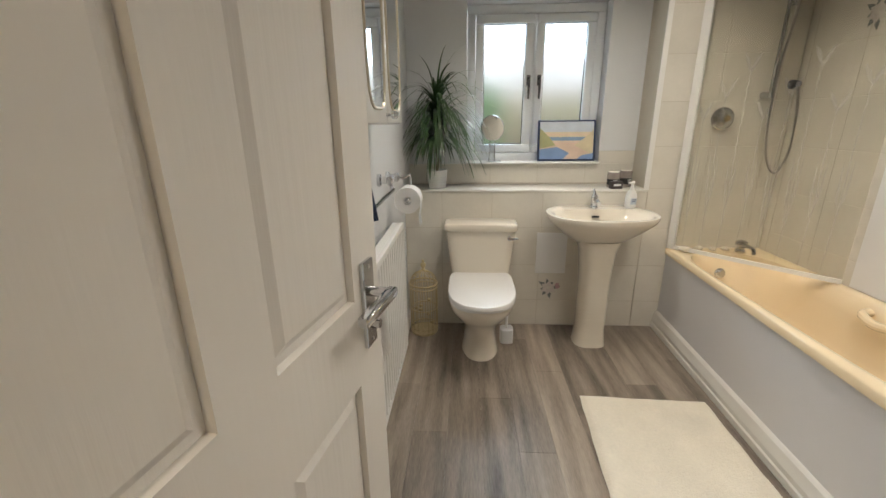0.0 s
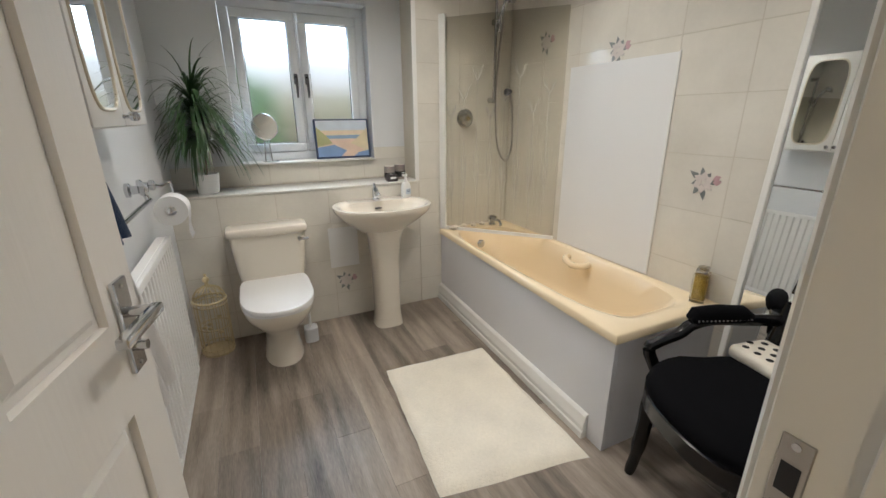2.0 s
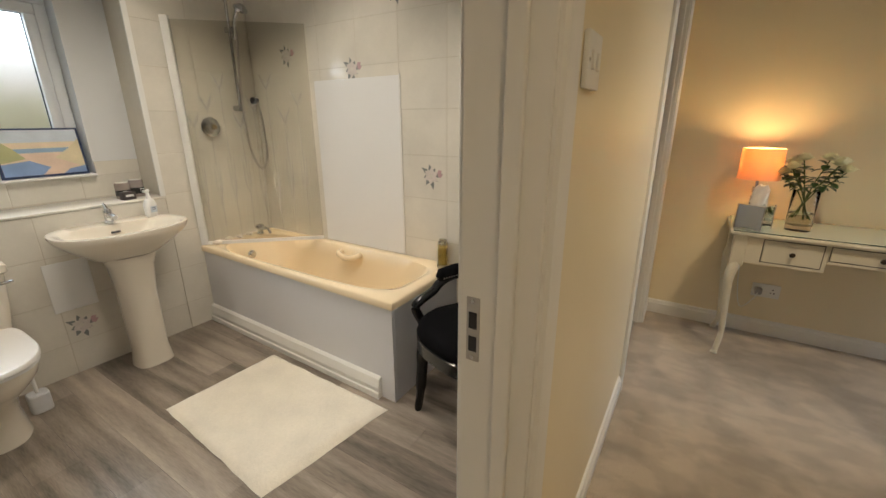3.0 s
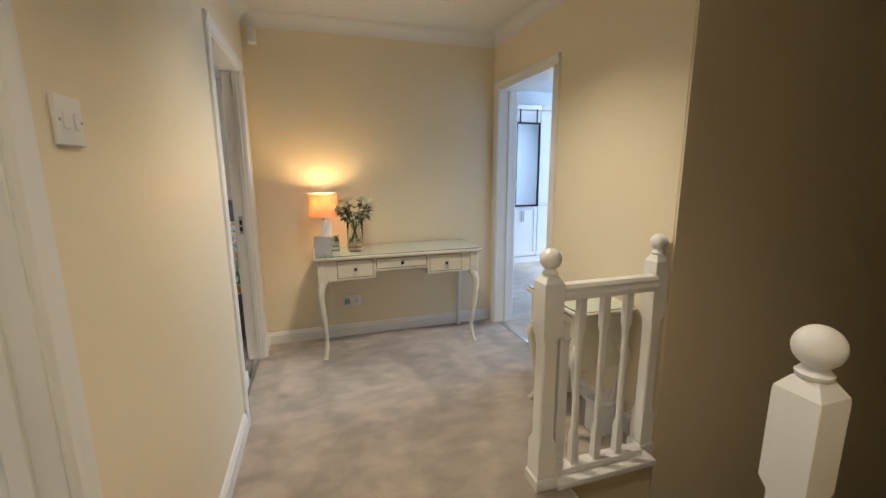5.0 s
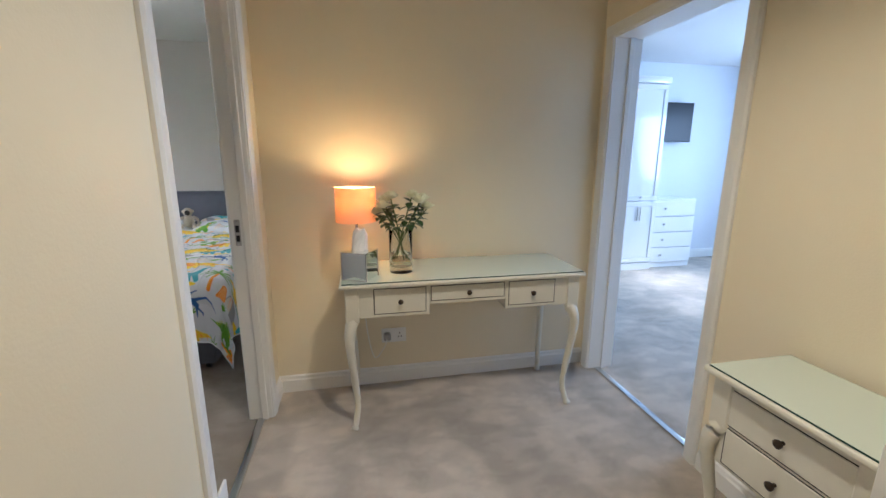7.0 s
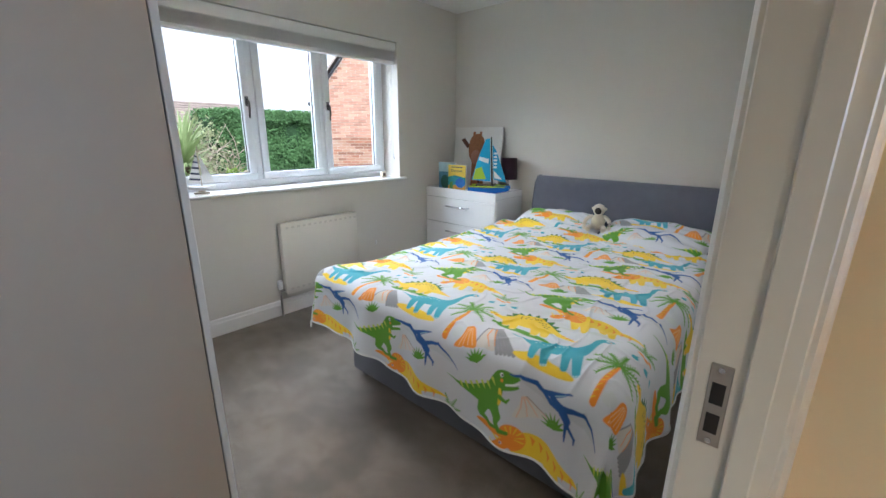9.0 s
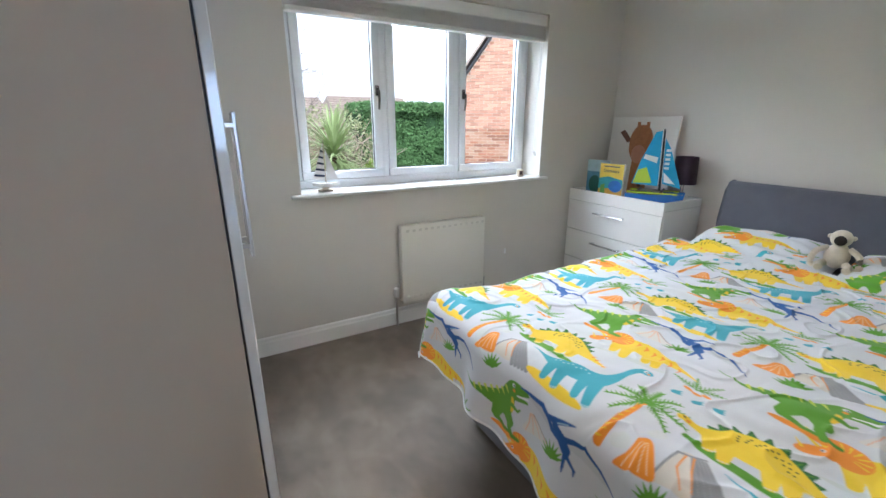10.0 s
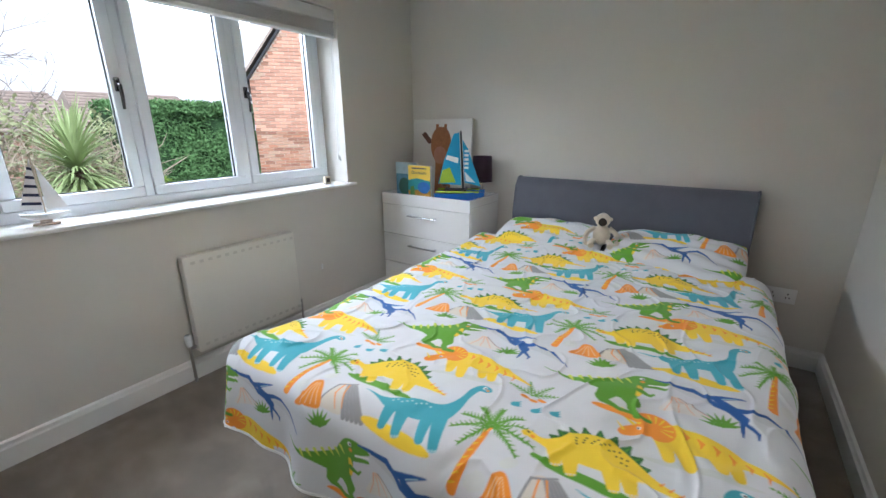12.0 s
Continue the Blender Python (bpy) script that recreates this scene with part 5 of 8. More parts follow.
def flower_motif(parent, s=1.0):
    """A painted flower spray on a tile: petals, leaves and stalks of thin relief, in the local xy plane."""
    cols = {"petal": (0.62, 0.56, 0.53), "pink": (0.50, 0.32, 0.34), "leaf": (0.20, 0.215, 0.21)}
    for k in range(16):
        kind, a, r0, r1, w, z = (("petal", 0.4 + k * math.pi / 3, 0.004, 0.044, 0.015, 0.0009) if k < 6 else
                                 ("pink", 0.1 + 0.28 * (k - 6), 0.036, 0.07, 0.013, 0.0008) if k < 8 else
                                 ("leaf", 0.15 + (k - 8) * 0.785, 0.010, 0.046 + 0.012 * (k % 3), 0.012, 0.0007))
        c, sn = math.cos(a), math.sin(a)
        pts = [(r0, 0), ((r0 + r1) / 2, w), (r1, 0.003), ((r0 + r1) / 2, -w)]
        part("painted_" + kind, prism(B(), [(s * (u * c - v * sn), s * (u * sn + v * c)) for u, v in pts], "z", 0, z), mat("tile_print_" + kind, cols[kind], 0.3, var=0.15, scale=60), parent, smooth=0)


motif = thing("tile_flower", "printed grey and pink flower spray on a wall tile", "tile print", group="flower tiles")
flower_motif(motif, 1.12)
EASTF = Matrix(((0, 0, -1, 0), (-1, 0, 0, 0), (0, 1, 0, 0), (0, 0, 0, 1)))
NORTHF = pose(0, 0, 0, 90, 0, 0)
spots = [(EASTF, (XE - 0.0085, 0.18, 1.047)), (EASTF, (XE - 0.0085, 1.30, 1.75)), (EASTF, (XE - 0.0085, 0.73, 1.635)), (EASTF, (XE - 0.0085, 0.39, 2.0)), (NORTHF, (-0.65, YN - 0.0087, 0.268))]
motif.matrix_world = Matrix.Translation(spots[0][1]) @ spots[0][0]
for f, p in spots[1:]:
    copy_thing(motif, Matrix.Translation(p) @ f)


# ---- landing things ----
def cabriole(p, out, H, w=0.034, bulge=0.035):
    """A curved leg from the apron down to a small foot: p its top corner, out the way it bows."""
    o = Vector((*out, 0)).normalized()
    b = Vector(p)
    pts = curve([b, b + o * bulge * 0.9 + Vector((0, 0, -0.10 * H)), b + o * bulge + Vector((0, 0, -0.22 * H)), b + o * 0.006 + Vector((0, 0, -0.55 * H)), b - o * 0.012 + Vector((0, 0, -0.80 * H)), b + o * 0.012 + Vector((0, 0, -0.95 * H)), b + o * 0.03 + Vector((0, 0, -H))], 4)
    n = len(pts)
    rs = [w * (0.95 - 0.52 * math.sin(math.pi * 0.5 * min(1, i / (n * 0.78))) + (0.12 if i > n - 4 else 0)) for i in range(n)]
    return tube(B(), pts, rs, 10)


def desk(name, label, loc, rz, W, D, H, drawers, apron):
    """Front along local -y; drawers holds (x0, x1, z0, z1)."""
    t = thing(name, label, "table", loc, rz)
    part("tabletop", bx(B(), -W / 2, W / 2, -D / 2, D / 2, H - 0.026, H - 0.006, 0.007, 3), M_FURN, t)
    g = part("glass_top", bx(B(), -W / 2 + 0.012, W / 2 - 0.012, -D / 2 + 0.012, D / 2 - 0.012, H - 0.0055, H, 0.001, 1), M_GLASSTOP, t, "protective glass sheet")
    for y in (-D / 2 + 0.0115, D / 2 - 0.0115):
        part("glass_edge", bx(B(), -W / 2 + 0.012, W / 2 - 0.012, y - 0.001, y + 0.001, H - 0.005, H - 0.0005), M_GLASSEDGE, g)
    ins = 0.035
    body = B()
    z1 = H - 0.0265
    for x0, x1, z0, _ in apron:
        bx(body, x0, x1, -D / 2 + ins, D / 2 - ins, z0, z1, 0.003, 1)
    part("apron", body, M_FURN, t)
    for x0, x1, z0, zz in drawers:
        d = part("drawer", bx(B(), x0, x1, -D / 2 + ins - 0.004, -D / 2 + ins + 0.004, z0, zz, 0.002, 1), M_FURN, t)
        for a, b, c, e in ((x0 - 0.004, x1 + 0.004, z0 - 0.004, z0 - 0.0005), (x0 - 0.004, x1 + 0.004, zz + 0.0005, zz + 0.004), (x0 - 0.004, x0 - 0.0005, z0, zz), (x1 + 0.0005, x1 + 0.004, z0, zz)):
            part("shadow_gap", bx(B(), a, b, -D / 2 + ins - 0.0008, -D / 2 + ins + 0.001, c, e), M_BLACKM, d)
        kn = part("knob", lathe(B(), [(0.006, 0), (0.005, 0.010), (0.012, 0.015), (0.013, 0.022), (0.006, 0.027)], (0, 0, 0), 14), mat("bronze_knob", (0.06, 0.045, 0.035), 0.35, 0.8), d, "dark bronze knob")
        kn.matrix_basis = pose((x0 + x1) / 2, -D / 2 + ins - 0.004, (z0 + zz) / 2, 90, 0, 0)
    for sx in (-1, 1):
        for sy in (-1, 1):
            x, y = sx * (W / 2 - 0.055), sy * (D / 2 - 0.055)
            part("leg_block", bx(B(), x - 0.032, x + 0.032, y - 0.030, y + 0.030, H - 0.20, z1 - 0.0005, 0.004, 1), M_FURN, t)
            part("leg", cabriole((x, y, H - 0.19), (sx * 0.55, sy * 1.0), H - 0.19), M_FURN, t, smooth=60)
    return t


CW, CD, CH = 1.24, 0.455, 0.767
desk("console_table", "ivory three-drawer console table with glass top and cabriole legs", (XC - 0.012 - CD / 2, -1.915, 0), -90, CW, CD, CH,
     [(-0.46, -0.215, 0.605, 0.725), (-0.185, 0.185, 0.655, 0.725), (0.215, 0.46, 0.605, 0.725)],
     [(-0.56, -0.195, 0.585, 0), (-0.1945, 0.1945, 0.635, 0), (0.195, 0.56, 0.585, 0)])
desk("side_table", "ivory two-drawer side table with glass top behind the balustrade", (0.285, -2.637, 0), 180, 0.50, 0.34, 0.69,
     [(-0.165, 0.165, 0.52, 0.635), (-0.165, 0.165, 0.385, 0.505)], [(-0.20, 0.20, 0.37, 0)])


LAMP = (1.60, -1.385)


def table_lamp():
    t = thing("table_lamp", "lit table lamp with apricot shade on crystal cubes", "lamp", (LAMP[0], LAMP[1], CH))
    part("base", lathe(B(), [(0.062, 0), (0.064, 0.004), (0.060, 0.012), (0.018, 0.019), (0.004, 0.020)], (0, 0, 0), 32), M_CHROME, t, "round chrome foot", 40)
    m_cr = mat("smoked_crystal", (0.55, 0.56, 0.58), 0.04, trans=0.5, var=0, coat=1.0)
    for k in range(4):
        part("crystal_cube", bx(B(), -0.017, 0.017, -0.017, 0.017, 0.030 + k * 0.05, 0.062 + k * 0.05, 0.004, 1), m_cr if k % 2 else mat("dark_crystal", (0.06, 0.06, 0.07), 0.06, coat=1.0), t)
        part("spacer", tube(B(), [(0, 0, 0.014 + k * 0.05), (0, 0, 0.034 + k * 0.05)], 0.008, 12), M_CHROME, t)
    part("stem", tube(B(), [(0, 0, 0.21), (0, 0, 0.31)], 0.007, 10), M_CHROME, t)
    part("bulb", ball(B(), (0, 0, 0.335), 0.022), mat("warm_bulb_glow", (1.0, 0.75, 0.42), 0.5, emit=6, var=0), t, "glowing bulb")
    bm = B()
    n = 48
    prof = [(0.101, 0.256), (0.098, 0.425), (0.0965, 0.425), (0.0995, 0.256)]
    ring_skin(bm, [[(r * math.cos(2 * math.pi * i / n), r * math.sin(2 * math.pi * i / n), z) for i in range(n)] for r, z in prof + prof[:1]], True, False)
    part("shade", bm, SHADE_GLOW, t, "apricot fabric shade")
    for a in (0, 2.09, 4.19):
        part("shade_spoke", tube(B(), [(0, 0, 0.305), (0.101 * math.cos(a), 0.101 * math.sin(a), 0.27)], 0.0018, 6), M_CHROME, t)


def translucent(name, col, trans=0.5):
    m = bpy.data.materials.new(name)
    m.use_nodes = True
    nt = m.node_tree
    b = nt.nodes["Principled BSDF"]
    b.inputs["Base Color"].default_value = (*col, 1)
    b.inputs["Roughness"].default_value = 0.85
    tr = nt.nodes.new("ShaderNodeBsdfTranslucent")
    tr.inputs["Color"].default_value = (*col, 1)
    n = nt.nodes.new("ShaderNodeTexNoise")
    n.inputs["Scale"].default_value = 350
    bp = nt.nodes.new("ShaderNodeBump")
    bp.inputs["Strength"].default_value = 0.2
    nt.links.new(n.outputs["Fac"], bp.inputs["Height"])
    nt.links.new(bp.outputs["Normal"], b.inputs["Normal"])
    mx = nt.nodes.new("ShaderNodeMixShader")
    mx.inputs[0].default_value = trans
    nt.links.new(b.outputs[0], mx.inputs[1])
    nt.links.new(tr.outputs[0], mx.inputs[2])
    nt.links.new(mx.outputs[0], nt.nodes["Material Output"].inputs["Surface"])
    return m


SHADE_GLOW = translucent("apricot_shade_fabric", (0.88, 0.58, 0.36), 0.28)
table_lamp()


def mirrored_box():
    t = thing("tissue_box", "mirrored tissue box cover with a tissue", "tissue box", (1.465, -1.395, CH), -27)
    part("box", bx(B(), -0.064, 0.064, -0.064, 0.064, 0, 0.135, 0.002, 1), M_MIRROR, t, smooth=0)
    for a, b in ((-1, -1), (-1, 1), (1, -1), (1, 1)):
        part("bevel_strip", bx(B(), a * 0.0635 - 0.0025, a * 0.0635 + 0.0025, b * 0.0635 - 0.0025, b * 0.0635 + 0.0025, 0.001, 0.136), M_STEEL, t)
    for z in (0.002, 0.131):
        part("bevel_strip", bx(B(), -0.0655, -0.0635, -0.060, 0.060, z, z + 0.003), M_STEEL, t)
    bm = B()
    rows = []
    for j in range(10):
        f = j / 9
        r = 0.040 * (1 - 0.15 * f) * (1 if f < 0.8 else 1 - 2.2 * (f - 0.8))
        rows.append([(0.35 * r * math.sin(a) * (1 + 0.5 * math.sin(3 * a + 4 * f)), r * math.cos(a) * (1 + 0.14 * math.sin(5 * a + 2 * f)) - 0.012 * f, 0.134 + 0.105 * f + 0.006 * math.sin(2 * a + 1)) for a in np.linspace(0, 2 * math.pi, 25)[:-1]])
    ring_skin(bm, rows, True, True)
    part("tissue", bm, M_PAPER, t, "white tissue", 60)


mirrored_box()


def roses():
    t = thing("flower_vase", "glass vase of cream roses on the console table", "vase", (1.545, -1.60, CH))
    part("vase", lathe(B(), [(0.056, 0), (0.058, 0.004), (0.058, 0.215), (0.0565, 0.217), (0.055, 0.215), (0.054, 0.030), (0.004, 0.026)], (0, 0, 0), 36), mat("vase_glass", (0.96, 0.98, 0.97), 0.0, trans=1.0, var=0, ior=1.25), t, "clear cylindrical glass vase", 40)
    part("water", lathe(B(), [(0.052, 0.029), (0.0525, 0.092), (0.004, 0.093)], (0, 0, 0), 28), mat("vase_water", (0.85, 0.88, 0.80), 0.0, trans=1.0, var=0, ior=1.2), t, "water")
    rng = random.Random(11)
    leaves = B()

    def leaf(p, d, L, w):
        s = d.cross(Vector((0, 0, 1))).normalized()
        up = s.cross(d).normalized()
        rows = []
        for j in range(6):
            f = j / 5
            ww = w * math.sin(math.pi * min(1, 0.08 + 0.92 * f)) ** 0.8
            c = p + d * L * f - up * 0.25 * L * f * f
            rows.append([leaves.verts.new(c + s * ww * q + up * 0.35 * ww * abs(q)) for q in (-1, 0, 1)])
        for a, b in zip(rows, rows[1:]):
            for i in (0, 1):
                leaves.faces.new((a[i], a[i + 1], b[i + 1], b[i]))

    spots = [(0.0, 0.115, 0.315), (-0.04, 0.088, 0.350), (0.03, 0.078, 0.368), (-0.01, 0.045, 0.392), (0.01, -0.060, 0.395), (-0.035, -0.092, 0.372), (0.035, -0.118, 0.376), (-0.015, -0.132, 0.340)]
    for k, (x, y, z) in enumerate(spots):
        hd = Vector((x, y, z - 0.02))
        foot = Vector((-0.3 * x + rng.uniform(-0.015, 0.015), -0.30 * y, 0.05 + 0.02 * rng.random()))
        mid = foot.lerp(hd, 0.5) + Vector((0, -0.06 * y, 0.012))
        way = curve([foot, mid, hd], 6)
        st = part("stem", tube(B(), way, 0.0030, 6), M_STEM, t)
        bm = B()
        for ly, (rad, npet, tall) in enumerate(((0.010, 3, 0.040), (0.017, 4, 0.041), (0.024, 5, 0.037), (0.031, 6, 0.030))):
            for j in range(npet):
                b = 2 * math.pi * j / npet + ly * 0.7 + k
                rows = []
                for q in range(6):
                    f = q / 5
                    rr = rad * (0.30 + 0.85 * math.sin(0.5 * math.pi * min(1, 1.25 * f)) + (0.18 * ly / 3) * f ** 3)
                    spread = math.pi / npet * 1.25 * math.sin(math.pi * (0.22 + 0.62 * f))
                    zz = tall * f - 0.010 * (ly / 3) * f ** 4
                    rows.append([(hd.x + rr * math.cos(b + w * spread), hd.y + rr * math.sin(b + w * spread), hd.z + zz - 0.004 * w * w * f) for w in (-1, -0.5, 0, 0.5, 1)])
                ring_skin(bm, rows, False, False)
        part("rose", bm, M_ROSE, st, "cream rose head", 70)
        for j in range(11):
            f = 0.58 + 0.38 * rng.random()
            i = min(int(f * (len(way) - 1)), len(way) - 2)
            p = Vector(way[i])
            a = rng.uniform(0, 2 * math.pi)
            d = Vector((0.8 * math.cos(a), math.sin(a), rng.uniform(-0.45, 0.55))).normalized()
            leaf(p + d * 0.006, d, rng.uniform(0.040, 0.064), rng.uniform(0.013, 0.020))
    part("leaves", leaves, M_LEAF, t, "dark rose leaves", 70)


roses()


def newel(loc, w=0.044, rise=0.0, cap=0.043):
    t = thing("newel_post", "white painted newel post with a ball cap", "newel post", loc, group="newel posts")
    prof = [(w, 0), (w, 0.20), (w * 0.78, 0.232), (w * 0.78, 0.668), (w, 0.70), (w, 0.90 + rise), (w * 0.97, 0.91 + rise), (w * 0.55, 0.938 + rise), (w * 0.4, 0.942 + rise)]
    rings = []
    for r, z in prof:
        c = r * (0.80 if r < w * 0.95 and z < 0.69 else 0.965)
        rings.append([(r, c, z), (c, r, z), (-c, r, z), (-r, c, z), (-r, -c, z), (-c, -r, z), (c, -r, z), (r, -c, z)])
    part("post", ring_skin(B(), rings), M_TRIM, t, smooth=20)
    part("collar", lathe(B(), [(0.5 * cap, 0.934), (0.7 * cap, 0.942), (0.74 * cap, 0.95), (0.56 * cap, 0.958), (0.47 * cap, 0.966)], (0, 0, rise), 20), M_TRIM, t)
    part("ball_cap", ball(B(), (0, 0, 0.960 + cap + rise), cap, (1, 1, 1), 24, 16), M_TRIM, t, smooth=60)
    part("base_board", bx(B(), -w - 0.008, w + 0.008, -w - 0.008, w + 0.008, 0, 0.055, 0.004, 1), M_TRIM, t)
    return t


AX = -0.11
newel((AX - 0.014, -2.205, 0))
newel((AX + 0.034, YS + 0.040, 0), 0.036, 0.035, 0.036)
newel((-0.998, -2.255, 0))


def balustrade():
    t = thing("balustrade", "white painted stair balustrade with chamfered spindles", "balustrade", (AX - 0.008, -2.53, 0))
    y0, y1 = YS + 0.092 + 2.53, -2.249 + 2.53
    pr = [(u, v - 0.055) for u, v in ((-0.030, 0.885), (0.030, 0.885), (0.034, 0.905), (0.026, 0.920), (0.030, 0.935), (0.022, 0.950), (-0.022, 0.950), (-0.030, 0.935), (-0.026, 0.920), (-0.034, 0.905))]
    part("handrail", prism(B(), pr, "y", y0, y1), M_TRIM, t, smooth=20)
    part("base_rail", bx(B(), -0.03, 0.03, y0, y1, 0.03, 0.06, 0.006, 2), M_TRIM, t)
    part("string_cap", bx(B(), -0.075, 0.065, y0 - 0.04, y1 + 0.0, 0.0, 0.0295, 0.006, 2), M_TRIM, t)
    for k in range(3):
        y = y1 - 0.115 - k * 0.118
        rings = []
        for r, z in ((0.017, 0.058), (0.017, 0.20), (0.0125, 0.23), (0.0125, 0.66), (0.017, 0.69), (0.017, 0.832)):
            c = r * (0.9 if r > 0.015 else 0.55)
            rings.append([(r, y + c, z), (c, y + r, z), (-c, y + r, z), (-r, y + c, z), (-r, y - c, z), (-c, y - r, z), (c, y - r, z), (r, y - c, z)])
        part("spindle", ring_skin(B(), rings), M_TRIM, t, smooth=20)


balustrade()


def gate_post():
    t = thing("gate_fixing", "white stair gate batten with hinge eyes", "gate fixing", (AX - 0.028, -2.271, 0))
    part("batten", bx(B(), -0.018, 0.018, -0.021, 0.021, 0.03, 0.74, 0.003, 1), M_TRIM, t)
    for z in (0.68, 0.12):
        part("hinge_eye", tube(B(), [(-0.028 + 0.012 * math.cos(a), 0.012 * math.sin(a), z) for a in np.linspace(0, 2 * math.pi, 13)], 0.004, 8, False), M_WHITE, t)
        part("hinge_plate", bx(B(), -0.0215, -0.0175, -0.012, 0.012, z - 0.012, z + 0.05, 0.001, 1), M_WHITE, t)


gate_post()


def stairs():
    t = thing("staircase", "carpeted staircase going down from the landing", "stairs", kind="structure")
    for k in range(13):
        y0, z = -2.30 - 0.225 * k, -0.19 * (k + 1)
        part("tread", bx(B(), -1.264, XS - 0.013, y0 - 0.235, y0 + 0.0, max(z - 0.19, -2.6), z, 0.006, 2), M_CARPET, t)
    # steel-grey strip added for the shading along the carpeted nosing
    part("nosing", bx(B(), -0.95, AX - 0.07, -2.315, -2.301, -0.03, 0.002, 0.004, 2), M_STEEL, t, "grey strip for the edge shading at the stair head")
    part("fascia", bx(B(), -0.95, XS - 0.013, -2.3006, -2.285, -0.19, -0.03), M_CARPET, t)


stairs()


def socket_plate(name, label, loc, rz, W, H, kind):
    """Faces local -y."""
    t = thing(name, label, "switch" if kind == "switch" else "socket", loc, rz)
    part("plate", bx(B(), -W / 2, W / 2, -0.010, 0, -H / 2, H / 2, 0.003, 2), M_WHITE, t)
    if kind == "switch":
        for x in (-0.018, 0.018):
            part("rocker", bx(B(), x - 0.008, x + 0.008, -0.014, -0.009, -0.015, 0.015, 0.002, 1), M_WHITE, t)
        for x in (-0.036, 0.036):
            part("screw", tube(B(), [(x, -0.009, 0), (x, -0.0112, 0)], 0.003, 8), M_STEEL, t)
    elif kind == "double":
        for x in (-0.035, 0.035):
            for dx, dz in ((0, 0.012), (-0.008, -0.010), (0.008, -0.010)):
                part("pin_hole", bx(B(), x + dx - 0.0025, x + dx + 0.0025, -0.0106, -0.009, dz - 0.004, dz + 0.004), M_BLACKM, t)
    return t


socket_plate("light_switch", "white double light switch on the landing wall", (-0.545, YL, 1.435), 0, 0.088, 0.088, "switch")
socket_plate("wall_socket", "white single wall socket low on the landing wall", (0.80, YL, 0.215), 0, 0.088, 0.088, "blank")
socket_plate("wall_socket", "white double socket with a plug under the console", (XC, -1.575, 0.30), -90, 0.146, 0.088, "double")
pl = thing("lamp_plug", "grey lamp plug in the socket", "plug", (XC - 0.010, -1.535, 0.298))
part("plug_body", ring_skin(B(), [superellipse(0, 0, 0.024, 0.022, 3, 18, 0), superellipse(0, 0, 0.024, 0.022, 3, 18, 0.02), superellipse(0, 0, 0.016, 0.015, 3, 18, 0.03)]), mat("grey_plug", (0.30, 0.30, 0.31), 0.3), pl).matrix_basis = pose(0, 0, 0, 0, -90, 0)
part("cable", tube(B(), curve([(-0.025, 0, 0), (-0.04, 0.02, -0.05), (-0.015, 0.08, -0.12), (-0.01, 0.12, 0.1), (-0.012, 0.12, 0.40)], 5), 0.003, 6), M_WHITE, pl)
sn = thing("motion_sensor", "small white alarm sensor in the ceiling corner", "sensor", (XC, -0.98, 2.27))
part("housing", bx(B(), -0.045, 0, -0.03, 0.03, -0.055, 0.055, 0.01, 3), M_WHITE, sn)
part("sensor_window", bx(B(), -0.048, -0.044, -0.02, 0.02, -0.04, 0.0, 0.002, 1), M_TRIM, sn)
wb = thing("storage_box", "white box on the floor beside the side table", "box", (0.115, -2.72, 0), 5)
part("carton", bx(B(), -0.055, 0.055, -0.08, 0.08, 0, 0.17, 0.003, 1), mat("white_card", (0.78, 0.80, 0.82), 0.5), wb)
part("lid", bx(B(), -0.058, 0.058, -0.083, 0.083, 0.15, 0.176, 0.003, 1), mat("white_card", (0.78, 0.80, 0.82), 0.5), wb)


# ---- main bedroom, seen through its doorway ----
def shaker(bm_parent, y0, y1, z0, z1, x, knob=None):
    d = part("door", bx(B(), x - 0.018, x, y0, y1, z0, z1, 0.002, 1), M_GLOSSW, bm_parent)
    f = 0.055
    for a, b, c, e in ((y0, y1, z0, z0 + f), (y0, y1, z1 - f, z1), (y0, y0 + f, z0 + f, z1 - f), (y1 - f, y1, z0 + f, z1 - f)):
        part("door_rail", bx(B(), x - 0.028, x - 0.0175, a, b, c, e, 0.004, 1), M_GLOSSW, d)
    if knob:
        part("knob", lathe(B(), [(0.006, 0), (0.014, 0.016), (0.008, 0.026)], (0, 0, 0), 12), M_STEEL, d).matrix_basis = pose(x - 0.028, knob[0], knob[1], 0, -90, 0)
    return d


def fitted_wardrobe():
    for k in range(4):
        y1 = -2.99 - k * 0.485
        y0 = y1 - 0.483
        t = thing("fitted_wardrobe", "white fitted wardrobe unit with panelled doors", "wardrobe", group="fitted wardrobes")
        part("body", bx(B(), 3.85, 4.298, y0, y1, 0.0, 2.18), M_GLOSSW, t, smooth=0)
        part("plinth", bx(B(), 3.835, 3.8495, y0, y1, 0, 0.09), M_GLOSSW, t)
        part("cornice", bx(B(), 3.79, 4.298, y0, y1, 2.181, 2.25, 0.012, 2), M_GLOSSW, t)
        shaker(t, y0 + 0.003, y1 - 0.003, 0.86, 2.17, 3.848, (y0 + 0.24, 0.90))
        d = shaker(t, y0 + 0.003, y1 - 0.003, 0.10, 0.845, 3.848)
        for y in (y0 + 0.22, y0 + 0.26):
            part("handle", tube(B(), [(3.815, y, 0.62), (3.815, y, 0.78)], 0.006, 8), M_STEEL, d)


fitted_wardrobe()


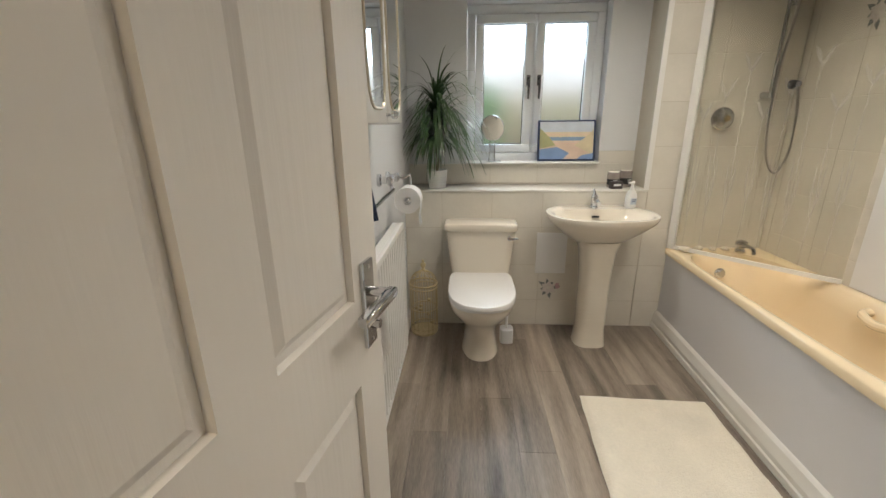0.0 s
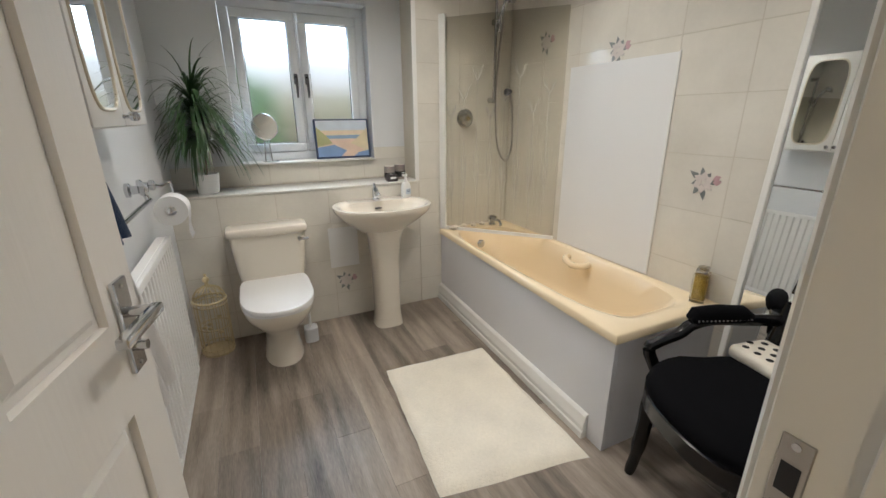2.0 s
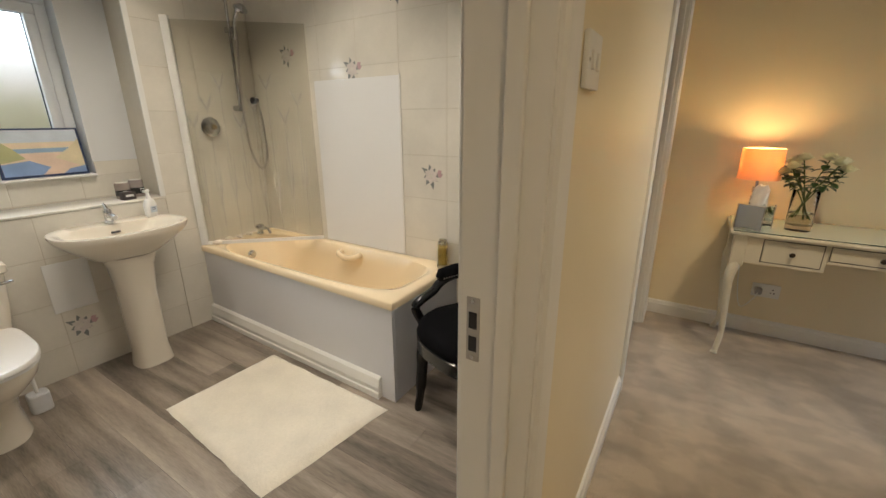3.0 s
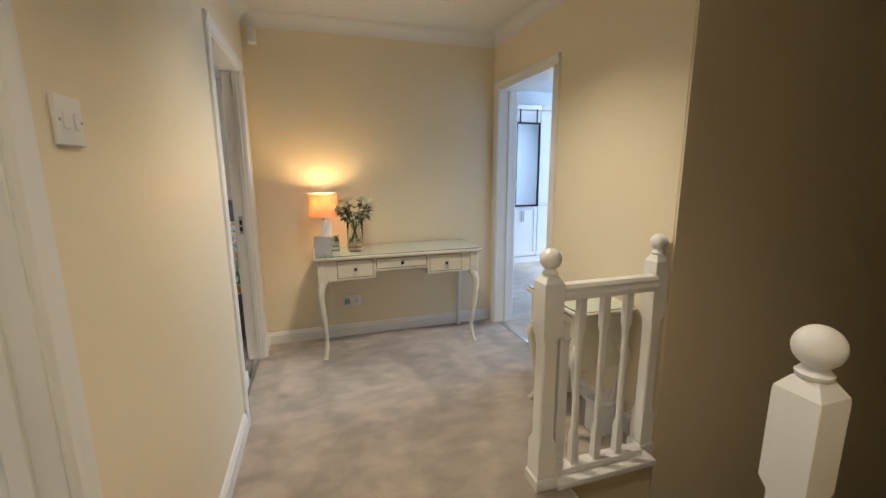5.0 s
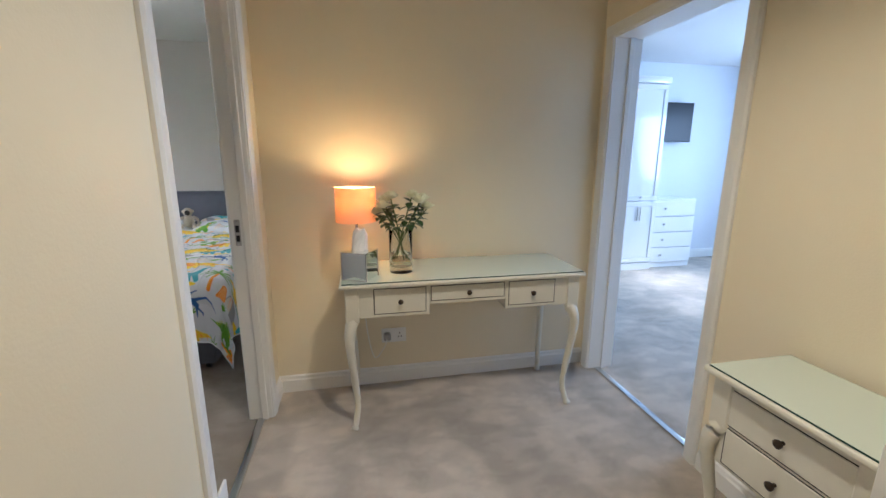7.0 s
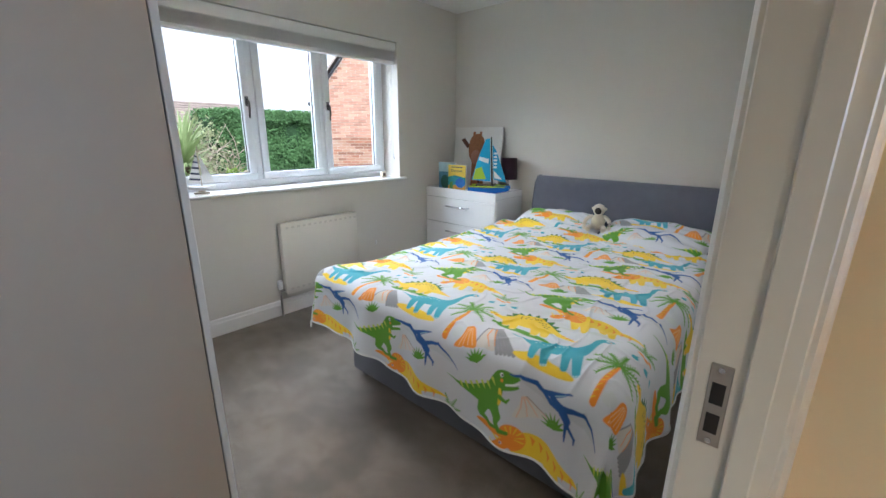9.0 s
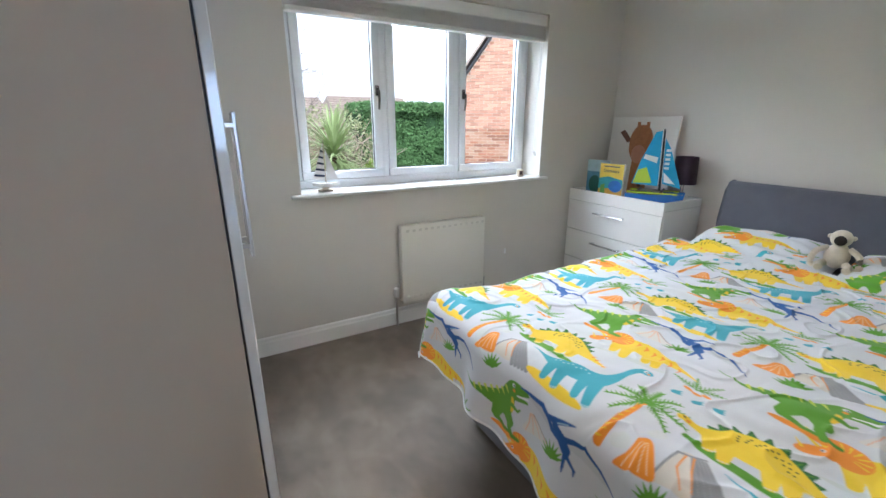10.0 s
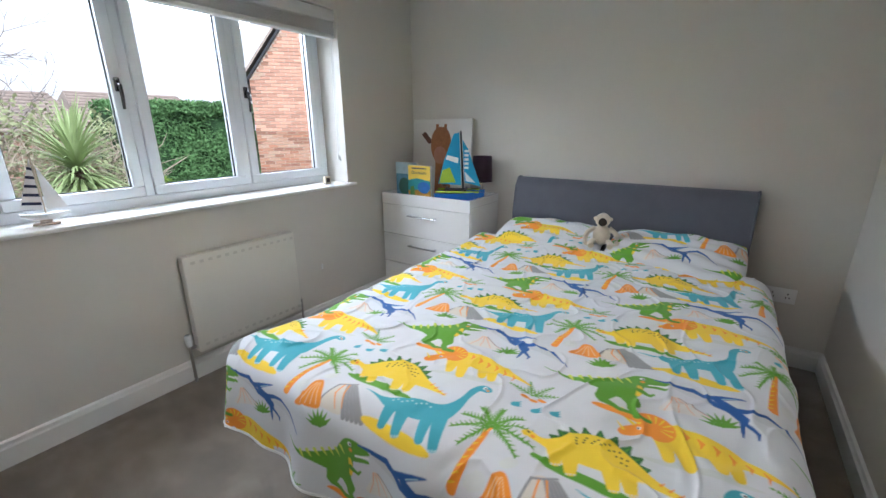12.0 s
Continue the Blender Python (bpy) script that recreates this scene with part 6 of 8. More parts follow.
def hung_mirror():
    t = thing("hanging_mirror", "long black-framed mirror hung over a wardrobe door", "mirror", (3.80, -4.235, 0.84))
    W, H = 0.38, 1.17
    for a, b, c, e in ((-W / 2, W / 2, 0, 0.025), (-W / 2, W / 2, H - 0.025, H), (-W / 2, -W / 2 + 0.025, 0.025, H - 0.025), (W / 2 - 0.025, W / 2, 0.025, H - 0.025)):
        part("frame", bx(B(), -0.022, 0.0, a, b, c, e, 0.002, 1), M_BLACK, t)
    part("mirror_glass", bx(B(), -0.012, -0.006, -W / 2 + 0.024, W / 2 - 0.024, 0.024, H - 0.024), M_MIRROR, t, smooth=0)
    for y in (-0.13, 0.13):
        part("strap", bx(B(), -0.018, -0.012, y - 0.01, y + 0.01, H, H + 0.175), M_BLACK, t)


hung_mirror()
ch = thing("chest_of_drawers", "low white chest of drawers beside the wardrobe", "chest of drawers")
part("body", bx(B(), 3.90, 4.298, -5.55, -4.935, 0, 0.86, 0.003, 1), M_GLOSSW, ch)
for k in range(4):
    d = part("drawer", bx(B(), 3.88, 3.899, -5.54, -4.945, 0.07 + k * 0.195, 0.255 + k * 0.195, 0.003, 1), M_GLOSSW, ch)
    part("knob", lathe(B(), [(0.006, 0), (0.014, 0.016), (0.008, 0.026)], (0, 0, 0), 12), M_STEEL, d).matrix_basis = pose(3.88, -5.1, 0.165 + k * 0.195, 0, -90, 0)
tv = thing("television", "black flat television on the bedroom wall", "television", (4.30, -5.20, 1.80))
part("wall_mount", bx(B(), -0.09, 0, -0.10, 0.10, -0.10, 0.10), M_BLACKM, tv)
part("casing", bx(B(), -0.125, -0.0905, -0.40, 0.40, -0.24, 0.24, 0.006, 2), M_BLACKM, tv)
part("screen", bx(B(), -0.128, -0.1245, -0.39, 0.39, -0.225, 0.23), mat("black_screen", (0.01, 0.012, 0.016), 0.3, spec=0.3), tv)


# ---- child's bedroom ----
def wardrobe():
    t = thing("wardrobe", "white gloss wardrobe with a cream end panel", "wardrobe")
    X, Y0 = 1.315, 0.34
    part("body", bx(B(), XE + 0.155, X - 0.022, Y0 + 0.02, BN - 0.02, 0.0, 2.30), M_GLOSSW, t, smooth=0)
    part("end_panel", bx(B(), XE + 0.155, X - 0.024, Y0, Y0 + 0.019, 0.0, 2.30, 0.0015, 1), M_ENDP, t, "cream matt end panel", 0)
    part("edge_gap", bx(B(), X - 0.0238, X - 0.0222, Y0 + 0.003, Y0 + 0.03, 0.0, 2.30), M_BLACKM, t, "dark joint", 0)
    w = (BN - 0.022 - Y0) / 5
    for k in range(5):
        a, b = Y0 + k * w + 0.001, Y0 + (k + 1) * w - 0.002
        d = part("door", bx(B(), X - 0.020, X, a, b, 0.04, 2.298, 0.002, 1), M_GLOSSW, t)
        y = b - 0.035 if k % 2 == 0 else a + 0.035
        bm = B()
        for z in (1.06, 1.35):
            bx(bm, X - 0.001, X + 0.034, y - 0.006, y + 0.006, z - 0.006, z + 0.006, 0.0015, 1)
        bx(bm, X + 0.026, X + 0.036, y - 0.0065, y + 0.0065, 1.03, 1.38, 0.002, 1)
        part("handle", bm, M_STEEL, d, "brushed chrome bar handle")
    part("kickboard", bx(B(), X - 0.03, X - 0.0215, Y0 + 0.02, BN - 0.022, 0, 0.038), M_GLOSSW, t)


wardrobe()


def bed():
    t = thing("bed", "grey upholstered divan bed with a padded headboard", "bed", (3.15, 0.215, 0))
    W2 = 0.68
    part("base", bx(B(), -0.98, 0.98, -W2, W2, 0.045, 0.33, 0.012, 2), M_GREYF, t, "grey fabric divan base")
    part("mattress", bx(B(), -0.97, 0.975, -W2 + 0.005, W2 - 0.005, 0.331, 0.555, 0.04, 4), M_SHEET, t, "white mattress")
    for x in (-0.93, 0.93):
        for y in (-W2 + 0.06, W2 - 0.06):
            c = part("caster", tube(B(), [(x, y - 0.012, 0.022), (x, y + 0.012, 0.022)], 0.022, 14), M_BLACKM, t)
            part("caster_fork", tube(B(), [(x, y, 0.022), (x, y, 0.05)], 0.010, 8), M_BLACKM, c)
    bm = B()
    pr = [(0.995, 0.30), (1.09, 0.30), (1.13, 0.80), (1.145, 0.97), (1.13, 1.0), (1.10, 1.005), (1.06, 0.995), (1.03, 0.95), (0.998, 0.75)]
    prism(bm, pr, "y", -0.705, 0.715)
    part("headboard", bm, M_GREYF, t, "padded dark grey headboard", 50)
    for s in (-0.70, 0.71):
        part("headboard_piping", tube(B(), [(u, s, v) for u, v in [pr[k] for k in (8, 7, 6, 5, 4)]], 0.007, 8), M_GREYF, t)
    for y in (-0.45, 0.45):
        part("headboard_strut", bx(B(), 1.02, 1.06, y - 0.03, y + 0.03, 0.05, 0.31), M_BLACKM, t)


bed()

# printed bedding: animals, palms and volcanoes as filled outlines and strokes, laid out on the cloth
TEAL, YEL, GRN, ORA, NAV, GRY, LGR = (0.07, 0.40, 0.50), (0.88, 0.62, 0.02), (0.12, 0.34, 0.015), (0.86, 0.29, 0.015), (0.015, 0.10, 0.36), (0.30, 0.30, 0.31), (0.62, 0.64, 0.62)
DGR, CLOTH, SPOT, SAND = (0.035, 0.17, 0.03), (0.68, 0.69, 0.72), (0.45, 0.68, 0.72), (0.70, 0.64, 0.56)
INK = (0.015, 0.02, 0.02)


def chain(col, pts):
    """A stroke through (x, y, half width)."""
    return [(col, a, b) for a, b in zip(pts, pts[1:])]


def blob(col, pts, n=4):
    """A filled shape, its outline smooth through the points."""
    k, out = len(pts), []
    for i in range(k):
        p0, p1, p2, p3 = (Vector(pts[(i + j - 1) % k]) for j in range(4))
        for q in range(n):
            f = q / n
            out.append(tuple(0.5 * (2 * p1 + (p2 - p0) * f + (2 * p0 - 5 * p1 + 4 * p2 - p3) * f * f + (3 * p1 - p0 - 3 * p2 + p3) * f ** 3)))
    return [(col, out, None)]


def oval(col, cx, cy, rx, ry, turn=0.0):
    c, s = math.cos(radians(turn)), math.sin(radians(turn))
    return [(col, [(cx + rx * math.cos(a) * c - ry * math.sin(a) * s, cy + rx * math.cos(a) * s + ry * math.sin(a) * c) for a in np.linspace(0, 2 * math.pi, 21)[:-1]], None)]


def dot(col, x, y, r):
    return [(col, (x, y, r), (x + 0.0005, y, r))]


def blades(col, x, y, R, angles, w=0.004):
    """A tuft of pointed leaves from one foot."""
    s = []
    for a in angles:
        c, q = math.cos(a), math.sin(a)
        s += chain(col, [(x, y, 0.002), (x + 0.5 * R * c, y + 0.5 * R * q, w), (x + R * c, y + R * q, 0.0008)])
    return s


def motif_long():
    s = oval(YEL, -0.062, -0.074, 0.112, 0.019, -24)
    for x, y, u, v in ((-0.088, 0.0, -0.100, -0.046), (0.018, -0.005, 0.008, -0.082)):
        s += chain(TEAL, [(x, y, 0.018), (u, v, 0.012)])
    for x, y, u, v in ((-0.050, 0.0, -0.058, -0.066), (0.048, -0.005, 0.046, -0.098)):
        s += chain(TEAL, [(x, y, 0.020), (u, v, 0.013)])
        for k in (-1, 0, 1):
            s += dot(SPOT, u + 0.008 * k, v - 0.009, 0.003)
    s += blob(TEAL, [(-0.182, 0.068), (-0.130, 0.044), (-0.085, 0.042), (-0.035, 0.048), (0.010, 0.042), (0.050, 0.044), (0.086, 0.072), (0.108, 0.114), (0.136, 0.134), (0.162, 0.126), (0.168, 0.108), (0.152, 0.103), (0.134, 0.108), (0.114, 0.078), (0.094, 0.034), (0.072, -0.004), (0.045, -0.026), (0.0, -0.028), (-0.050, -0.018), (-0.100, 0.0), (-0.142, 0.038)])
    for k in range(9):
        s += dot(SPOT, -0.09 + 0.013 * k, 0.030 + 0.005 * math.sin(2.1 * k), 0.0028)
    return s + dot((0.9, 0.9, 0.9), 0.148, 0.122, 0.006) + dot(INK, 0.149, 0.121, 0.003) + dot(ORA, 0.156, 0.112, 0.004)


def motif_biped():
    s = oval(ORA, 0.005, -0.104, 0.088, 0.013, -17)
    s += chain(GRN, [(-0.02, -0.012, 0.030), (-0.048, -0.050, 0.018), (-0.050, -0.060, 0.012), (-0.024, -0.076, 0.008), (-0.010, -0.090, 0.007), (0.014, -0.094, 0.006)])
    s += chain(GRN, [(0.018, -0.015, 0.028), (0.030, -0.055, 0.019), (0.020, -0.078, 0.010), (0.028, -0.104, 0.009), (0.056, -0.112, 0.007)])
    s += blob(GRN, [(-0.195, 0.078), (-0.140, 0.050), (-0.080, 0.043), (-0.030, 0.045), (0.012, 0.052), (0.045, 0.078), (0.072, 0.094), (0.105, 0.090), (0.148, 0.066), (0.152, 0.052), (0.120, 0.046), (0.088, 0.040), (0.072, 0.012), (0.054, -0.018), (0.024, -0.040), (-0.010, -0.040), (-0.050, -0.018), (-0.095, 0.014), (-0.145, 0.042)])
    s += chain(YEL, [(0.066, 0.030, 0.006), (0.062, 0.004, 0.009), (0.050, -0.016, 0.005)])
    s += chain(GRN, [(0.084, 0.036, 0.010), (0.136, 0.030, 0.005)]) + chain((0.9, 0.9, 0.88), [(0.096, 0.044, 0.0035), (0.144, 0.042, 0.003)])
    s += chain(GRN, [(0.060, 0.006, 0.009), (0.082, -0.010, 0.005), (0.096, -0.002, 0.003)])
    for k in range(7):
        x, y = -0.12 + 0.027 * k, 0.046 + 0.0014 * k + (0.012 if k > 5 else 0)
        s += chain((0.62, 0.70, 0.08), [(x, y + 0.001, 0.006), (x + 0.007, y - 0.022, 0.001)])
    return s + dot((0.9, 0.9, 0.9), 0.086, 0.078, 0.007) + dot(INK, 0.088, 0.077, 0.0035) + dot(ORA, 0.082, 0.060, 0.006)


def motif_plated():
    s = oval(GRN, -0.035, -0.080, 0.125, 0.015, -24)
    for k in range(9):
        f = k / 8
        a = 2.55 - 2.35 * f
        x, y = -0.005 + 0.098 * math.cos(a), -0.012 + 0.074 * math.sin(a) - 0.020 * f
        R = 0.020 + 0.012 * math.sin(math.pi * f)
        c, q = math.cos(a), math.sin(a)
        s += chain(DGR, [(x - 0.012 * c, y - 0.012 * q, 0.011), (x, y, 0.013), (x + R * c * 0.8, y + R * q * 0.8, 0.004)])
        s += chain(GRN, [(x, y, 0.0015), (x + R * c * 0.5, y + R * q * 0.5, 0.001)])
    for x, y, v in ((-0.090, -0.005, -0.038), (-0.060, -0.010, -0.060), (0.022, -0.030, -0.088), (0.056, -0.030, -0.090)):
        s += chain(YEL, [(x, y, 0.022), (x - 0.004, v, 0.013)])
        for k in (-1, 0, 1):
            s += dot(SAND, x - 0.004 + 0.008 * k, v - 0.008, 0.0025)
    s += blob(YEL, [(-0.168, 0.032), (-0.146, 0.040), (-0.118, 0.026), (-0.085, 0.034), (-0.045, 0.056), (0.002, 0.060), (0.046, 0.042), (0.082, 0.002), (0.116, -0.044), (0.170, -0.100), (0.135, -0.084), (0.095, -0.066), (0.055, -0.054), (0.0, -0.046), (-0.055, -0.032), (-0.098, -0.012), (-0.135, 0.012), (-0.160, 0.018)])
    for k in range(20):
        a = 2.3 - 0.115 * k
        r = 0.62 + 0.10 * (k % 3)
        s += dot(INK, -0.005 + 0.090 * r * math.cos(a), -0.012 + 0.075 * r * math.sin(a) - 0.010 * k / 19, 0.0024)
    for k in range(4):
        s += chain(ORA, [(0.118 + 0.014 * k, -0.054 - 0.014 * k, 0.003), (0.128 + 0.014 * k, -0.048 - 0.014 * k, 0.001)])
    return s + dot(INK, -0.152, 0.033, 0.003) + dot(ORA, -0.142, 0.024, 0.005)


def motif_horned():
    s = oval(LGR, -0.01, -0.086, 0.115, 0.010, -14)
    for x, y, v in ((-0.060, 0.0, -0.056), (-0.025, -0.01, -0.082), (0.040, -0.02, -0.076), (0.068, -0.03, -0.088)):
        s += chain(YEL, [(x, y, 0.022), (x - 0.004, v, 0.013)])
    s += blob(YEL, [(-0.070, 0.045), (-0.030, 0.056), (0.010, 0.046), (0.055, 0.024), (0.100, -0.018), (0.178, -0.094), (0.125, -0.070), (0.080, -0.056), (0.030, -0.046), (-0.030, -0.036), (-0.075, -0.010)])
    for k in range(6):
        x, y = -0.004 + 0.026 * k, 0.042 - 0.019 * k
        s += chain(ORA, [(x, y - 0.004, 0.002), (x + 0.004, y - 0.018, 0.0055 - 0.0005 * k), (x - 0.004, y - 0.034, 0.001)])
    s += blob(ORA, [(-0.098, 0.070), (-0.070, 0.088), (-0.038, 0.076), (-0.022, 0.044), (-0.030, 0.012), (-0.058, -0.006), (-0.085, 0.004)])
    s += blob(ORA, [(-0.095, 0.050), (-0.070, 0.040), (-0.078, 0.010), (-0.110, 0.002), (-0.148, -0.004), (-0.160, 0.008), (-0.150, 0.022), (-0.120, 0.036)])
    for k in range(6):
        a = 1.75 - 0.48 * k
        s += chain(YEL, [(-0.066 + 0.012 * math.cos(a), 0.040 + 0.012 * math.sin(a), 0.0008), (-0.066 + 0.038 * math.cos(a), 0.040 + 0.040 * math.sin(a), 0.0026)])
    s += chain(YEL, [(-0.104, 0.046, 0.006), (-0.136, 0.090, 0.001)]) + chain(YEL, [(-0.118, 0.040, 0.005), (-0.150, 0.074, 0.001)]) + chain(YEL, [(-0.146, 0.018, 0.004), (-0.156, 0.036, 0.001)])
    return s + dot((0.9, 0.9, 0.9), -0.108, 0.026, 0.005) + dot(INK, -0.109, 0.026, 0.003)


def motif_winged():
    s = blob((0.60, 0.62, 0.64), [(-0.125, 0.090), (-0.060, 0.066), (-0.030, 0.030), (-0.020, 0.0), (-0.055, 0.030)]) + blob((0.60, 0.62, 0.64), [(0.02, -0.01), (0.068, -0.008), (0.108, -0.045), (0.125, -0.085), (0.075, -0.045)])
    s += chain(NAV, [(-0.155, 0.108, 0.002), (-0.110, 0.092, 0.006), (-0.066, 0.078, 0.008), (-0.045, 0.052, 0.007), (-0.030, 0.020, 0.008), (0.004, 0.0, 0.013)])
    s += chain(NAV, [(-0.018, 0.035, 0.010), (0.004, 0.004, 0.016), (0.014, -0.024, 0.015), (0.012, -0.045, 0.006)])
    s += chain(NAV, [(0.014, -0.04, 0.006), (0.028, -0.076, 0.004), (0.022, -0.092, 0.002)]) + chain(NAV, [(0.008, -0.04, 0.006), (-0.004, -0.072, 0.004), (-0.010, -0.088, 0.002)])
    s += chain(NAV, [(0.010, 0.004, 0.010), (0.045, 0.004, 0.008), (0.078, -0.004, 0.006), (0.112, -0.044, 0.004), (0.142, -0.108, 0.0015)])
    return s + chain(NAV, [(-0.062, 0.062, 0.002), (-0.018, 0.046, 0.011), (0.052, 0.046, 0.0015)]) + chain(SPOT, [(-0.006, 0.042, 0.0015), (0.030, 0.044, 0.001)])


def motif_palm():
    s = chain(ORA, [(-0.064, -0.142, 0.012), (-0.024, -0.060, 0.009), (0.018, 0.016, 0.006)])
    for k in range(8):
        f = k / 8
        s += chain(YEL, [(-0.070 + 0.082 * f, -0.130 + 0.146 * f, 0.0024), (-0.056 + 0.074 * f, -0.126 + 0.146 * f, 0.0010)])
    for a in (-0.75, -0.25, 0.25, 0.75, 1.3, 1.85, 2.4, 2.95, 3.6):
        R = 0.098 if math.sin(a) > -0.4 else 0.080
        c, q = math.cos(a), math.sin(a)
        spine = [(0.018 + R * f * c, 0.018 + R * f * q * 0.92 - 0.030 * f * f) for f in (0, 0.25, 0.5, 0.75, 1)]
        s += chain(GRN, [(x, y, 0.0022) for x, y in spine])
        for k in range(1, 5):
            for f in (0.0, 0.5):
                x, y = (spine[k - 1][j] + (spine[k][j] - spine[k - 1][j]) * (1 - f) for j in (0, 1))
                L = 0.020 * (1.15 - 0.16 * k)
                for g in (0.75, -0.75):
                    s += chain(GRN, [(x, y, 0.0032), (x + L * math.cos(a + g), y + L * math.sin(a + g), 0.0008)])
    return s


def motif_hill():
    s = blob((0.68, 0.69, 0.67), [(-0.052, 0.082), (-0.030, 0.098), (-0.010, 0.090), (-0.016, 0.074), (-0.040, 0.068)])
    s += blob(SAND, [(0.020, 0.050), (0.050, 0.056), (0.075, 0.010), (0.060, -0.05), (0.0, -0.036), (-0.022, -0.022)])
    for k in range(5):
        f = k / 4
        s += chain(GRY, [(0.045 + 0.026 * f, 0.052 - 0.004 * f, 0.003), (0.066 + 0.062 * f, -0.060 - 0.016 * f, 0.0075)])
    s += chain(GRY, [(0.018, 0.050, 0.003), (0.072, 0.055, 0.003)]) + chain(GRY, [(0.018, 0.050, 0.003), (-0.022, -0.016, 0.003)])
    for k in range(2):
        s += chain(ORA, [(0.034 + 0.016 * k, 0.048, 0.0022), (0.022 + 0.028 * k, 0.010, 0.002), (0.034 + 0.022 * k, -0.035, 0.0012)])
    s += blob(ORA, [(-0.062, 0.056), (-0.036, 0.056), (-0.022, 0.010), (-0.020, -0.034), (-0.065, -0.030), (-0.118, -0.018), (-0.085, 0.016)])
    for k in range(4):
        s += chain((0.90, 0.62, 0.35), [(-0.054 + 0.004 * k, 0.048, 0.0008), (-0.094 + 0.020 * k, -0.018 - 0.002 * k, 0.0016)])
    return s + blades(GRN, -0.022, -0.088, 0.052, (0.5, 0.9, 1.25, 1.6, 1.95, 2.35, 2.7), 0.0065)


def motif_sprig():
    s = []
    for a, R in ((0.75, 0.085), (1.6, 0.080), (2.45, 0.080), (0.1, 0.075)):
        c, q = math.cos(a), math.sin(a)
        s += chain(GRN, [(-0.012, -0.030, 0.0018), (-0.012 + R * c, -0.030 + R * q * 0.8, 0.001)])
        for k in range(1, 7):
            f = k / 6.5
            x, y, L = -0.012 + R * f * c, -0.030 + R * f * q * 0.8, 0.019 * (1.1 - f)
            for g in (0.85, -0.85):
                s += chain(GRN, [(x, y, 0.0026), (x + L * math.cos(a + g), y + L * math.sin(a + g), 0.001)])
    for x, y in ((-0.030, -0.040), (-0.008, -0.052), (0.014, -0.050)):
        s += oval(ORA, x, y, 0.013, 0.006, -25)
    for x, y in ((-0.055, -0.078), (-0.004, -0.094), (0.044, -0.092)):
        s += oval(TEAL, x, y, 0.012, 0.009)
        for k in (-1, 0, 1):
            s += chain(TEAL, [(x + 0.006, y + 0.006 * k, 0.004), (x + 0.016, y + 0.009 * k + 0.003, 0.001)])
    return s


def motif_small_hill():
    s = blob((0.73, 0.70, 0.66), [(-0.010, 0.038), (0.008, 0.038), (0.035, 0.0), (0.070, -0.034), (0.0, -0.032), (-0.062, -0.026), (-0.030, 0.010)])
    for k in range(4):
        s += chain((0.80, 0.42, 0.24), [(-0.010 + 0.006 * k, 0.036, 0.002), (-0.024 + 0.018 * k, 0.004, 0.0012), (-0.050 + 0.036 * k, -0.028, 0.001)])
    s += chain(GRY, [(0.006, 0.038, 0.0015), (0.036, -0.002, 0.0015), (0.070, -0.034, 0.001)])
    return s + blades(GRN, 0.078, -0.058, 0.050, (0.15, 0.5, 0.85, 1.2, 1.6, 2.0, 2.4, 2.8), 0.005)


def motif_puff():
    return blob((0.66, 0.68, 0.67), [(-0.026, 0.0), (-0.020, 0.016), (-0.006, 0.018), (0.004, 0.026), (0.020, 0.018), (0.026, 0.004), (0.020, -0.012), (0.006, -0.018), (-0.012, -0.016)])


# one repeat of the print: drawing, place across, place along
REPEAT = [(motif_puff(), 0.20, -0.075), (motif_small_hill(), -0.045, 0.42), (motif_sprig(), 0.205, 0.262), (motif_hill(), -0.278, -0.07), (motif_winged(), 0.065, -0.185),
          (motif_palm(), 0.160, 0.045), (motif_long(), 0.0, 0.012), (motif_plated(), -0.183, 0.124), (motif_horned(), -0.012, 0.285), (motif_biped(), -0.20, 0.39)]


TURN = (math.cos(radians(23)), math.sin(radians(23)))     # the drawings stand askew to the repeat


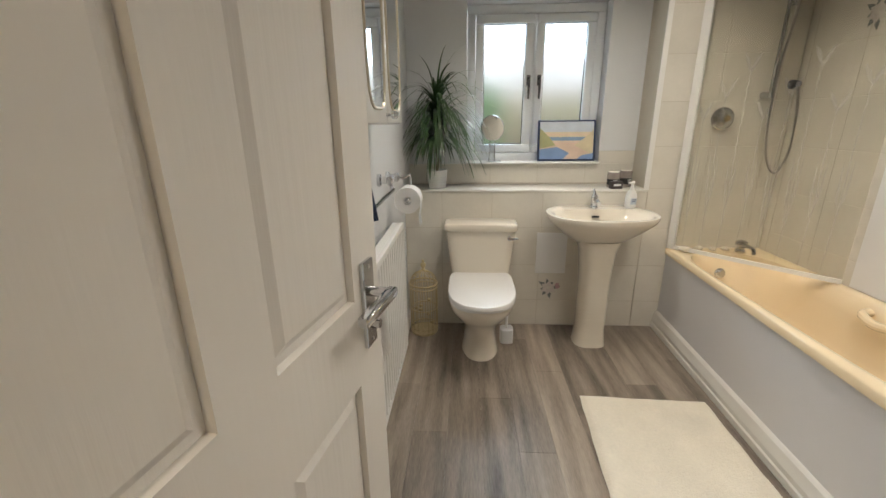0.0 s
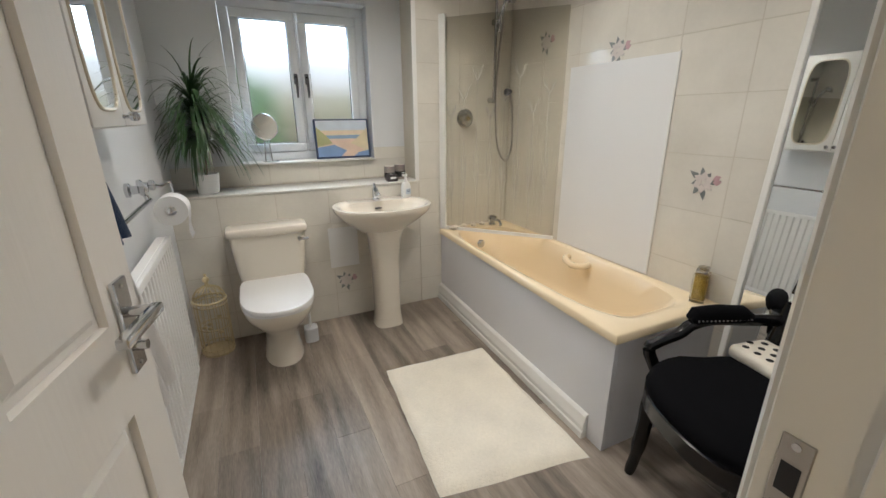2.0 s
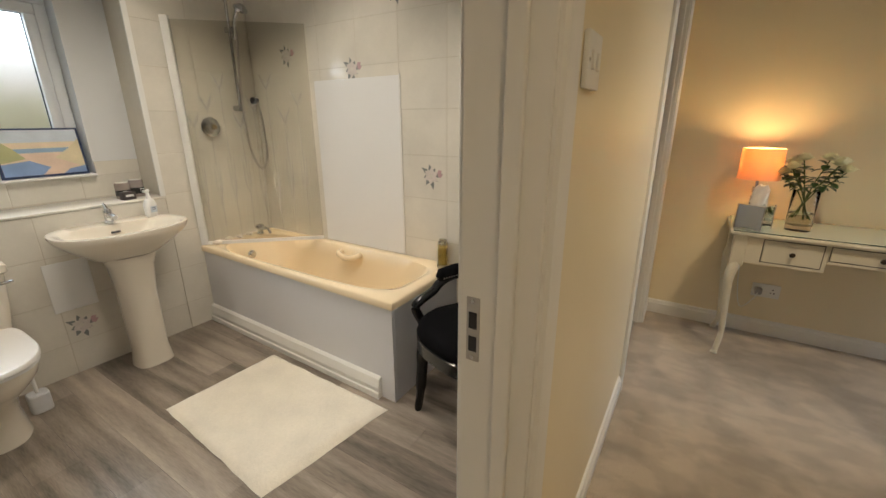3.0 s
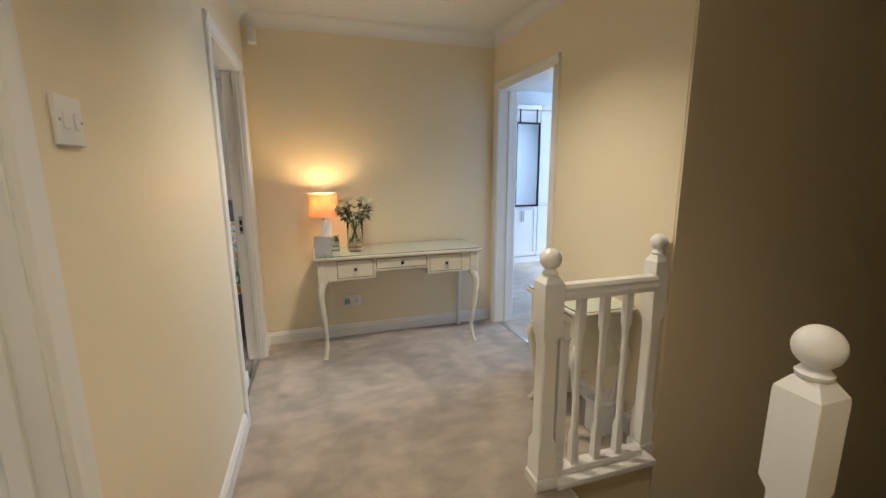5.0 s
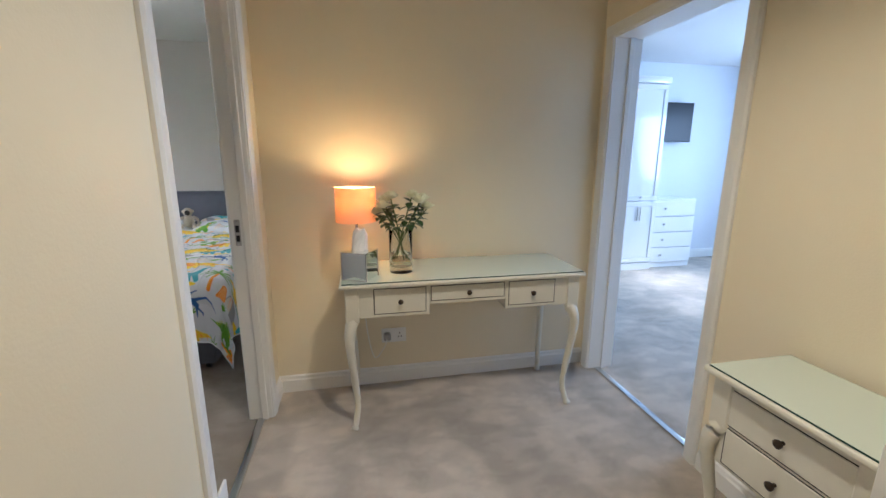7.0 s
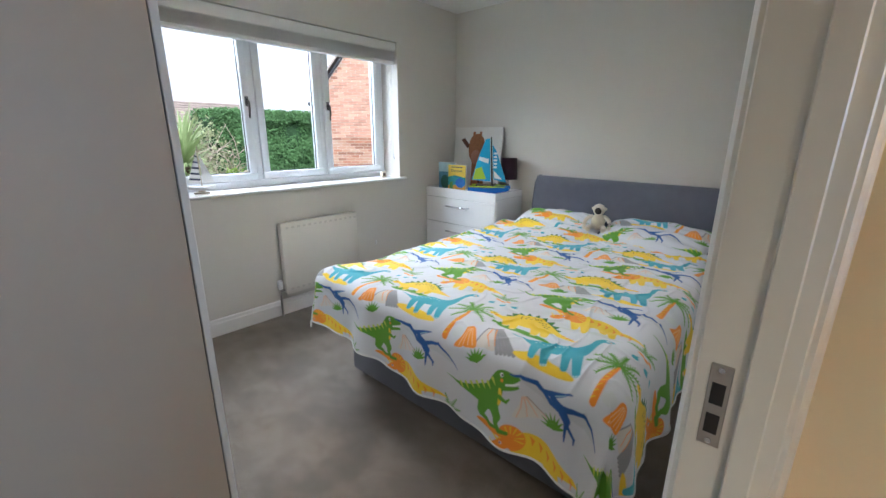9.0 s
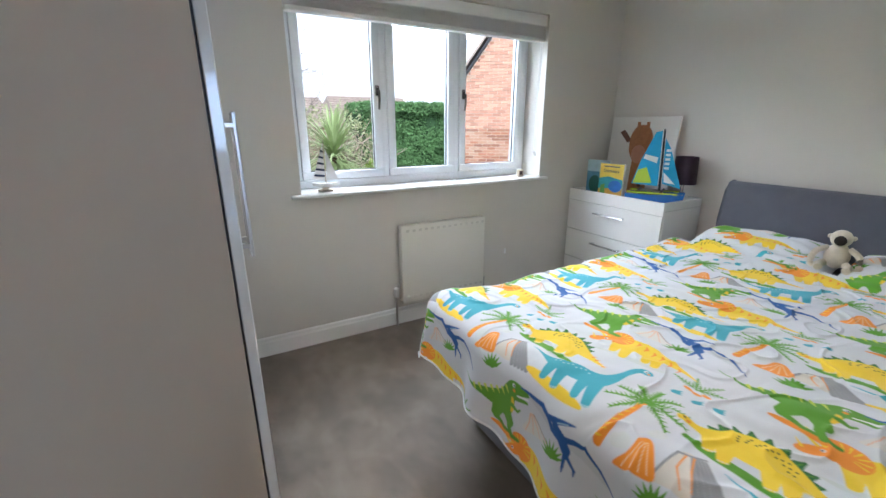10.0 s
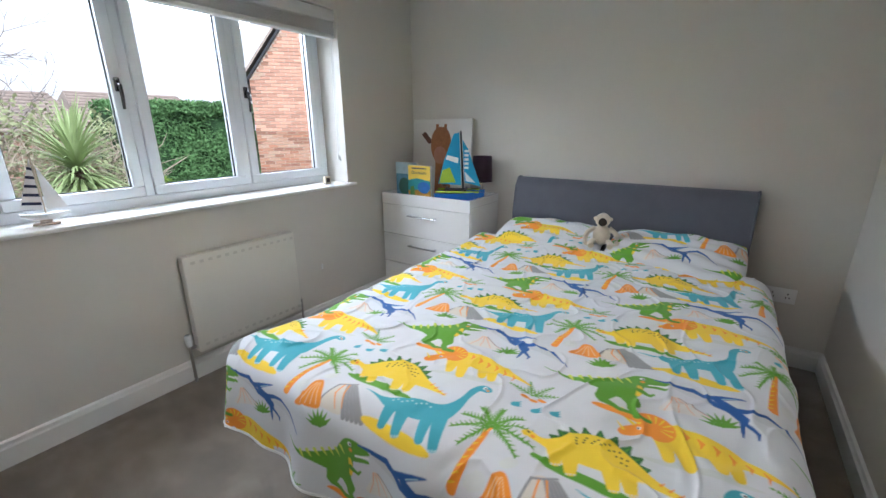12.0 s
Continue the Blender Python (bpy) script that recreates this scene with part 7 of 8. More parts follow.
def printed(S, T, shift=0, soft=0.003):
    """Cloth colours for arrays of cloth places: S towards the head, T to the right."""
    col = np.empty(S.shape + (3,))
    col[:] = CLOTH
    for r in range(-2, 4):
        for c in range(-3, 4):
            for shape, mx, my in REPEAT:
                cx, cy = 0.02 + c * 0.59 + mx + 0.19 * shift, 0.012 + r * 0.655 + my + 0.13 * shift
                near = (abs(S - cy) < 0.21) & (abs(T - cx) < 0.21)
                if not near.any():
                    continue
                u, v = T[near] - cx, S[near] - cy
                u, v = u * TURN[0] + v * TURN[1], v * TURN[0] - u * TURN[1]
                sub = col[near]
                for rgb, a, b in shape:
                    pts = a if b is None else (a, b)
                    lo_x, hi_x = min(p[0] for p in pts) - 0.035, max(p[0] for p in pts) + 0.035
                    lo_y, hi_y = min(p[1] for p in pts) - 0.035, max(p[1] for p in pts) + 0.035
                    k = np.nonzero((u > lo_x) & (u < hi_x) & (v > lo_y) & (v < hi_y))[0]
                    if not len(k):
                        continue
                    x, y = u[k], v[k]
                    if b is None:
                        d = np.full(x.shape, 1.0)
                        inside = np.zeros(x.shape, dtype=bool)
                        for p, q in zip(pts, pts[1:] + pts[:1]):
                            dx, dy = q[0] - p[0], q[1] - p[1]
                            f = np.clip(((x - p[0]) * dx + (y - p[1]) * dy) / (dx * dx + dy * dy + 1e-12), 0, 1)
                            d = np.minimum(d, np.hypot(x - p[0] - f * dx, y - p[1] - f * dy))
                            if dy:
                                inside ^= ((p[1] > y) != (q[1] > y)) & (x < p[0] + (y - p[1]) / dy * dx)
                        d = np.where(inside, -d, d)
                    else:
                        dx, dy = b[0] - a[0], b[1] - a[1]
                        f = np.clip(((x - a[0]) * dx + (y - a[1]) * dy) / (dx * dx + dy * dy + 1e-12), 0, 1)
                        d = np.hypot(x - a[0] - f * dx, y - a[1] - f * dy) - (a[2] + f * (b[2] - a[2]))
                    w = np.clip(0.5 - d / soft, 0, 1)[:, None]
                    sub[k] = sub[k] * (1 - w) + np.array(rgb) * w
                col[near] = sub
    return col


def cloth_material(name):
    m = bpy.data.materials.new(name)
    m.use_nodes = True
    nt = m.node_tree
    b = nt.nodes["Principled BSDF"]
    b.inputs["Roughness"].default_value = 0.85
    b.inputs["Sheen Weight"].default_value = 0.15
    at = nt.nodes.new("ShaderNodeVertexColor")
    at.layer_name = "print"
    nt.links.new(at.outputs["Color"], b.inputs["Base Color"])
    n = nt.nodes.new("ShaderNodeTexNoise")
    n.inputs["Scale"].default_value, n.inputs["Detail"].default_value = 500, 3
    bp = nt.nodes.new("ShaderNodeBump")
    bp.inputs["Strength"].default_value, bp.inputs["Distance"].default_value = 0.15, 0.001
    g = nt.nodes.new("ShaderNodeNewGeometry")
    nt.links.new(g.outputs["Position"], n.inputs["Vector"])
    nt.links.new(n.outputs["Fac"], bp.inputs["Height"])
    nt.links.new(bp.outputs["Normal"], b.inputs["Normal"])
    return m


M_CLOTH = cloth_material("printed_white_cotton")


def grid_mesh(name, XYZ, colours):
    h, w = XYZ.shape[:2]
    idx = np.arange(h * w).reshape(h, w)
    faces = np.stack([idx[:-1, :-1], idx[:-1, 1:], idx[1:, 1:], idx[1:, :-1]], -1).reshape(-1, 4)
    me = bpy.data.meshes.new(name)
    me.from_pydata(XYZ.reshape(-1, 3).tolist(), [], faces.tolist())
    at = me.color_attributes.new("print", "FLOAT_COLOR", "POINT")
    rgba = np.ones((h * w, 4), dtype=np.float32)
    rgba[:, :3] = colours.reshape(-1, 3)
    at.data.foreach_set("color", rgba.ravel())
    me.materials.append(M_CLOTH)
    me.polygons.foreach_set("use_smooth", [True] * len(me.polygons))
    return me


def waves(x, y, spec):
    z = np.zeros_like(x)
    for kx, ky, ph, am in spec:
        z += am * np.sin(kx * x + ky * y + ph)
    return z


def duvet():
    x_foot, x_head, y_n, y_s, top = 2.115, 3.80, 0.945, -0.50, 0.640
    R = 0.10
    res = 0.0031
    s = np.arange(-0.40, x_head - x_foot, res)
    q = np.arange(-0.34, y_n - y_s + 0.40, res)
    S, Q = np.meshgrid(s, q, indexing="ij")
    ox = np.clip(-S, 0, None)
    oy = np.where(Q < 0, -Q, np.where(Q > y_n - y_s, Q - (y_n - y_s), 0))
    sy = np.where(Q < 0, 1.0, -1.0)
    d = np.hypot(ox, oy)
    dx, dy = np.where(d > 0, ox / np.maximum(d, 1e-9), 0), np.where(d > 0, oy / np.maximum(d, 1e-9), 0)
    ang = np.clip(d / R, 0, math.pi / 2)
    out = R * np.sin(ang) + np.clip(d - R * math.pi / 2, 0, None) * 0.10
    down = R * (1 - np.cos(ang)) + np.clip(d - R * math.pi / 2, 0, None) * 0.98
    # folds in the hanging part
    hang = np.clip((d - 0.08) / 0.25, 0, 1)
    along = np.where(ox > oy, Q, S)
    out = out + hang * (0.016 * np.sin(along * 17 + 1.0) + 0.010 * np.sin(along * 31 + 2.2))
    X = x_foot + np.clip(S, 0, None) - dx * out
    Y = y_n - np.clip(Q, 0, y_n - y_s) + sy * dy * out
    # the cloth hangs lower towards the south foot corner and is short on the north one
    keep = np.clip(Q / (y_n - y_s), -0.1, 1.1)
    Z = top - down * (0.74 + 0.34 * keep)
    flat = 1 - hang
    Z = Z + flat * (waves(X, Y, [(3.1, 2.2, 0.3, 0.010), (5.5, -4.0, 1.2, 0.006), (11, 9, 0.4, 0.004), (-17, 13, 2.0, 0.0025), (26, 8, 1.0, 0.0014), (9, -31, 0.6, 0.0012)]))
    nz = np.array([noise.noise(Vector((a * 6, b * 9, 1.7))) for a, b in zip(X[::9, ::9].ravel(), Y[::9, ::9].ravel())]).reshape(X[::9, ::9].shape)
    gi = np.minimum(np.arange(X.shape[0]) // 9, nz.shape[0] - 1)
    gj = np.minimum(np.arange(X.shape[1]) // 9, nz.shape[1] - 1)
    fi, fj = (np.arange(X.shape[0]) % 9) / 9.0, (np.arange(X.shape[1]) % 9) / 9.0
    gi1, gj1 = np.minimum(gi + 1, nz.shape[0] - 1), np.minimum(gj + 1, nz.shape[1] - 1)
    N = (nz[gi][:, gj] * (1 - fi)[:, None] * (1 - fj)[None] + nz[gi1][:, gj] * fi[:, None] * (1 - fj)[None] + nz[gi][:, gj1] * (1 - fi)[:, None] * fj[None] + nz[gi1][:, gj1] * fi[:, None] * fj[None])
    crease = np.clip(1 - np.abs(N) * 9, 0, 1) ** 2
    Z = Z + flat * (0.009 * N + 0.0065 * crease)
    Z = Z + flat * 0.0022 * np.sin(46 * X + 22 * Y + 7 * N) * np.clip(N * 3, 0, 1) + flat * 0.0020 * np.sin(30 * X - 52 * Y + 9 * N) * np.clip(-N * 3, 0, 1)
    # tuck near the pillows
    Z = Z + 0.02 * np.clip((S - 1.35) / 0.3, 0, 1) ** 2
    col = printed(S, Q - 0.7)
    Z = np.maximum(Z, 0.03)
    t = thing("duvet", "white duvet printed with colourful dinosaurs, palms and volcanoes", "duvet")
    ob = new("cover", grid_mesh("cover", np.stack([X, Y, Z], -1), col))
    ob.parent = t
    edge = [(X[i, 0], Y[i, 0], Z[i, 0]) for i in range(X.shape[0] - 1, -1, -3)] + [(X[0, j], Y[0, j], Z[0, j]) for j in range(0, X.shape[1], 3)] + [(X[i, -1], Y[i, -1], Z[i, -1]) for i in range(0, X.shape[0], 3)]
    part("hem", tube(B(), edge, 0.0045, 6), M_SHEET, t, "stitched white hem", 60)


duvet()


def pillow(loc, rz, W, D, seed, tilt):
    n = 190
    u = np.linspace(-1, 1, n)
    U, V = np.meshgrid(u, u, indexing="ij")
    rows = []
    edge = (1 - np.abs(U) ** 3.2) * (1 - np.abs(V) ** 3.2)
    h = 0.075 * np.clip(edge, 0, 1) ** 0.5
    px = V * D / 2 * (1 - 0.05 * U ** 2)
    py = U * W / 2 * (1 - 0.04 * V ** 2)
    wr = 0.006 * np.sin(9 * U + 5 * V + seed) + 0.004 * np.sin(17 * V - 6 * U + 2 * seed)
    top = np.stack([px, py, h + wr * np.clip(edge * 2, 0, 1)], -1)
    bot = np.stack([px, py, -h * 0.55], -1)
    full = np.concatenate([top, bot[::-1]], 0)
    S = np.concatenate([px, px[::-1]], 0)
    T = np.concatenate([-py, -py[::-1]], 0)
    ob = new("pillow", grid_mesh("pillow", full, printed(S, T, seed)))
    ob.matrix_world = pose(*loc, 0, tilt, rz)
    return tagged(ob, "plump pillow in the dinosaur-printed cover", "pillow", "pillows on the bed")


pillow((3.90, 0.57, 0.655), 1, 0.68, 0.44, 3, -17)
pillow((3.90, -0.14, 0.66), -2, 0.68, 0.44, 6, -17)


def plush():
    bm = B()
    ball(bm, (0, 0, 0.065), 0.055, (0.85, 0.9, 1.15), 16, 10)
    ball(bm, (-0.012, 0, 0.155), 0.042, (0.95, 1.0, 1.0), 16, 10)
    before = set(bm.faces)
    ball(bm, (-0.040, 0, 0.150), 0.026, (0.72, 0.95, 1.0), 12, 8)
    for f in set(bm.faces) - before:
        f.material_index = 1
    for s in (-1, 1):
        tube(bm, curve([(-0.005, 0.04 * s, 0.105), (-0.03, 0.078 * s, 0.08), (-0.055, 0.088 * s, 0.03), (-0.06, 0.07 * s, 0.014)], 4), 0.014, 10)
        tube(bm, curve([(-0.01, 0.035 * s, 0.03), (-0.06, 0.055 * s, 0.025), (-0.10, 0.05 * s, 0.02)], 4), 0.017, 10)
        ball(bm, (0.0, 0.042 * s, 0.16), 0.012, (0.6, 1, 1), 10, 7)
    solo("plush_toy", bm, M_TOY, "small cream plush toy sitting on the pillows", "soft toy", loc=(3.90, 0.235, 0.672), rz=12, smooth=60).data.materials.append(mat("dark_plush_face", (0.03, 0.025, 0.022), 0.95, bump=0.6, bscale=300))


plush()


def dresser():
    t = thing("chest_of_drawers", "white chest of drawers with a raised tray top", "chest of drawers", (3.865, 1.125, 0))
    D, W, H = 0.435, 0.835, 0.855
    part("body", bx(B(), 0.018, D, 0, W, 0.03, 0.795, 0.002, 1), M_GLOSSW, t, smooth=0)
    part("plinth", bx(B(), 0.03, D - 0.01, 0.01, W - 0.01, 0, 0.0295), M_GLOSSW, t)
    bm = B()
    bx(bm, 0.0, 0.018, 0, W, 0.765, H, 0.002, 1)
    bx(bm, D - 0.018, D, 0, W, 0.796, H, 0.002, 1)
    bx(bm, 0.0185, D - 0.0185, 0, 0.018, 0.796, H, 0.002, 1)
    bx(bm, 0.0185, D - 0.0185, W - 0.018, W, 0.796, H, 0.002, 1)
    part("tray_rim", bm, M_GLOSSW, t)
    for k in range(3):
        z0 = 0.04 + k * 0.243
        d = part("drawer_front", bx(B(), 0.0, 0.0175, 0.003, W - 0.003, z0, z0 + 0.237, 0.0025, 1), M_GLOSSW, t)
        bm = B()
        zc = z0 + 0.165
        for y in (W / 2 - 0.12, W / 2 + 0.12):
            bx(bm, -0.028, 0.002, y - 0.006, y + 0.006, zc - 0.007, zc + 0.007, 0.002, 1)
        tube(bm, curve([(-0.028, W / 2 - 0.135, zc), (-0.034, W / 2, zc), (-0.028, W / 2 + 0.135, zc)], 5), 0.007, 10)
        part("handle", bm, M_CHROME, d, "chrome bow handle")


dresser()
TOPZ = 0.796


def lettering(text, size, parent, m, material, name="title"):
    cu = bpy.data.curves.new("lettering", "FONT")
    cu.body, cu.size, cu.extrude, cu.align_x = text, size, 0.0006, "CENTER"
    tmp = bpy.data.objects.new("lettering", cu)
    scene.collection.objects.link(tmp)
    bpy.context.view_layer.update()
    me = bpy.data.meshes.new_from_object(tmp.evaluated_get(bpy.context.evaluated_depsgraph_get()))
    bpy.data.objects.remove(tmp)
    me.materials.clear()
    me.materials.append(material)
    ob = new(name, me)
    ob.parent = parent
    ob.matrix_basis = m
    return ob


FACE_W = Matrix(((0, 0, -1, 0), (-1, 0, 0, 0), (0, 1, 0, 0), (0, 0, 0, 1)))   # local xy plane turned to face -x


def canvas():
    t = thing("canvas_picture", "white canvas print of a giraffe in plain shapes", "picture", (4.245, 1.645, TOPZ))
    base = pose(0, 0, 0, 0, 4.5, 0)
    c = part("canvas", bx(B(), -0.018, 0.0, -0.29, 0.29, 0.0, 0.62, 0.003, 1), mat("white_canvas", (0.72, 0.70, 0.66), 0.8, var=0.02, bump=0.2, bscale=400), t)
    c.matrix_basis = base
    brown, dark, pink = mat("print_tan", (0.36, 0.15, 0.06), 0.7, var=0.35, scale=40), mat("print_dark_brown", (0.12, 0.05, 0.03), 0.7), mat("print_pink_brown", (0.45, 0.22, 0.14), 0.7, var=0.15, scale=30)

    def flat(nm, pts, m, k):
        part(nm, prism(B(), pts, "x", -0.0185 - 0.0004 * k, -0.0180), m, c, smooth=0)
    flat("painted_neck", [(0.05, 0.0), (-0.115, 0.0), (-0.085, 0.30), (0.05, 0.33)], brown, 1)
    flat("painted_head", [(p[0], p[1]) for p in superellipse(0.0, 0.42, 0.10, 0.14, 2.2, 24, 0)], brown, 2)
    flat("painted_muzzle", [(p[0], p[1]) for p in superellipse(0.005, 0.335, 0.062, 0.07, 2.2, 20, 0)], pink, 3)
    flat("painted_ear", [(0.08, 0.44), (0.16, 0.52), (0.20, 0.50), (0.12, 0.42)], dark, 1)
    for y in (0.04, -0.04):
        flat("painted_horn", [(y - 0.016, 0.52), (y + 0.016, 0.52), (y + 0.013, 0.58), (y - 0.013, 0.58)], brown, 1)
    for k in range(5):
        flat("painted_patch", [(-0.03 - 0.015 * (k % 3), 0.03 + k * 0.055), (-0.06 - 0.01 * (k % 2), 0.035 + k * 0.055), (-0.055, 0.07 + k * 0.05), (-0.025, 0.065 + k * 0.05)], dark, 4)


canvas()


def book(loc, rz, W, H, cover, accents, title=None):
    t = thing("picture_book", "upright children's picture book with a bright cover", "book", loc, rz, group="books on the chest of drawers")
    part("cover", bx(B(), -0.010, 0.010, -W / 2, W / 2, 0, H, 0.002, 1), cover, t)
    part("pages", bx(B(), -0.008, 0.008, -W / 2 - 0.0008, W / 2 - 0.006, 0.003, H + 0.0008), M_PAPER, t)
    for k, (nm, pts, m) in enumerate(accents):
        part(nm, prism(B(), pts, "x", -0.0104 - 0.0003 * (k + 1), -0.0098), m, t, smooth=0)
    if title:
        lettering(title, 0.034, t, Matrix.Translation((-0.0125, 0, H * 0.77)) @ FACE_W, mat("dark_blue_title_ink", (0.03, 0.05, 0.12), 0.5))
        for k, (w, z) in enumerate(((0.14, 0.91),)):
            part("print_bar", bx(B(), -0.0115, -0.0100, -w / 2, w / 2, H * z, H * z + 0.008), mat("dark_blue_title_ink", (0.03, 0.05, 0.12), 0.5), t)
    return t


W1, H1 = 0.215, 0.275
book((3.95, 1.63, TOPZ), 0, W1, H1, mat("yellow_book_cover", (0.80, 0.58, 0.08), 0.35, var=0.12, scale=20),
     [("printed_ground", [(-W1 / 2, 0.0), (W1 / 2, 0.0), (W1 / 2, 0.11), (-W1 / 2, 0.09)], mat("cover_orange", (0.62, 0.32, 0.05), 0.4, var=0.3, scale=30)),
      ("printed_hill", [(-W1 / 2, 0.10), (W1 / 2, 0.08), (W1 / 2, 0.16), (0.02, 0.18), (-W1 / 2, 0.16)], mat("cover_teal", (0.05, 0.30, 0.34), 0.4, var=0.3, scale=30)),
      ("printed_shape", [(p[0], p[1]) for p in superellipse(-0.045, 0.11, 0.06, 0.045, 2, 16, 0)], mat("cover_blue", (0.04, 0.16, 0.50), 0.4, var=0.3, scale=40)),
      ("printed_plant", [(0.04, 0.02), (0.09, 0.03), (0.085, 0.11), (0.05, 0.12)], mat("cover_green", (0.12, 0.28, 0.06), 0.4, var=0.3, scale=40))], "Dinosaurs")
book((4.00, 1.80, TOPZ), 4, 0.20, 0.29, mat("blue_book_cover", (0.10, 0.26, 0.40), 0.35, var=0.3, scale=25),
     [("printed_sky", [(-0.1, 0.20), (0.1, 0.20), (0.1, 0.29), (-0.1, 0.29)], mat("cover_pale_blue", (0.42, 0.58, 0.66), 0.4, var=0.2, scale=30)),
      ("printed_shape", [(p[0], p[1]) for p in superellipse(0.02, 0.10, 0.055, 0.07, 2, 16, 0)], mat("cover_dark_green", (0.03, 0.12, 0.10), 0.4))])


def toy_catamaran():
    t = thing("toy_sailboat", "blue and lime model racing catamaran with tall sails", "toy boat", (4.02, 1.325, TOPZ), -62)
    blue, lime, cyan = mat("toy_blue", (0.02, 0.14, 0.50), 0.25, coat=0.3), mat("toy_lime", (0.42, 0.60, 0.05), 0.25, coat=0.3), mat("toy_cyan_sail", (0.03, 0.33, 0.58), 0.3, var=0.15, scale=20)
    for y in (-0.075, 0.075):
        rings = []
        for x, w, z in ((-0.17, 0.012, 0.05), (-0.12, 0.02, 0.035), (0.0, 0.022, 0.03), (0.12, 0.02, 0.04), (0.20, 0.004, 0.07)):
            rings.append([(x, y - w, 0.09 + 0.01 * (x > 0.1)), (x, y - w, z + 0.02), (x, y, z), (x, y + w, z + 0.02), (x, y + w, 0.09 + 0.01 * (x > 0.1))])
        h = part("hull", ring_skin(B(), rings), blue, t, "blue hull", 20)
        part("deck_stripe", bx(B(), -0.16, 0.16, y - 0.019, y + 0.019, 0.0955, 0.105, 0.003, 1), lime, h, "lime deck stripe")
    for x in (-0.09, 0.06):
        part("cross_beam", tube(B(), [(x, -0.085, 0.11), (x, 0.085, 0.11)], 0.009, 8), M_BLACKM, t)
    part("net", bx(B(), -0.09, 0.06, -0.06, 0.06, 0.107, 0.111), M_BLACKM, t)
    part("mast", tube(B(), [(0.04, 0, 0.10), (0.02, 0, 0.53)], [0.008, 0.006], 10), M_BLACKM, t)
    def sail(pts, th):
        return prism(B(), pts, "y", -th, th)
    m = part("main_sail", sail([(0.025, 0.14), (0.008, 0.52), (-0.03, 0.51), (-0.10, 0.33), (-0.15, 0.15)], 0.003), cyan, t, "cyan printed mainsail", 0)
    part("sail_flash", sail([(-0.14, 0.155), (-0.015, 0.16), (-0.06, 0.27), (-0.115, 0.25)], 0.0036), lime, m, smooth=0)
    part("sail_stripe", sail([(0.0, 0.30), (0.004, 0.34), (-0.08, 0.36), (-0.09, 0.33)], 0.0038), M_WHITE, m, smooth=0)
    j = part("jib", sail([(0.05, 0.16), (0.032, 0.47), (0.075, 0.40), (0.17, 0.13)], 0.003), cyan, t, "cyan printed jib", 0)
    part("sail_flash", sail([(0.06, 0.17), (0.05, 0.24), (0.13, 0.16)], 0.0036), M_WHITE, j, smooth=0)
    for k in range(5):
        part("print_bar", bx(B(), 0.048, 0.078, -0.0042, 0.0042, 0.26 + 0.03 * k, 0.277 + 0.03 * k), M_WHITE, j)
    for x in (-0.05, 0.05):
        part("stand", tube(B(), [(x, -0.05, 0.0), (x, 0, 0.10), (x, 0.05, 0.0)], 0.005, 6), M_BLACKM, t)


toy_catamaran()


def purple_lamp():
    t = thing("bedside_lamp", "small lamp with a purple shade on chrome stem", "lamp", (4.205, 1.225, TOPZ))
    part("base", lathe(B(), [(0.05, 0), (0.05, 0.006), (0.02, 0.016), (0.01, 0.03)], (0, 0, 0), 20), M_CHROME, t)
    for a in (0, 2.1, 4.2):
        part("stem", tube(B(), curve([(0.035 * math.cos(a), 0.035 * math.sin(a), 0.006), (0.014 * math.cos(a), 0.014 * math.sin(a), 0.06), (0.010 * math.cos(a), 0.010 * math.sin(a), 0.13), (0.004 * math.cos(a), 0.004 * math.sin(a), 0.19)], 4), 0.004, 8), M_CHROME, t)
    n = 36
    prof = [(0.082, 0.155), (0.072, 0.345), (0.0705, 0.345), (0.0805, 0.155)]
    bm = B()
    ring_skin(bm, [[(r * math.cos(2 * math.pi * i / n), r * math.sin(2 * math.pi * i / n), z) for i in range(n)] for r, z in prof + prof[:1]], True, False)
    part("shade", bm, M_PURPLE, t, "deep purple shade", 50)
    part("bulb_holder", tube(B(), [(0, 0, 0.18), (0, 0, 0.26)], 0.012, 10), M_WHITE, t)


purple_lamp()
panel_radiator("radiator", "cream flat panel radiator under the bedroom window", (2.64, BN, 0.175), 0, 0.66, 0.545, M_RADC, 1, True, True)


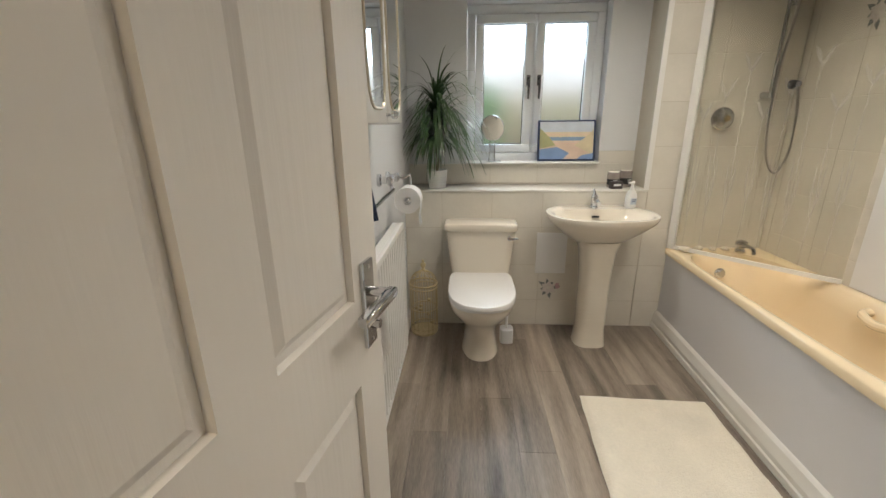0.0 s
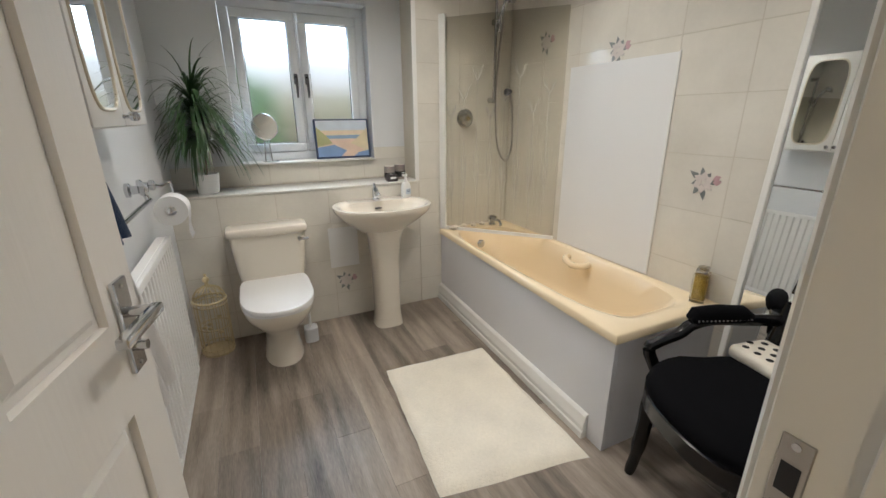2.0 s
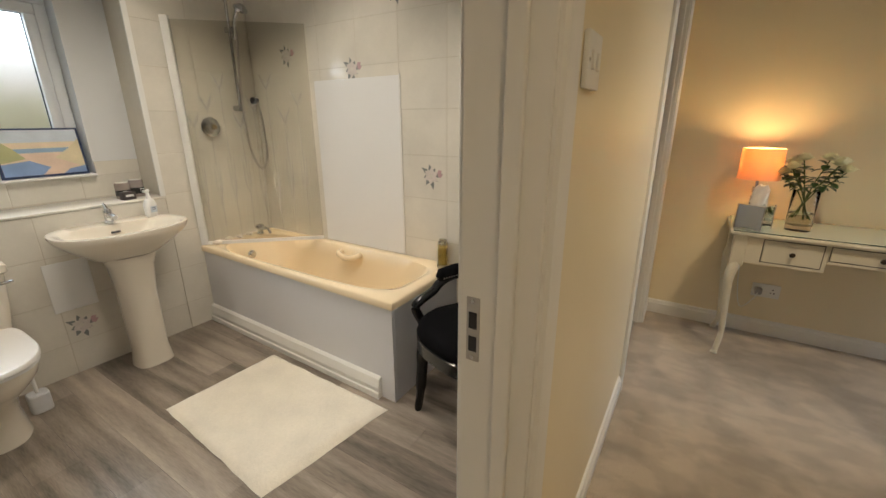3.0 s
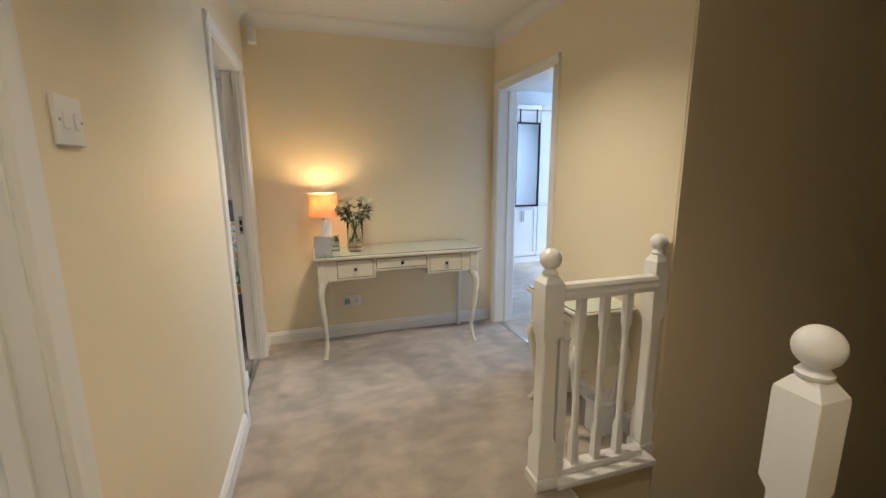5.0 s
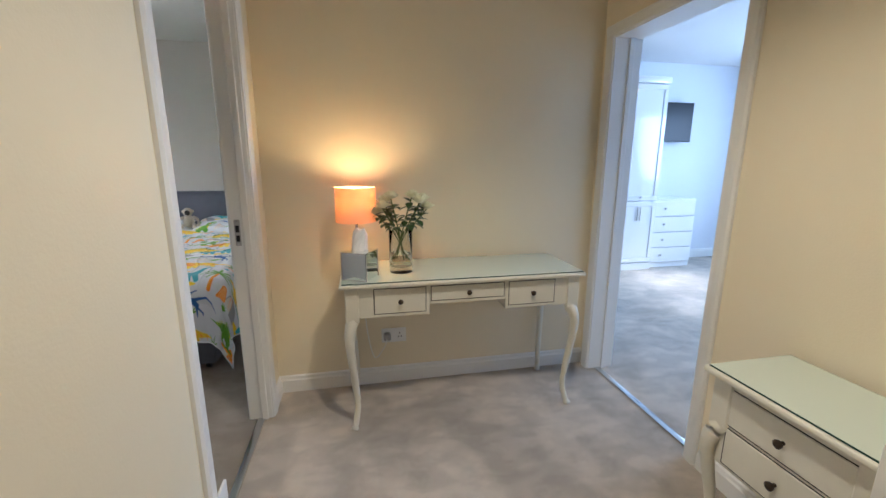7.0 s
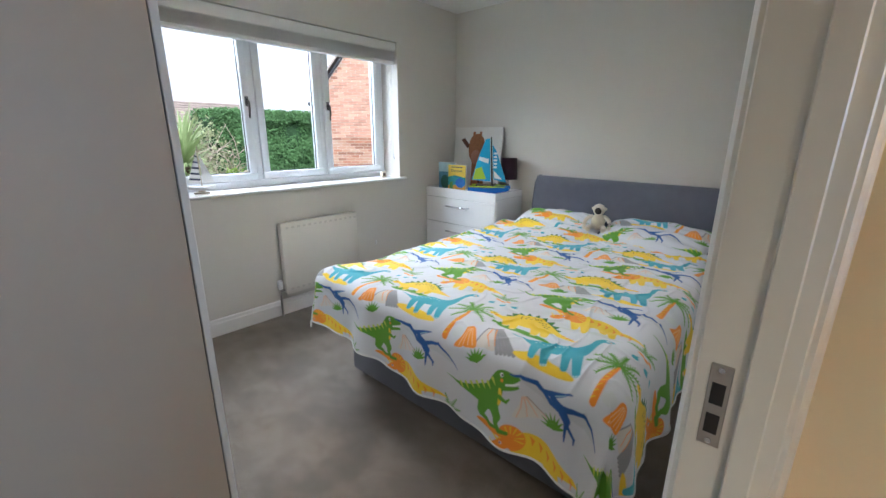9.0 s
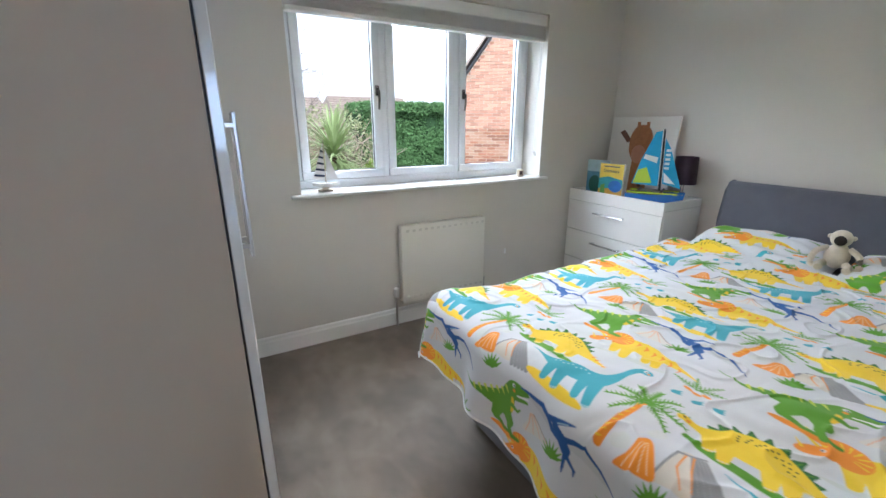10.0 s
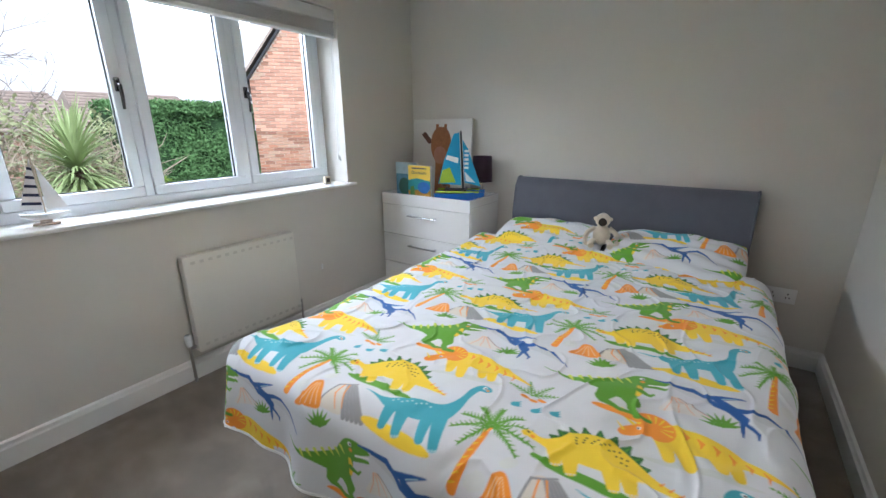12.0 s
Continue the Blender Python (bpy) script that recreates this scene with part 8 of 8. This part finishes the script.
def blind():
    t = thing("venetian_blind", "white wooden venetian blind raised under the window head", "blind", (2.625, 1.995, 0))
    W = 1.795
    m_sl = mat("white_wood_slat", (0.74, 0.73, 0.70), 0.45, var=0.06, scale=6, stretch=(0.3, 6, 6))
    part("valance", bx(B(), -W / 2, W / 2, -0.012, 0.0, 2.025, 2.095, 0.004, 2), m_sl, t)
    part("head_rail", bx(B(), -W / 2 + 0.01, W / 2 - 0.01, 0.002, 0.055, 2.05, 2.095), M_TRIM, t)
    for k in range(11):
        part("slat", bx(B(), -W / 2 + 0.004, W / 2 - 0.004, -0.006 - 0.004 * (k % 2), 0.048 + 0.002 * (k % 3), 1.953 + k * 0.0068, 1.9556 + k * 0.0068, 0.0006, 1), m_sl, t)
    part("bottom_rail", bx(B(), -W / 2 + 0.004, W / 2 - 0.004, -0.004, 0.05, 1.925, 1.9505, 0.004, 2), m_sl, t)
    for x in (W / 2 - 0.03, W / 2 - 0.045):
        c = part("cord", tube(B(), [(x, -0.004, 2.03), (x, 0.004, 1.12 + (W / 2 - x))], 0.0015, 6), M_SHEET, t)
        part("cord_weight", lathe(B(), [(0.004, 0.03), (0.008, 0.0), (0.002, -0.003)], (x, 0.004, 1.095 + (W / 2 - x)), 10), m_sl, c)


blind()


def pendant():
    t = thing("pendant_light", "striped two-tier drum pendant light", "ceiling light", (2.33, 0.39, 2.47))
    part("ceiling_rose", lathe(B(), [(0.05, -0.022), (0.045, -0.006), (0.05, 0.0)], (0, 0, 0), 20), M_WHITE, t)
    part("flex", tube(B(), [(0, 0, -0.02), (0, 0, -0.30)], 0.003, 6), M_WHITE, t)
    n = 40

    def drum(r, z0, z1):
        bm = B()
        prof = [(r, z0), (r, z1), (r - 0.002, z1), (r - 0.002, z0)]
        ring_skin(bm, [[(q * math.cos(2 * math.pi * i / n), q * math.sin(2 * math.pi * i / n), z) for i in range(n)] for q, z in prof + prof[:1]], True, False)
        return bm
    cols = [("red", (0.30, 0.03, 0.03), 0.16, -0.42, -0.37), ("white", (0.7, 0.66, 0.6), 0.16, -0.3695, -0.33), ("red", (0.30, 0.03, 0.03), 0.16, -0.3295, -0.29), ("teal", (0.05, 0.22, 0.26), 0.16, -0.2895, -0.24), ("teal", (0.05, 0.22, 0.26), 0.135, -0.47, -0.425)]
    for nm, c, r, z0, z1 in cols:
        part("shade_band", drum(r, z0, z1), mat("shade_" + nm, c, 0.7, var=0.05), t, nm + " fabric band", 50)
    part("diffuser", lathe(B(), [(0.132, -0.468), (0.12, -0.472), (0.005, -0.474)], (0, 0, 0), 36), mat("lit_diffuser", (1.0, 0.84, 0.66), 0.6, emit=12, var=0), t, "glowing diffuser")


pendant()


def model_yacht():
    t = thing("model_yacht", "small striped model yacht on the window sill", "model boat", (1.88, 2.05, 0.965), -15)
    m_w = mat("driftwood", (0.52, 0.45, 0.36), 0.8, var=0.2, scale=40)
    part("stand", bx(B(), -0.045, 0.045, -0.015, 0.015, 0, 0.010, 0.003, 1), m_w, t)
    rings = []
    for x, w, z in ((-0.075, 0.012, 0.035), (-0.03, 0.02, 0.02), (0.03, 0.018, 0.02), (0.085, 0.002, 0.042)):
        rings.append([(x, -w, 0.048 + 0.006 * (abs(x) > 0.05)), (x, -w * 0.7, z + 0.008), (x, 0, z), (x, w * 0.7, z + 0.008), (x, w, 0.048 + 0.006 * (abs(x) > 0.05))])
    part("hull", ring_skin(B(), rings), M_WHITE, t, smooth=30)
    part("keel", bx(B(), -0.02, 0.02, -0.003, 0.003, 0.008, 0.03), m_w, t)
    part("mast", tube(B(), [(0.005, 0, 0.045), (0.005, 0, 0.30)], 0.003, 8), m_w, t)
    for nm, pts in (("main_sail", [(0.0, 0.065), (-0.07, 0.075), (0.0, 0.28)]), ("jib", [(0.012, 0.065), (0.08, 0.07), (0.012, 0.25)])):
        s = part(nm, prism(B(), pts, "y", -0.001, 0.001), M_SHEET, t, smooth=0)
        if nm == "main_sail":
            for k in range(5):
                z = 0.085 + k * 0.036
                x = -0.066 * (1 - (z - 0.07) / 0.21)
                part("stripe", prism(B(), [(0.0, z), (x, z + 0.006), (x * 0.93, z + 0.018), (0.0, z + 0.012)], "y", -0.0018, 0.0018), mat("navy_stripe", (0.02, 0.03, 0.08), 0.6), s, smooth=0)


model_yacht()
pb = thing("photo_block", "tiny framed photo block on the window sill", "photo", (3.39, 2.04, 0.965), 8)
part("block", bx(B(), -0.03, 0.03, -0.012, 0.012, 0, 0.055, 0.003, 1), mat("pale_wood_block", (0.70, 0.62, 0.48), 0.5, var=0.1), pb)
part("photo", bx(B(), -0.016, 0.016, -0.0135, -0.0118, 0.014, 0.044), mat("dark_photo", (0.08, 0.05, 0.04), 0.4, var=0.5, scale=120), pb)
socket_plate("wall_socket", "white double socket on the wall beside the bed", (BE, -0.68, 0.42), -90, 0.146, 0.088, "double")
ae = thing("aerial_point", "tiny white cable outlet under the window", "cable outlet", (3.22, BN, 0.40))
part("outlet", bx(B(), -0.006, 0.006, -0.012, 0, -0.02, 0.02, 0.002, 1), M_WHITE, ae)


# ---- garden and neighbours ----
solo("ground", bx(B(), -400, 400, 2.32, 500, -2.9, -2.7), M_GRASS, "lawn and ground behind the houses", kind="structure", smooth=0)


def leaf_cloud(n, box, seed, size, shape):
    """Many small leaf blades scattered through a box: shape(x, y, z) says where they may be."""
    rng = random.Random(seed)
    verts, faces = [], []
    (x0, x1), (y0, y1), (z0, z1) = box
    while len(faces) < n:
        p = Vector((rng.uniform(x0, x1), rng.uniform(y0, y1), rng.uniform(z0, z1)))
        if not shape(p):
            continue
        a = Vector((rng.gauss(0, 1), rng.gauss(0, 1), rng.gauss(0, 0.8))).normalized()
        b = a.cross(Vector((rng.gauss(0, 1), rng.gauss(0, 1), rng.gauss(0, 1)))).normalized()
        L, w = size * rng.uniform(0.6, 1.4), size * rng.uniform(0.2, 0.4)
        k = len(verts)
        verts += [p, p + a * L * 0.5 + b * w, p + a * L, p + a * L * 0.5 - b * w]
        faces.append((k, k + 1, k + 2, k + 3))
    me = bpy.data.meshes.new("leaves")
    me.from_pydata([tuple(v) for v in verts], [], faces)
    return me


def hedge():
    t = thing("hedge", "tall clipped green conifer hedge across the garden", "hedge")
    x0, x1, y, top = 4.6, 7.4, 9.4, 1.80
    # solid core coloured dark, as the shade behind the leaf blades
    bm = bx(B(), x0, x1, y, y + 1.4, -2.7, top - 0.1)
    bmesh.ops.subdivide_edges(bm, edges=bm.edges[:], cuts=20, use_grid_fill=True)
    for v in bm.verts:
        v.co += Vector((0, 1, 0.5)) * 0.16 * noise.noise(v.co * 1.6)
    part("core", bm, M_HEDGE_SHADE, t, smooth=60)
    def surf(p):
        n = 0.20 * noise.noise(Vector((p.x * 1.7, p.z * 1.7, 0)))
        return (y - 0.16 + n < p.y < y + 0.05 + n) or (p.z > top - 0.15 + n and p.y < y + 1.4)
    me = leaf_cloud(46000, ((x0, x1), (y - 0.35, y + 1.4), (-1.2, top + 0.1)), 5, 0.062, surf)
    me.materials.append(M_HEDGE)
    ob = new("leaves", me)
    ob.parent = t
    tagged(ob, kind="stuff")


hedge()


def shrub(name, label, x0, x1, y0, y1, z1, n_leaf, n_twig, leaf_m, twig_m, seed, size):
    t = thing(name, label, "shrub", ((x0 + x1) / 2, (y0 + y1) / 2, -2.7))
    rng = random.Random(seed)
    bm = B()
    cx, cy = (x0 + x1) / 2, (y0 + y1) / 2
    H = z1 + 2.7
    for k in range(n_twig):
        a = Vector((rng.uniform(x0, x1) - cx, rng.uniform(y0, y1) - cy, rng.uniform(0.1, 0.8) * H))
        d = Vector((rng.gauss(0, 0.55), rng.gauss(0, 0.45), rng.uniform(0.2, 1.0))).normalized()
        L = rng.uniform(0.4, 1.1)
        pts = [a, a + d * L * 0.5 + Vector((rng.uniform(-0.08, 0.08), 0, 0)), a + d * L + Vector((rng.uniform(-0.2, 0.2), 0, -0.05))]
        if pts[-1].z < H * 1.05:
            tube(bm, pts, [0.011, 0.008, 0.003], 4, False)
    part("twigs", bm, twig_m, t, smooth=60)["kind"] = "stuff"
    def inside(p):
        f = ((p.x - cx) / (x1 - x0) * 2) ** 4
        return p.z < (z1 - 0.5 * f) + 0.35 * noise.noise(Vector((p.x * 1.3, p.y * 1.3, 2)))
    me = leaf_cloud(n_leaf, ((x0, x1), (y0, y1), (-2.0, z1 + 0.2)), seed, size, inside)
    me.transform(Matrix.Translation((-cx, -cy, 2.7)))
    me.materials.append(leaf_m)
    ob = new("leaves", me)
    ob.parent = t
    tagged(ob, kind="stuff")
    return t


shrub("mixed_shrub", "tangled half-bare shrub border beside the hedge", -2.5, 4.9, 8.6, 10.4, 1.85, 20000, 4200, mat("pale_olive_leaf", (0.27, 0.29, 0.15), 0.7, var=0.4, scale=6), M_SHRUB, 8, 0.09)
shrub("conifer_bush", "small bright green conifer bush before the hedge", 4.35, 5.15, 8.3, 9.0, 0.65, 5000, 30, M_LIME, M_BARK, 9, 0.08)
shrub("low_bush", "low grey-green bush at the hedge foot", 5.3, 6.9, 8.2, 9.0, 0.05, 4500, 60, mat("grey_green_leaf", (0.22, 0.28, 0.16), 0.7, var=0.3, scale=6), M_SHRUB, 10, 0.08)
shrub("lime_bush", "bright yellow-green shrub below the palm", 2.9, 4.1, 7.2, 8.2, 0.15, 5500, 60, M_LIME, M_SHRUB, 12, 0.09)


def spiky_palm():
    t = thing("cordyline_palm", "spiky green garden palm before the hedge", "palm tree", (3.27, 7.2, -2.7))
    part("trunk", tube(B(), curve([(0, 0, 0), (0.06, 0, 1.4), (0.0, 0.02, 2.6), (0.02, 0, 3.5)], 5), [0.13] * 6 + [0.10] * 9 + [0.085], 10), M_BARK, t)
    rng = random.Random(21)
    bm = B()
    for k in range(420):
        a = rng.uniform(0, 2 * math.pi)
        el = rng.uniform(-0.9, 1.45)
        o = Vector((math.cos(a), math.sin(a), 0))
        d = (o * math.cos(el) + Vector((0, 0, math.sin(el)))).normalized()
        p = Vector((0.02, 0, 3.45 + 0.12 * el))
        L = rng.uniform(0.65, 1.0)
        side = o.cross(Vector((0, 0, 1)))
        prev = None
        for j in range(6):
            f = j / 5
            w = 0.019 * (1 - f) ** 0.8 + 0.003
            l, r = bm.verts.new(p - side * w), bm.verts.new(p + side * w)
            if prev:
                bm.faces.new((prev[0], prev[1], r, l))
            prev = (l, r)
            p = p + d * L / 5
            d = (d + Vector((0, 0, -0.17))).normalized()
    part("crown", bm, M_SPIKE, t, "arching sword leaves", 60)


spiky_palm()


def bare_tree():
    t = thing("bare_tree", "leafless thin-branched tree beyond the garden", "tree", (2.3, 13.5, -2.7))
    rng = random.Random(31)
    part("trunk", tube(B(), [(0, 0, 0), (0.1, 0, 2.5), (0.05, 0.1, 4.6)], [0.16, 0.12, 0.08], 8), M_BARK, t)
    bm = B()
    def grow(p, d, L, r, n):
        q = p + d * L * 0.5 + Vector((rng.uniform(-0.1, 0.1), 0, 0.02)) * L
        e = p + d * L + Vector((rng.uniform(-0.1, 0.1), rng.uniform(-0.1, 0.1), 0)) * L
        tube(bm, [p, q, e], [r, r * 0.8, r * 0.55], 4, False)
        if n:
            for k in range(3 if n > 1 else 4):
                dd = (d + Vector((rng.gauss(0, 0.55), rng.gauss(0, 0.45), rng.gauss(0.05, 0.4)))).normalized()
                grow(e if k else q, dd, L * rng.uniform(0.55, 0.8), r * 0.55, n - 1)
    for k in range(6):
        a = k * 1.05
        grow(Vector((0.05, 0.05, 3.0 + 0.28 * k)), Vector((math.cos(a), math.sin(a) * 0.7, 0.6)).normalized(), 1.5, 0.05, 4)
    part("branches", bm, mat("pale_branch_bark", (0.26, 0.22, 0.20), 0.9, var=0.2), t, "fine bare branches", 60)


bare_tree()


def brick_house():
    t = thing("brick_house", "neighbouring red brick house gable with dark verge", "house", (7.06, 8.87, -2.7), -40)
    W, EAVE, SL = 7.0, 5.09, 1.35
    # gable wall in the local xz plane, facing -y
    poly = [(0.02, 0.0), (W, 0.0), (W, EAVE + SL * W * 0.5), (W * 0.5, EAVE + SL * W * 0.5), (0.02, EAVE)]
    part("wall", prism(B(), poly, "y", 0.008, 3.0), M_MORTAR, t, smooth=0)
    part("verge", ring_skin(B(), [[(-0.22, -0.10, EAVE - 0.32), (-0.22, 0.25, EAVE - 0.32), (-0.22, 0.25, EAVE - 0.25), (-0.22, -0.10, EAVE - 0.25)], [(W * 0.5, -0.10, EAVE - 0.02 + SL * W * 0.5), (W * 0.5, 0.25, EAVE - 0.02 + SL * W * 0.5), (W * 0.5, 0.25, EAVE + 0.07 + SL * W * 0.5), (W * 0.5, -0.10, EAVE + 0.07 + SL * W * 0.5)]]), M_BLACKM, t, "dark verge board", 0)
    part("gutter", tube(B(), [(-0.25, -0.1, EAVE - 0.30), (-0.25, 3.0, EAVE - 0.30)], 0.055, 10), M_BLACKM, t)
    part("roof", ring_skin(B(), [[(-0.28, y, EAVE - 0.18), (W * 0.5, y, EAVE + 0.16 + SL * W * 0.5), (W * 0.5, y, EAVE + 0.24 + SL * W * 0.5), (-0.28, y, EAVE - 0.10)] for y in (0.0, 3.0)]), M_ROOF, t, smooth=0)
    m_b = brick_material()
    me = None
    verts, faces = [], []
    bw, bh, g = 0.225, 0.075, 0.010
    m_one = mat("red_brick_single", (0.50, 0.27, 0.19), 0.9, var=0.15, scale=30, rnd=0.26, fine=0.1)
    bm = bx(B(), 0.0, bw - g, -0.006, 0.010, 0.0, bh - g, 0.003, 1)
    first = None
    count = 0
    rng = random.Random(5)
    for r in range(int((EAVE + 4.5) / bh)):
        z = r * bh
        if z < 2.2:
            continue
        for c in range(-1, 21):
            x = 0.025 + c * bw + (bw / 2 if r % 2 else 0)
            lim = 0.0 if z + bh < EAVE else (z + bh - EAVE) / SL + 0.02
            lim = max(lim, 0.022)
            xa, xb = max(x, lim), x + bw - g
            if xb - xa < 0.03 or x > 4.6:
                continue
            if count < 300 and xa == x and 3.9 < z < 6.3 and x < 2.2:
                if first is None:
                    first = part("brick", bm, m_one, t, smooth=0)
                    first.matrix_basis = Matrix.Translation((x, 0, z))
                else:
                    again(first, "brick", t, Matrix.Translation((x, rng.uniform(-0.002, 0.002), z)))
                count += 1
            else:
                k = len(verts)
                for zz in (z, z + bh - g):
                    verts += [(xa, -0.006, zz), (xb, -0.006, zz), (xb, 0.01, zz), (xa, 0.01, zz)]
                faces += [(k, k + 1, k + 5, k + 4), (k + 4, k + 5, k + 6, k + 7), (k + 1, k + 2, k + 6, k + 5), (k + 3, k, k + 4, k + 7), (k + 3, k + 2, k + 1, k)]
    me = bpy.data.meshes.new("brickwork")
    me.from_pydata(verts, [], faces)
    me.materials.append(m_b)
    ob = new("brickwork", me)
    ob.parent = t
    tagged(ob, kind="stuff")


brick_house()


def far_roof(loc, rz, W, H):
    t = thing("far_house", "distant house with a brown tiled roof", "house", loc, rz, group="distant houses")
    part("wall", bx(B(), -W / 2, W / 2, 0.4, 5.6, 0, H), mat("far_brick", (0.34, 0.20, 0.15), 0.9, var=0.2, scale=4), t, smooth=0)
    rings = [[(x, -0.1, H - 0.1), (x * 0.86, 3.0, H + 1.7), (x, 6.1, H - 0.1)] for x in (-W / 2 - 0.2, W / 2 + 0.2)]
    r = part("roof", ring_skin(B(), rings), M_ROOF, t, smooth=0)
    for k in range(12):
        f = k / 12
        part("tile_course", bx(B(), (-W / 2 - 0.15) * (1 - 0.14 * f), (W / 2 + 0.15) * (1 - 0.14 * f), -0.1 + 3.1 * f - 0.02, -0.1 + 3.1 * f + 0.20, H - 0.08 + 1.8 * f, H - 0.03 + 1.8 * f + 0.02), M_ROOF, r, smooth=0)


far_roof((3.5, 24.0, -2.7), 0, 9.4, 4.05)
far_roof((11.6, 26.0, -2.7), 0, 6.0, 4.3)
# hedge seen blurred through the bathroom window
shrub("garden_hedge", "green garden hedge behind the bathroom window", -6.5, -0.6, 6.4, 7.6, 2.3, 28000, 60, M_HEDGE, M_SHRUB, 14, 0.13)


# ---- floor planks and wall tiles, piece by piece ----
M_PLANK = plank_material()


def planks():
    t = thing("floor_bathroom", "grey oak-effect vinyl planks in the bathroom", "floor", kind="structure")
    W, L = 0.152, 0.92
    rng = random.Random(6)
    k = 0
    x = XW
    while x < XE:
        x1 = min(x + W, XE)
        y = -0.84 - L * ((k * 0.37) % 1)
        while y < YN:
            a, b = max(y, -0.84), min(y + L, YN)
            if b - a > 0.02:
                part("plank", bx(B(), x + 0.0003, x1 - 0.0003, a + 0.0003, b - 0.0003, -0.008, rng.uniform(-0.0003, 0.0), 0.0006, 1), M_PLANK, t, smooth=0)
            y += L
        x += W
        k += 1


planks()


def tiles():
    TW, TH, G = 0.31, 0.245, 0.0018

    def run(parent_name, put, a0, a1, z0, z1, offs, zoff, back=(0.0009, 0.0066)):
        parent = bpy.data.objects[parent_name]
        bed = part("grout", bx(B(), 0, a1 - a0, back[0], back[1], 0, z1 - z0), M_GROUT, parent, smooth=0)
        bed.matrix_basis = put(a0, z0)
        shared = {}
        i = math.floor((a0 - offs) / TW)
        while offs + i * TW < a1:
            a, b = max(a0, offs + i * TW + G / 2), min(a1, offs + (i + 1) * TW - G / 2)
            j = math.floor((z0 - zoff) / TH)
            while zoff + j * TH < z1:
                c, d = max(z0, zoff + j * TH + G / 2), min(z1, zoff + (j + 1) * TH - G / 2)
                if b - a > 0.01 and d - c > 0.01:
                    key = (round(b - a, 4), round(d - c, 4))
                    m = put(a, c)
                    if key not in shared:
                        o = part("tile", bx(B(), 0, b - a, 0, 0.006, 0, d - c, 0.0015, 1), M_TILE, parent, smooth=0)
                        o.matrix_basis = m
                        shared[key] = o
                    else:
                        again(shared[key], "tile", parent, m)
                j += 1
            i += 1

    def north(y):
        return lambda a, c: Matrix.Translation((a, y - 0.007, c))

    def east(a, c):
        return Matrix.Translation((XE - 0.007, a, c)) @ pose(0, 0, 0, 0, 0, 90) @ Matrix.Translation((0, -0.006, 0))
    run("wall_bathroom_east", east, -0.10, YN - 0.008, 0.0, CEIL, 0.077, -0.065, (-0.0006, 0.0051))
    run("wall_bathroom_shower", north(YN), -0.10, XE - 0.008, 0.0, CEIL, -0.10, -0.065)
    run("wall_bathroom_ledge", north(YN), XW, -0.102, 0.0, 0.892, -0.10, -0.065)
    run("wall_bathroom_window", north(YH), XW, -0.102, 0.908, 1.04, -0.10, -0.065)
    run("wall_bathroom_window", north(YH), -0.329, -0.102, 1.0405, 1.12, -0.10, -0.065)


tiles()
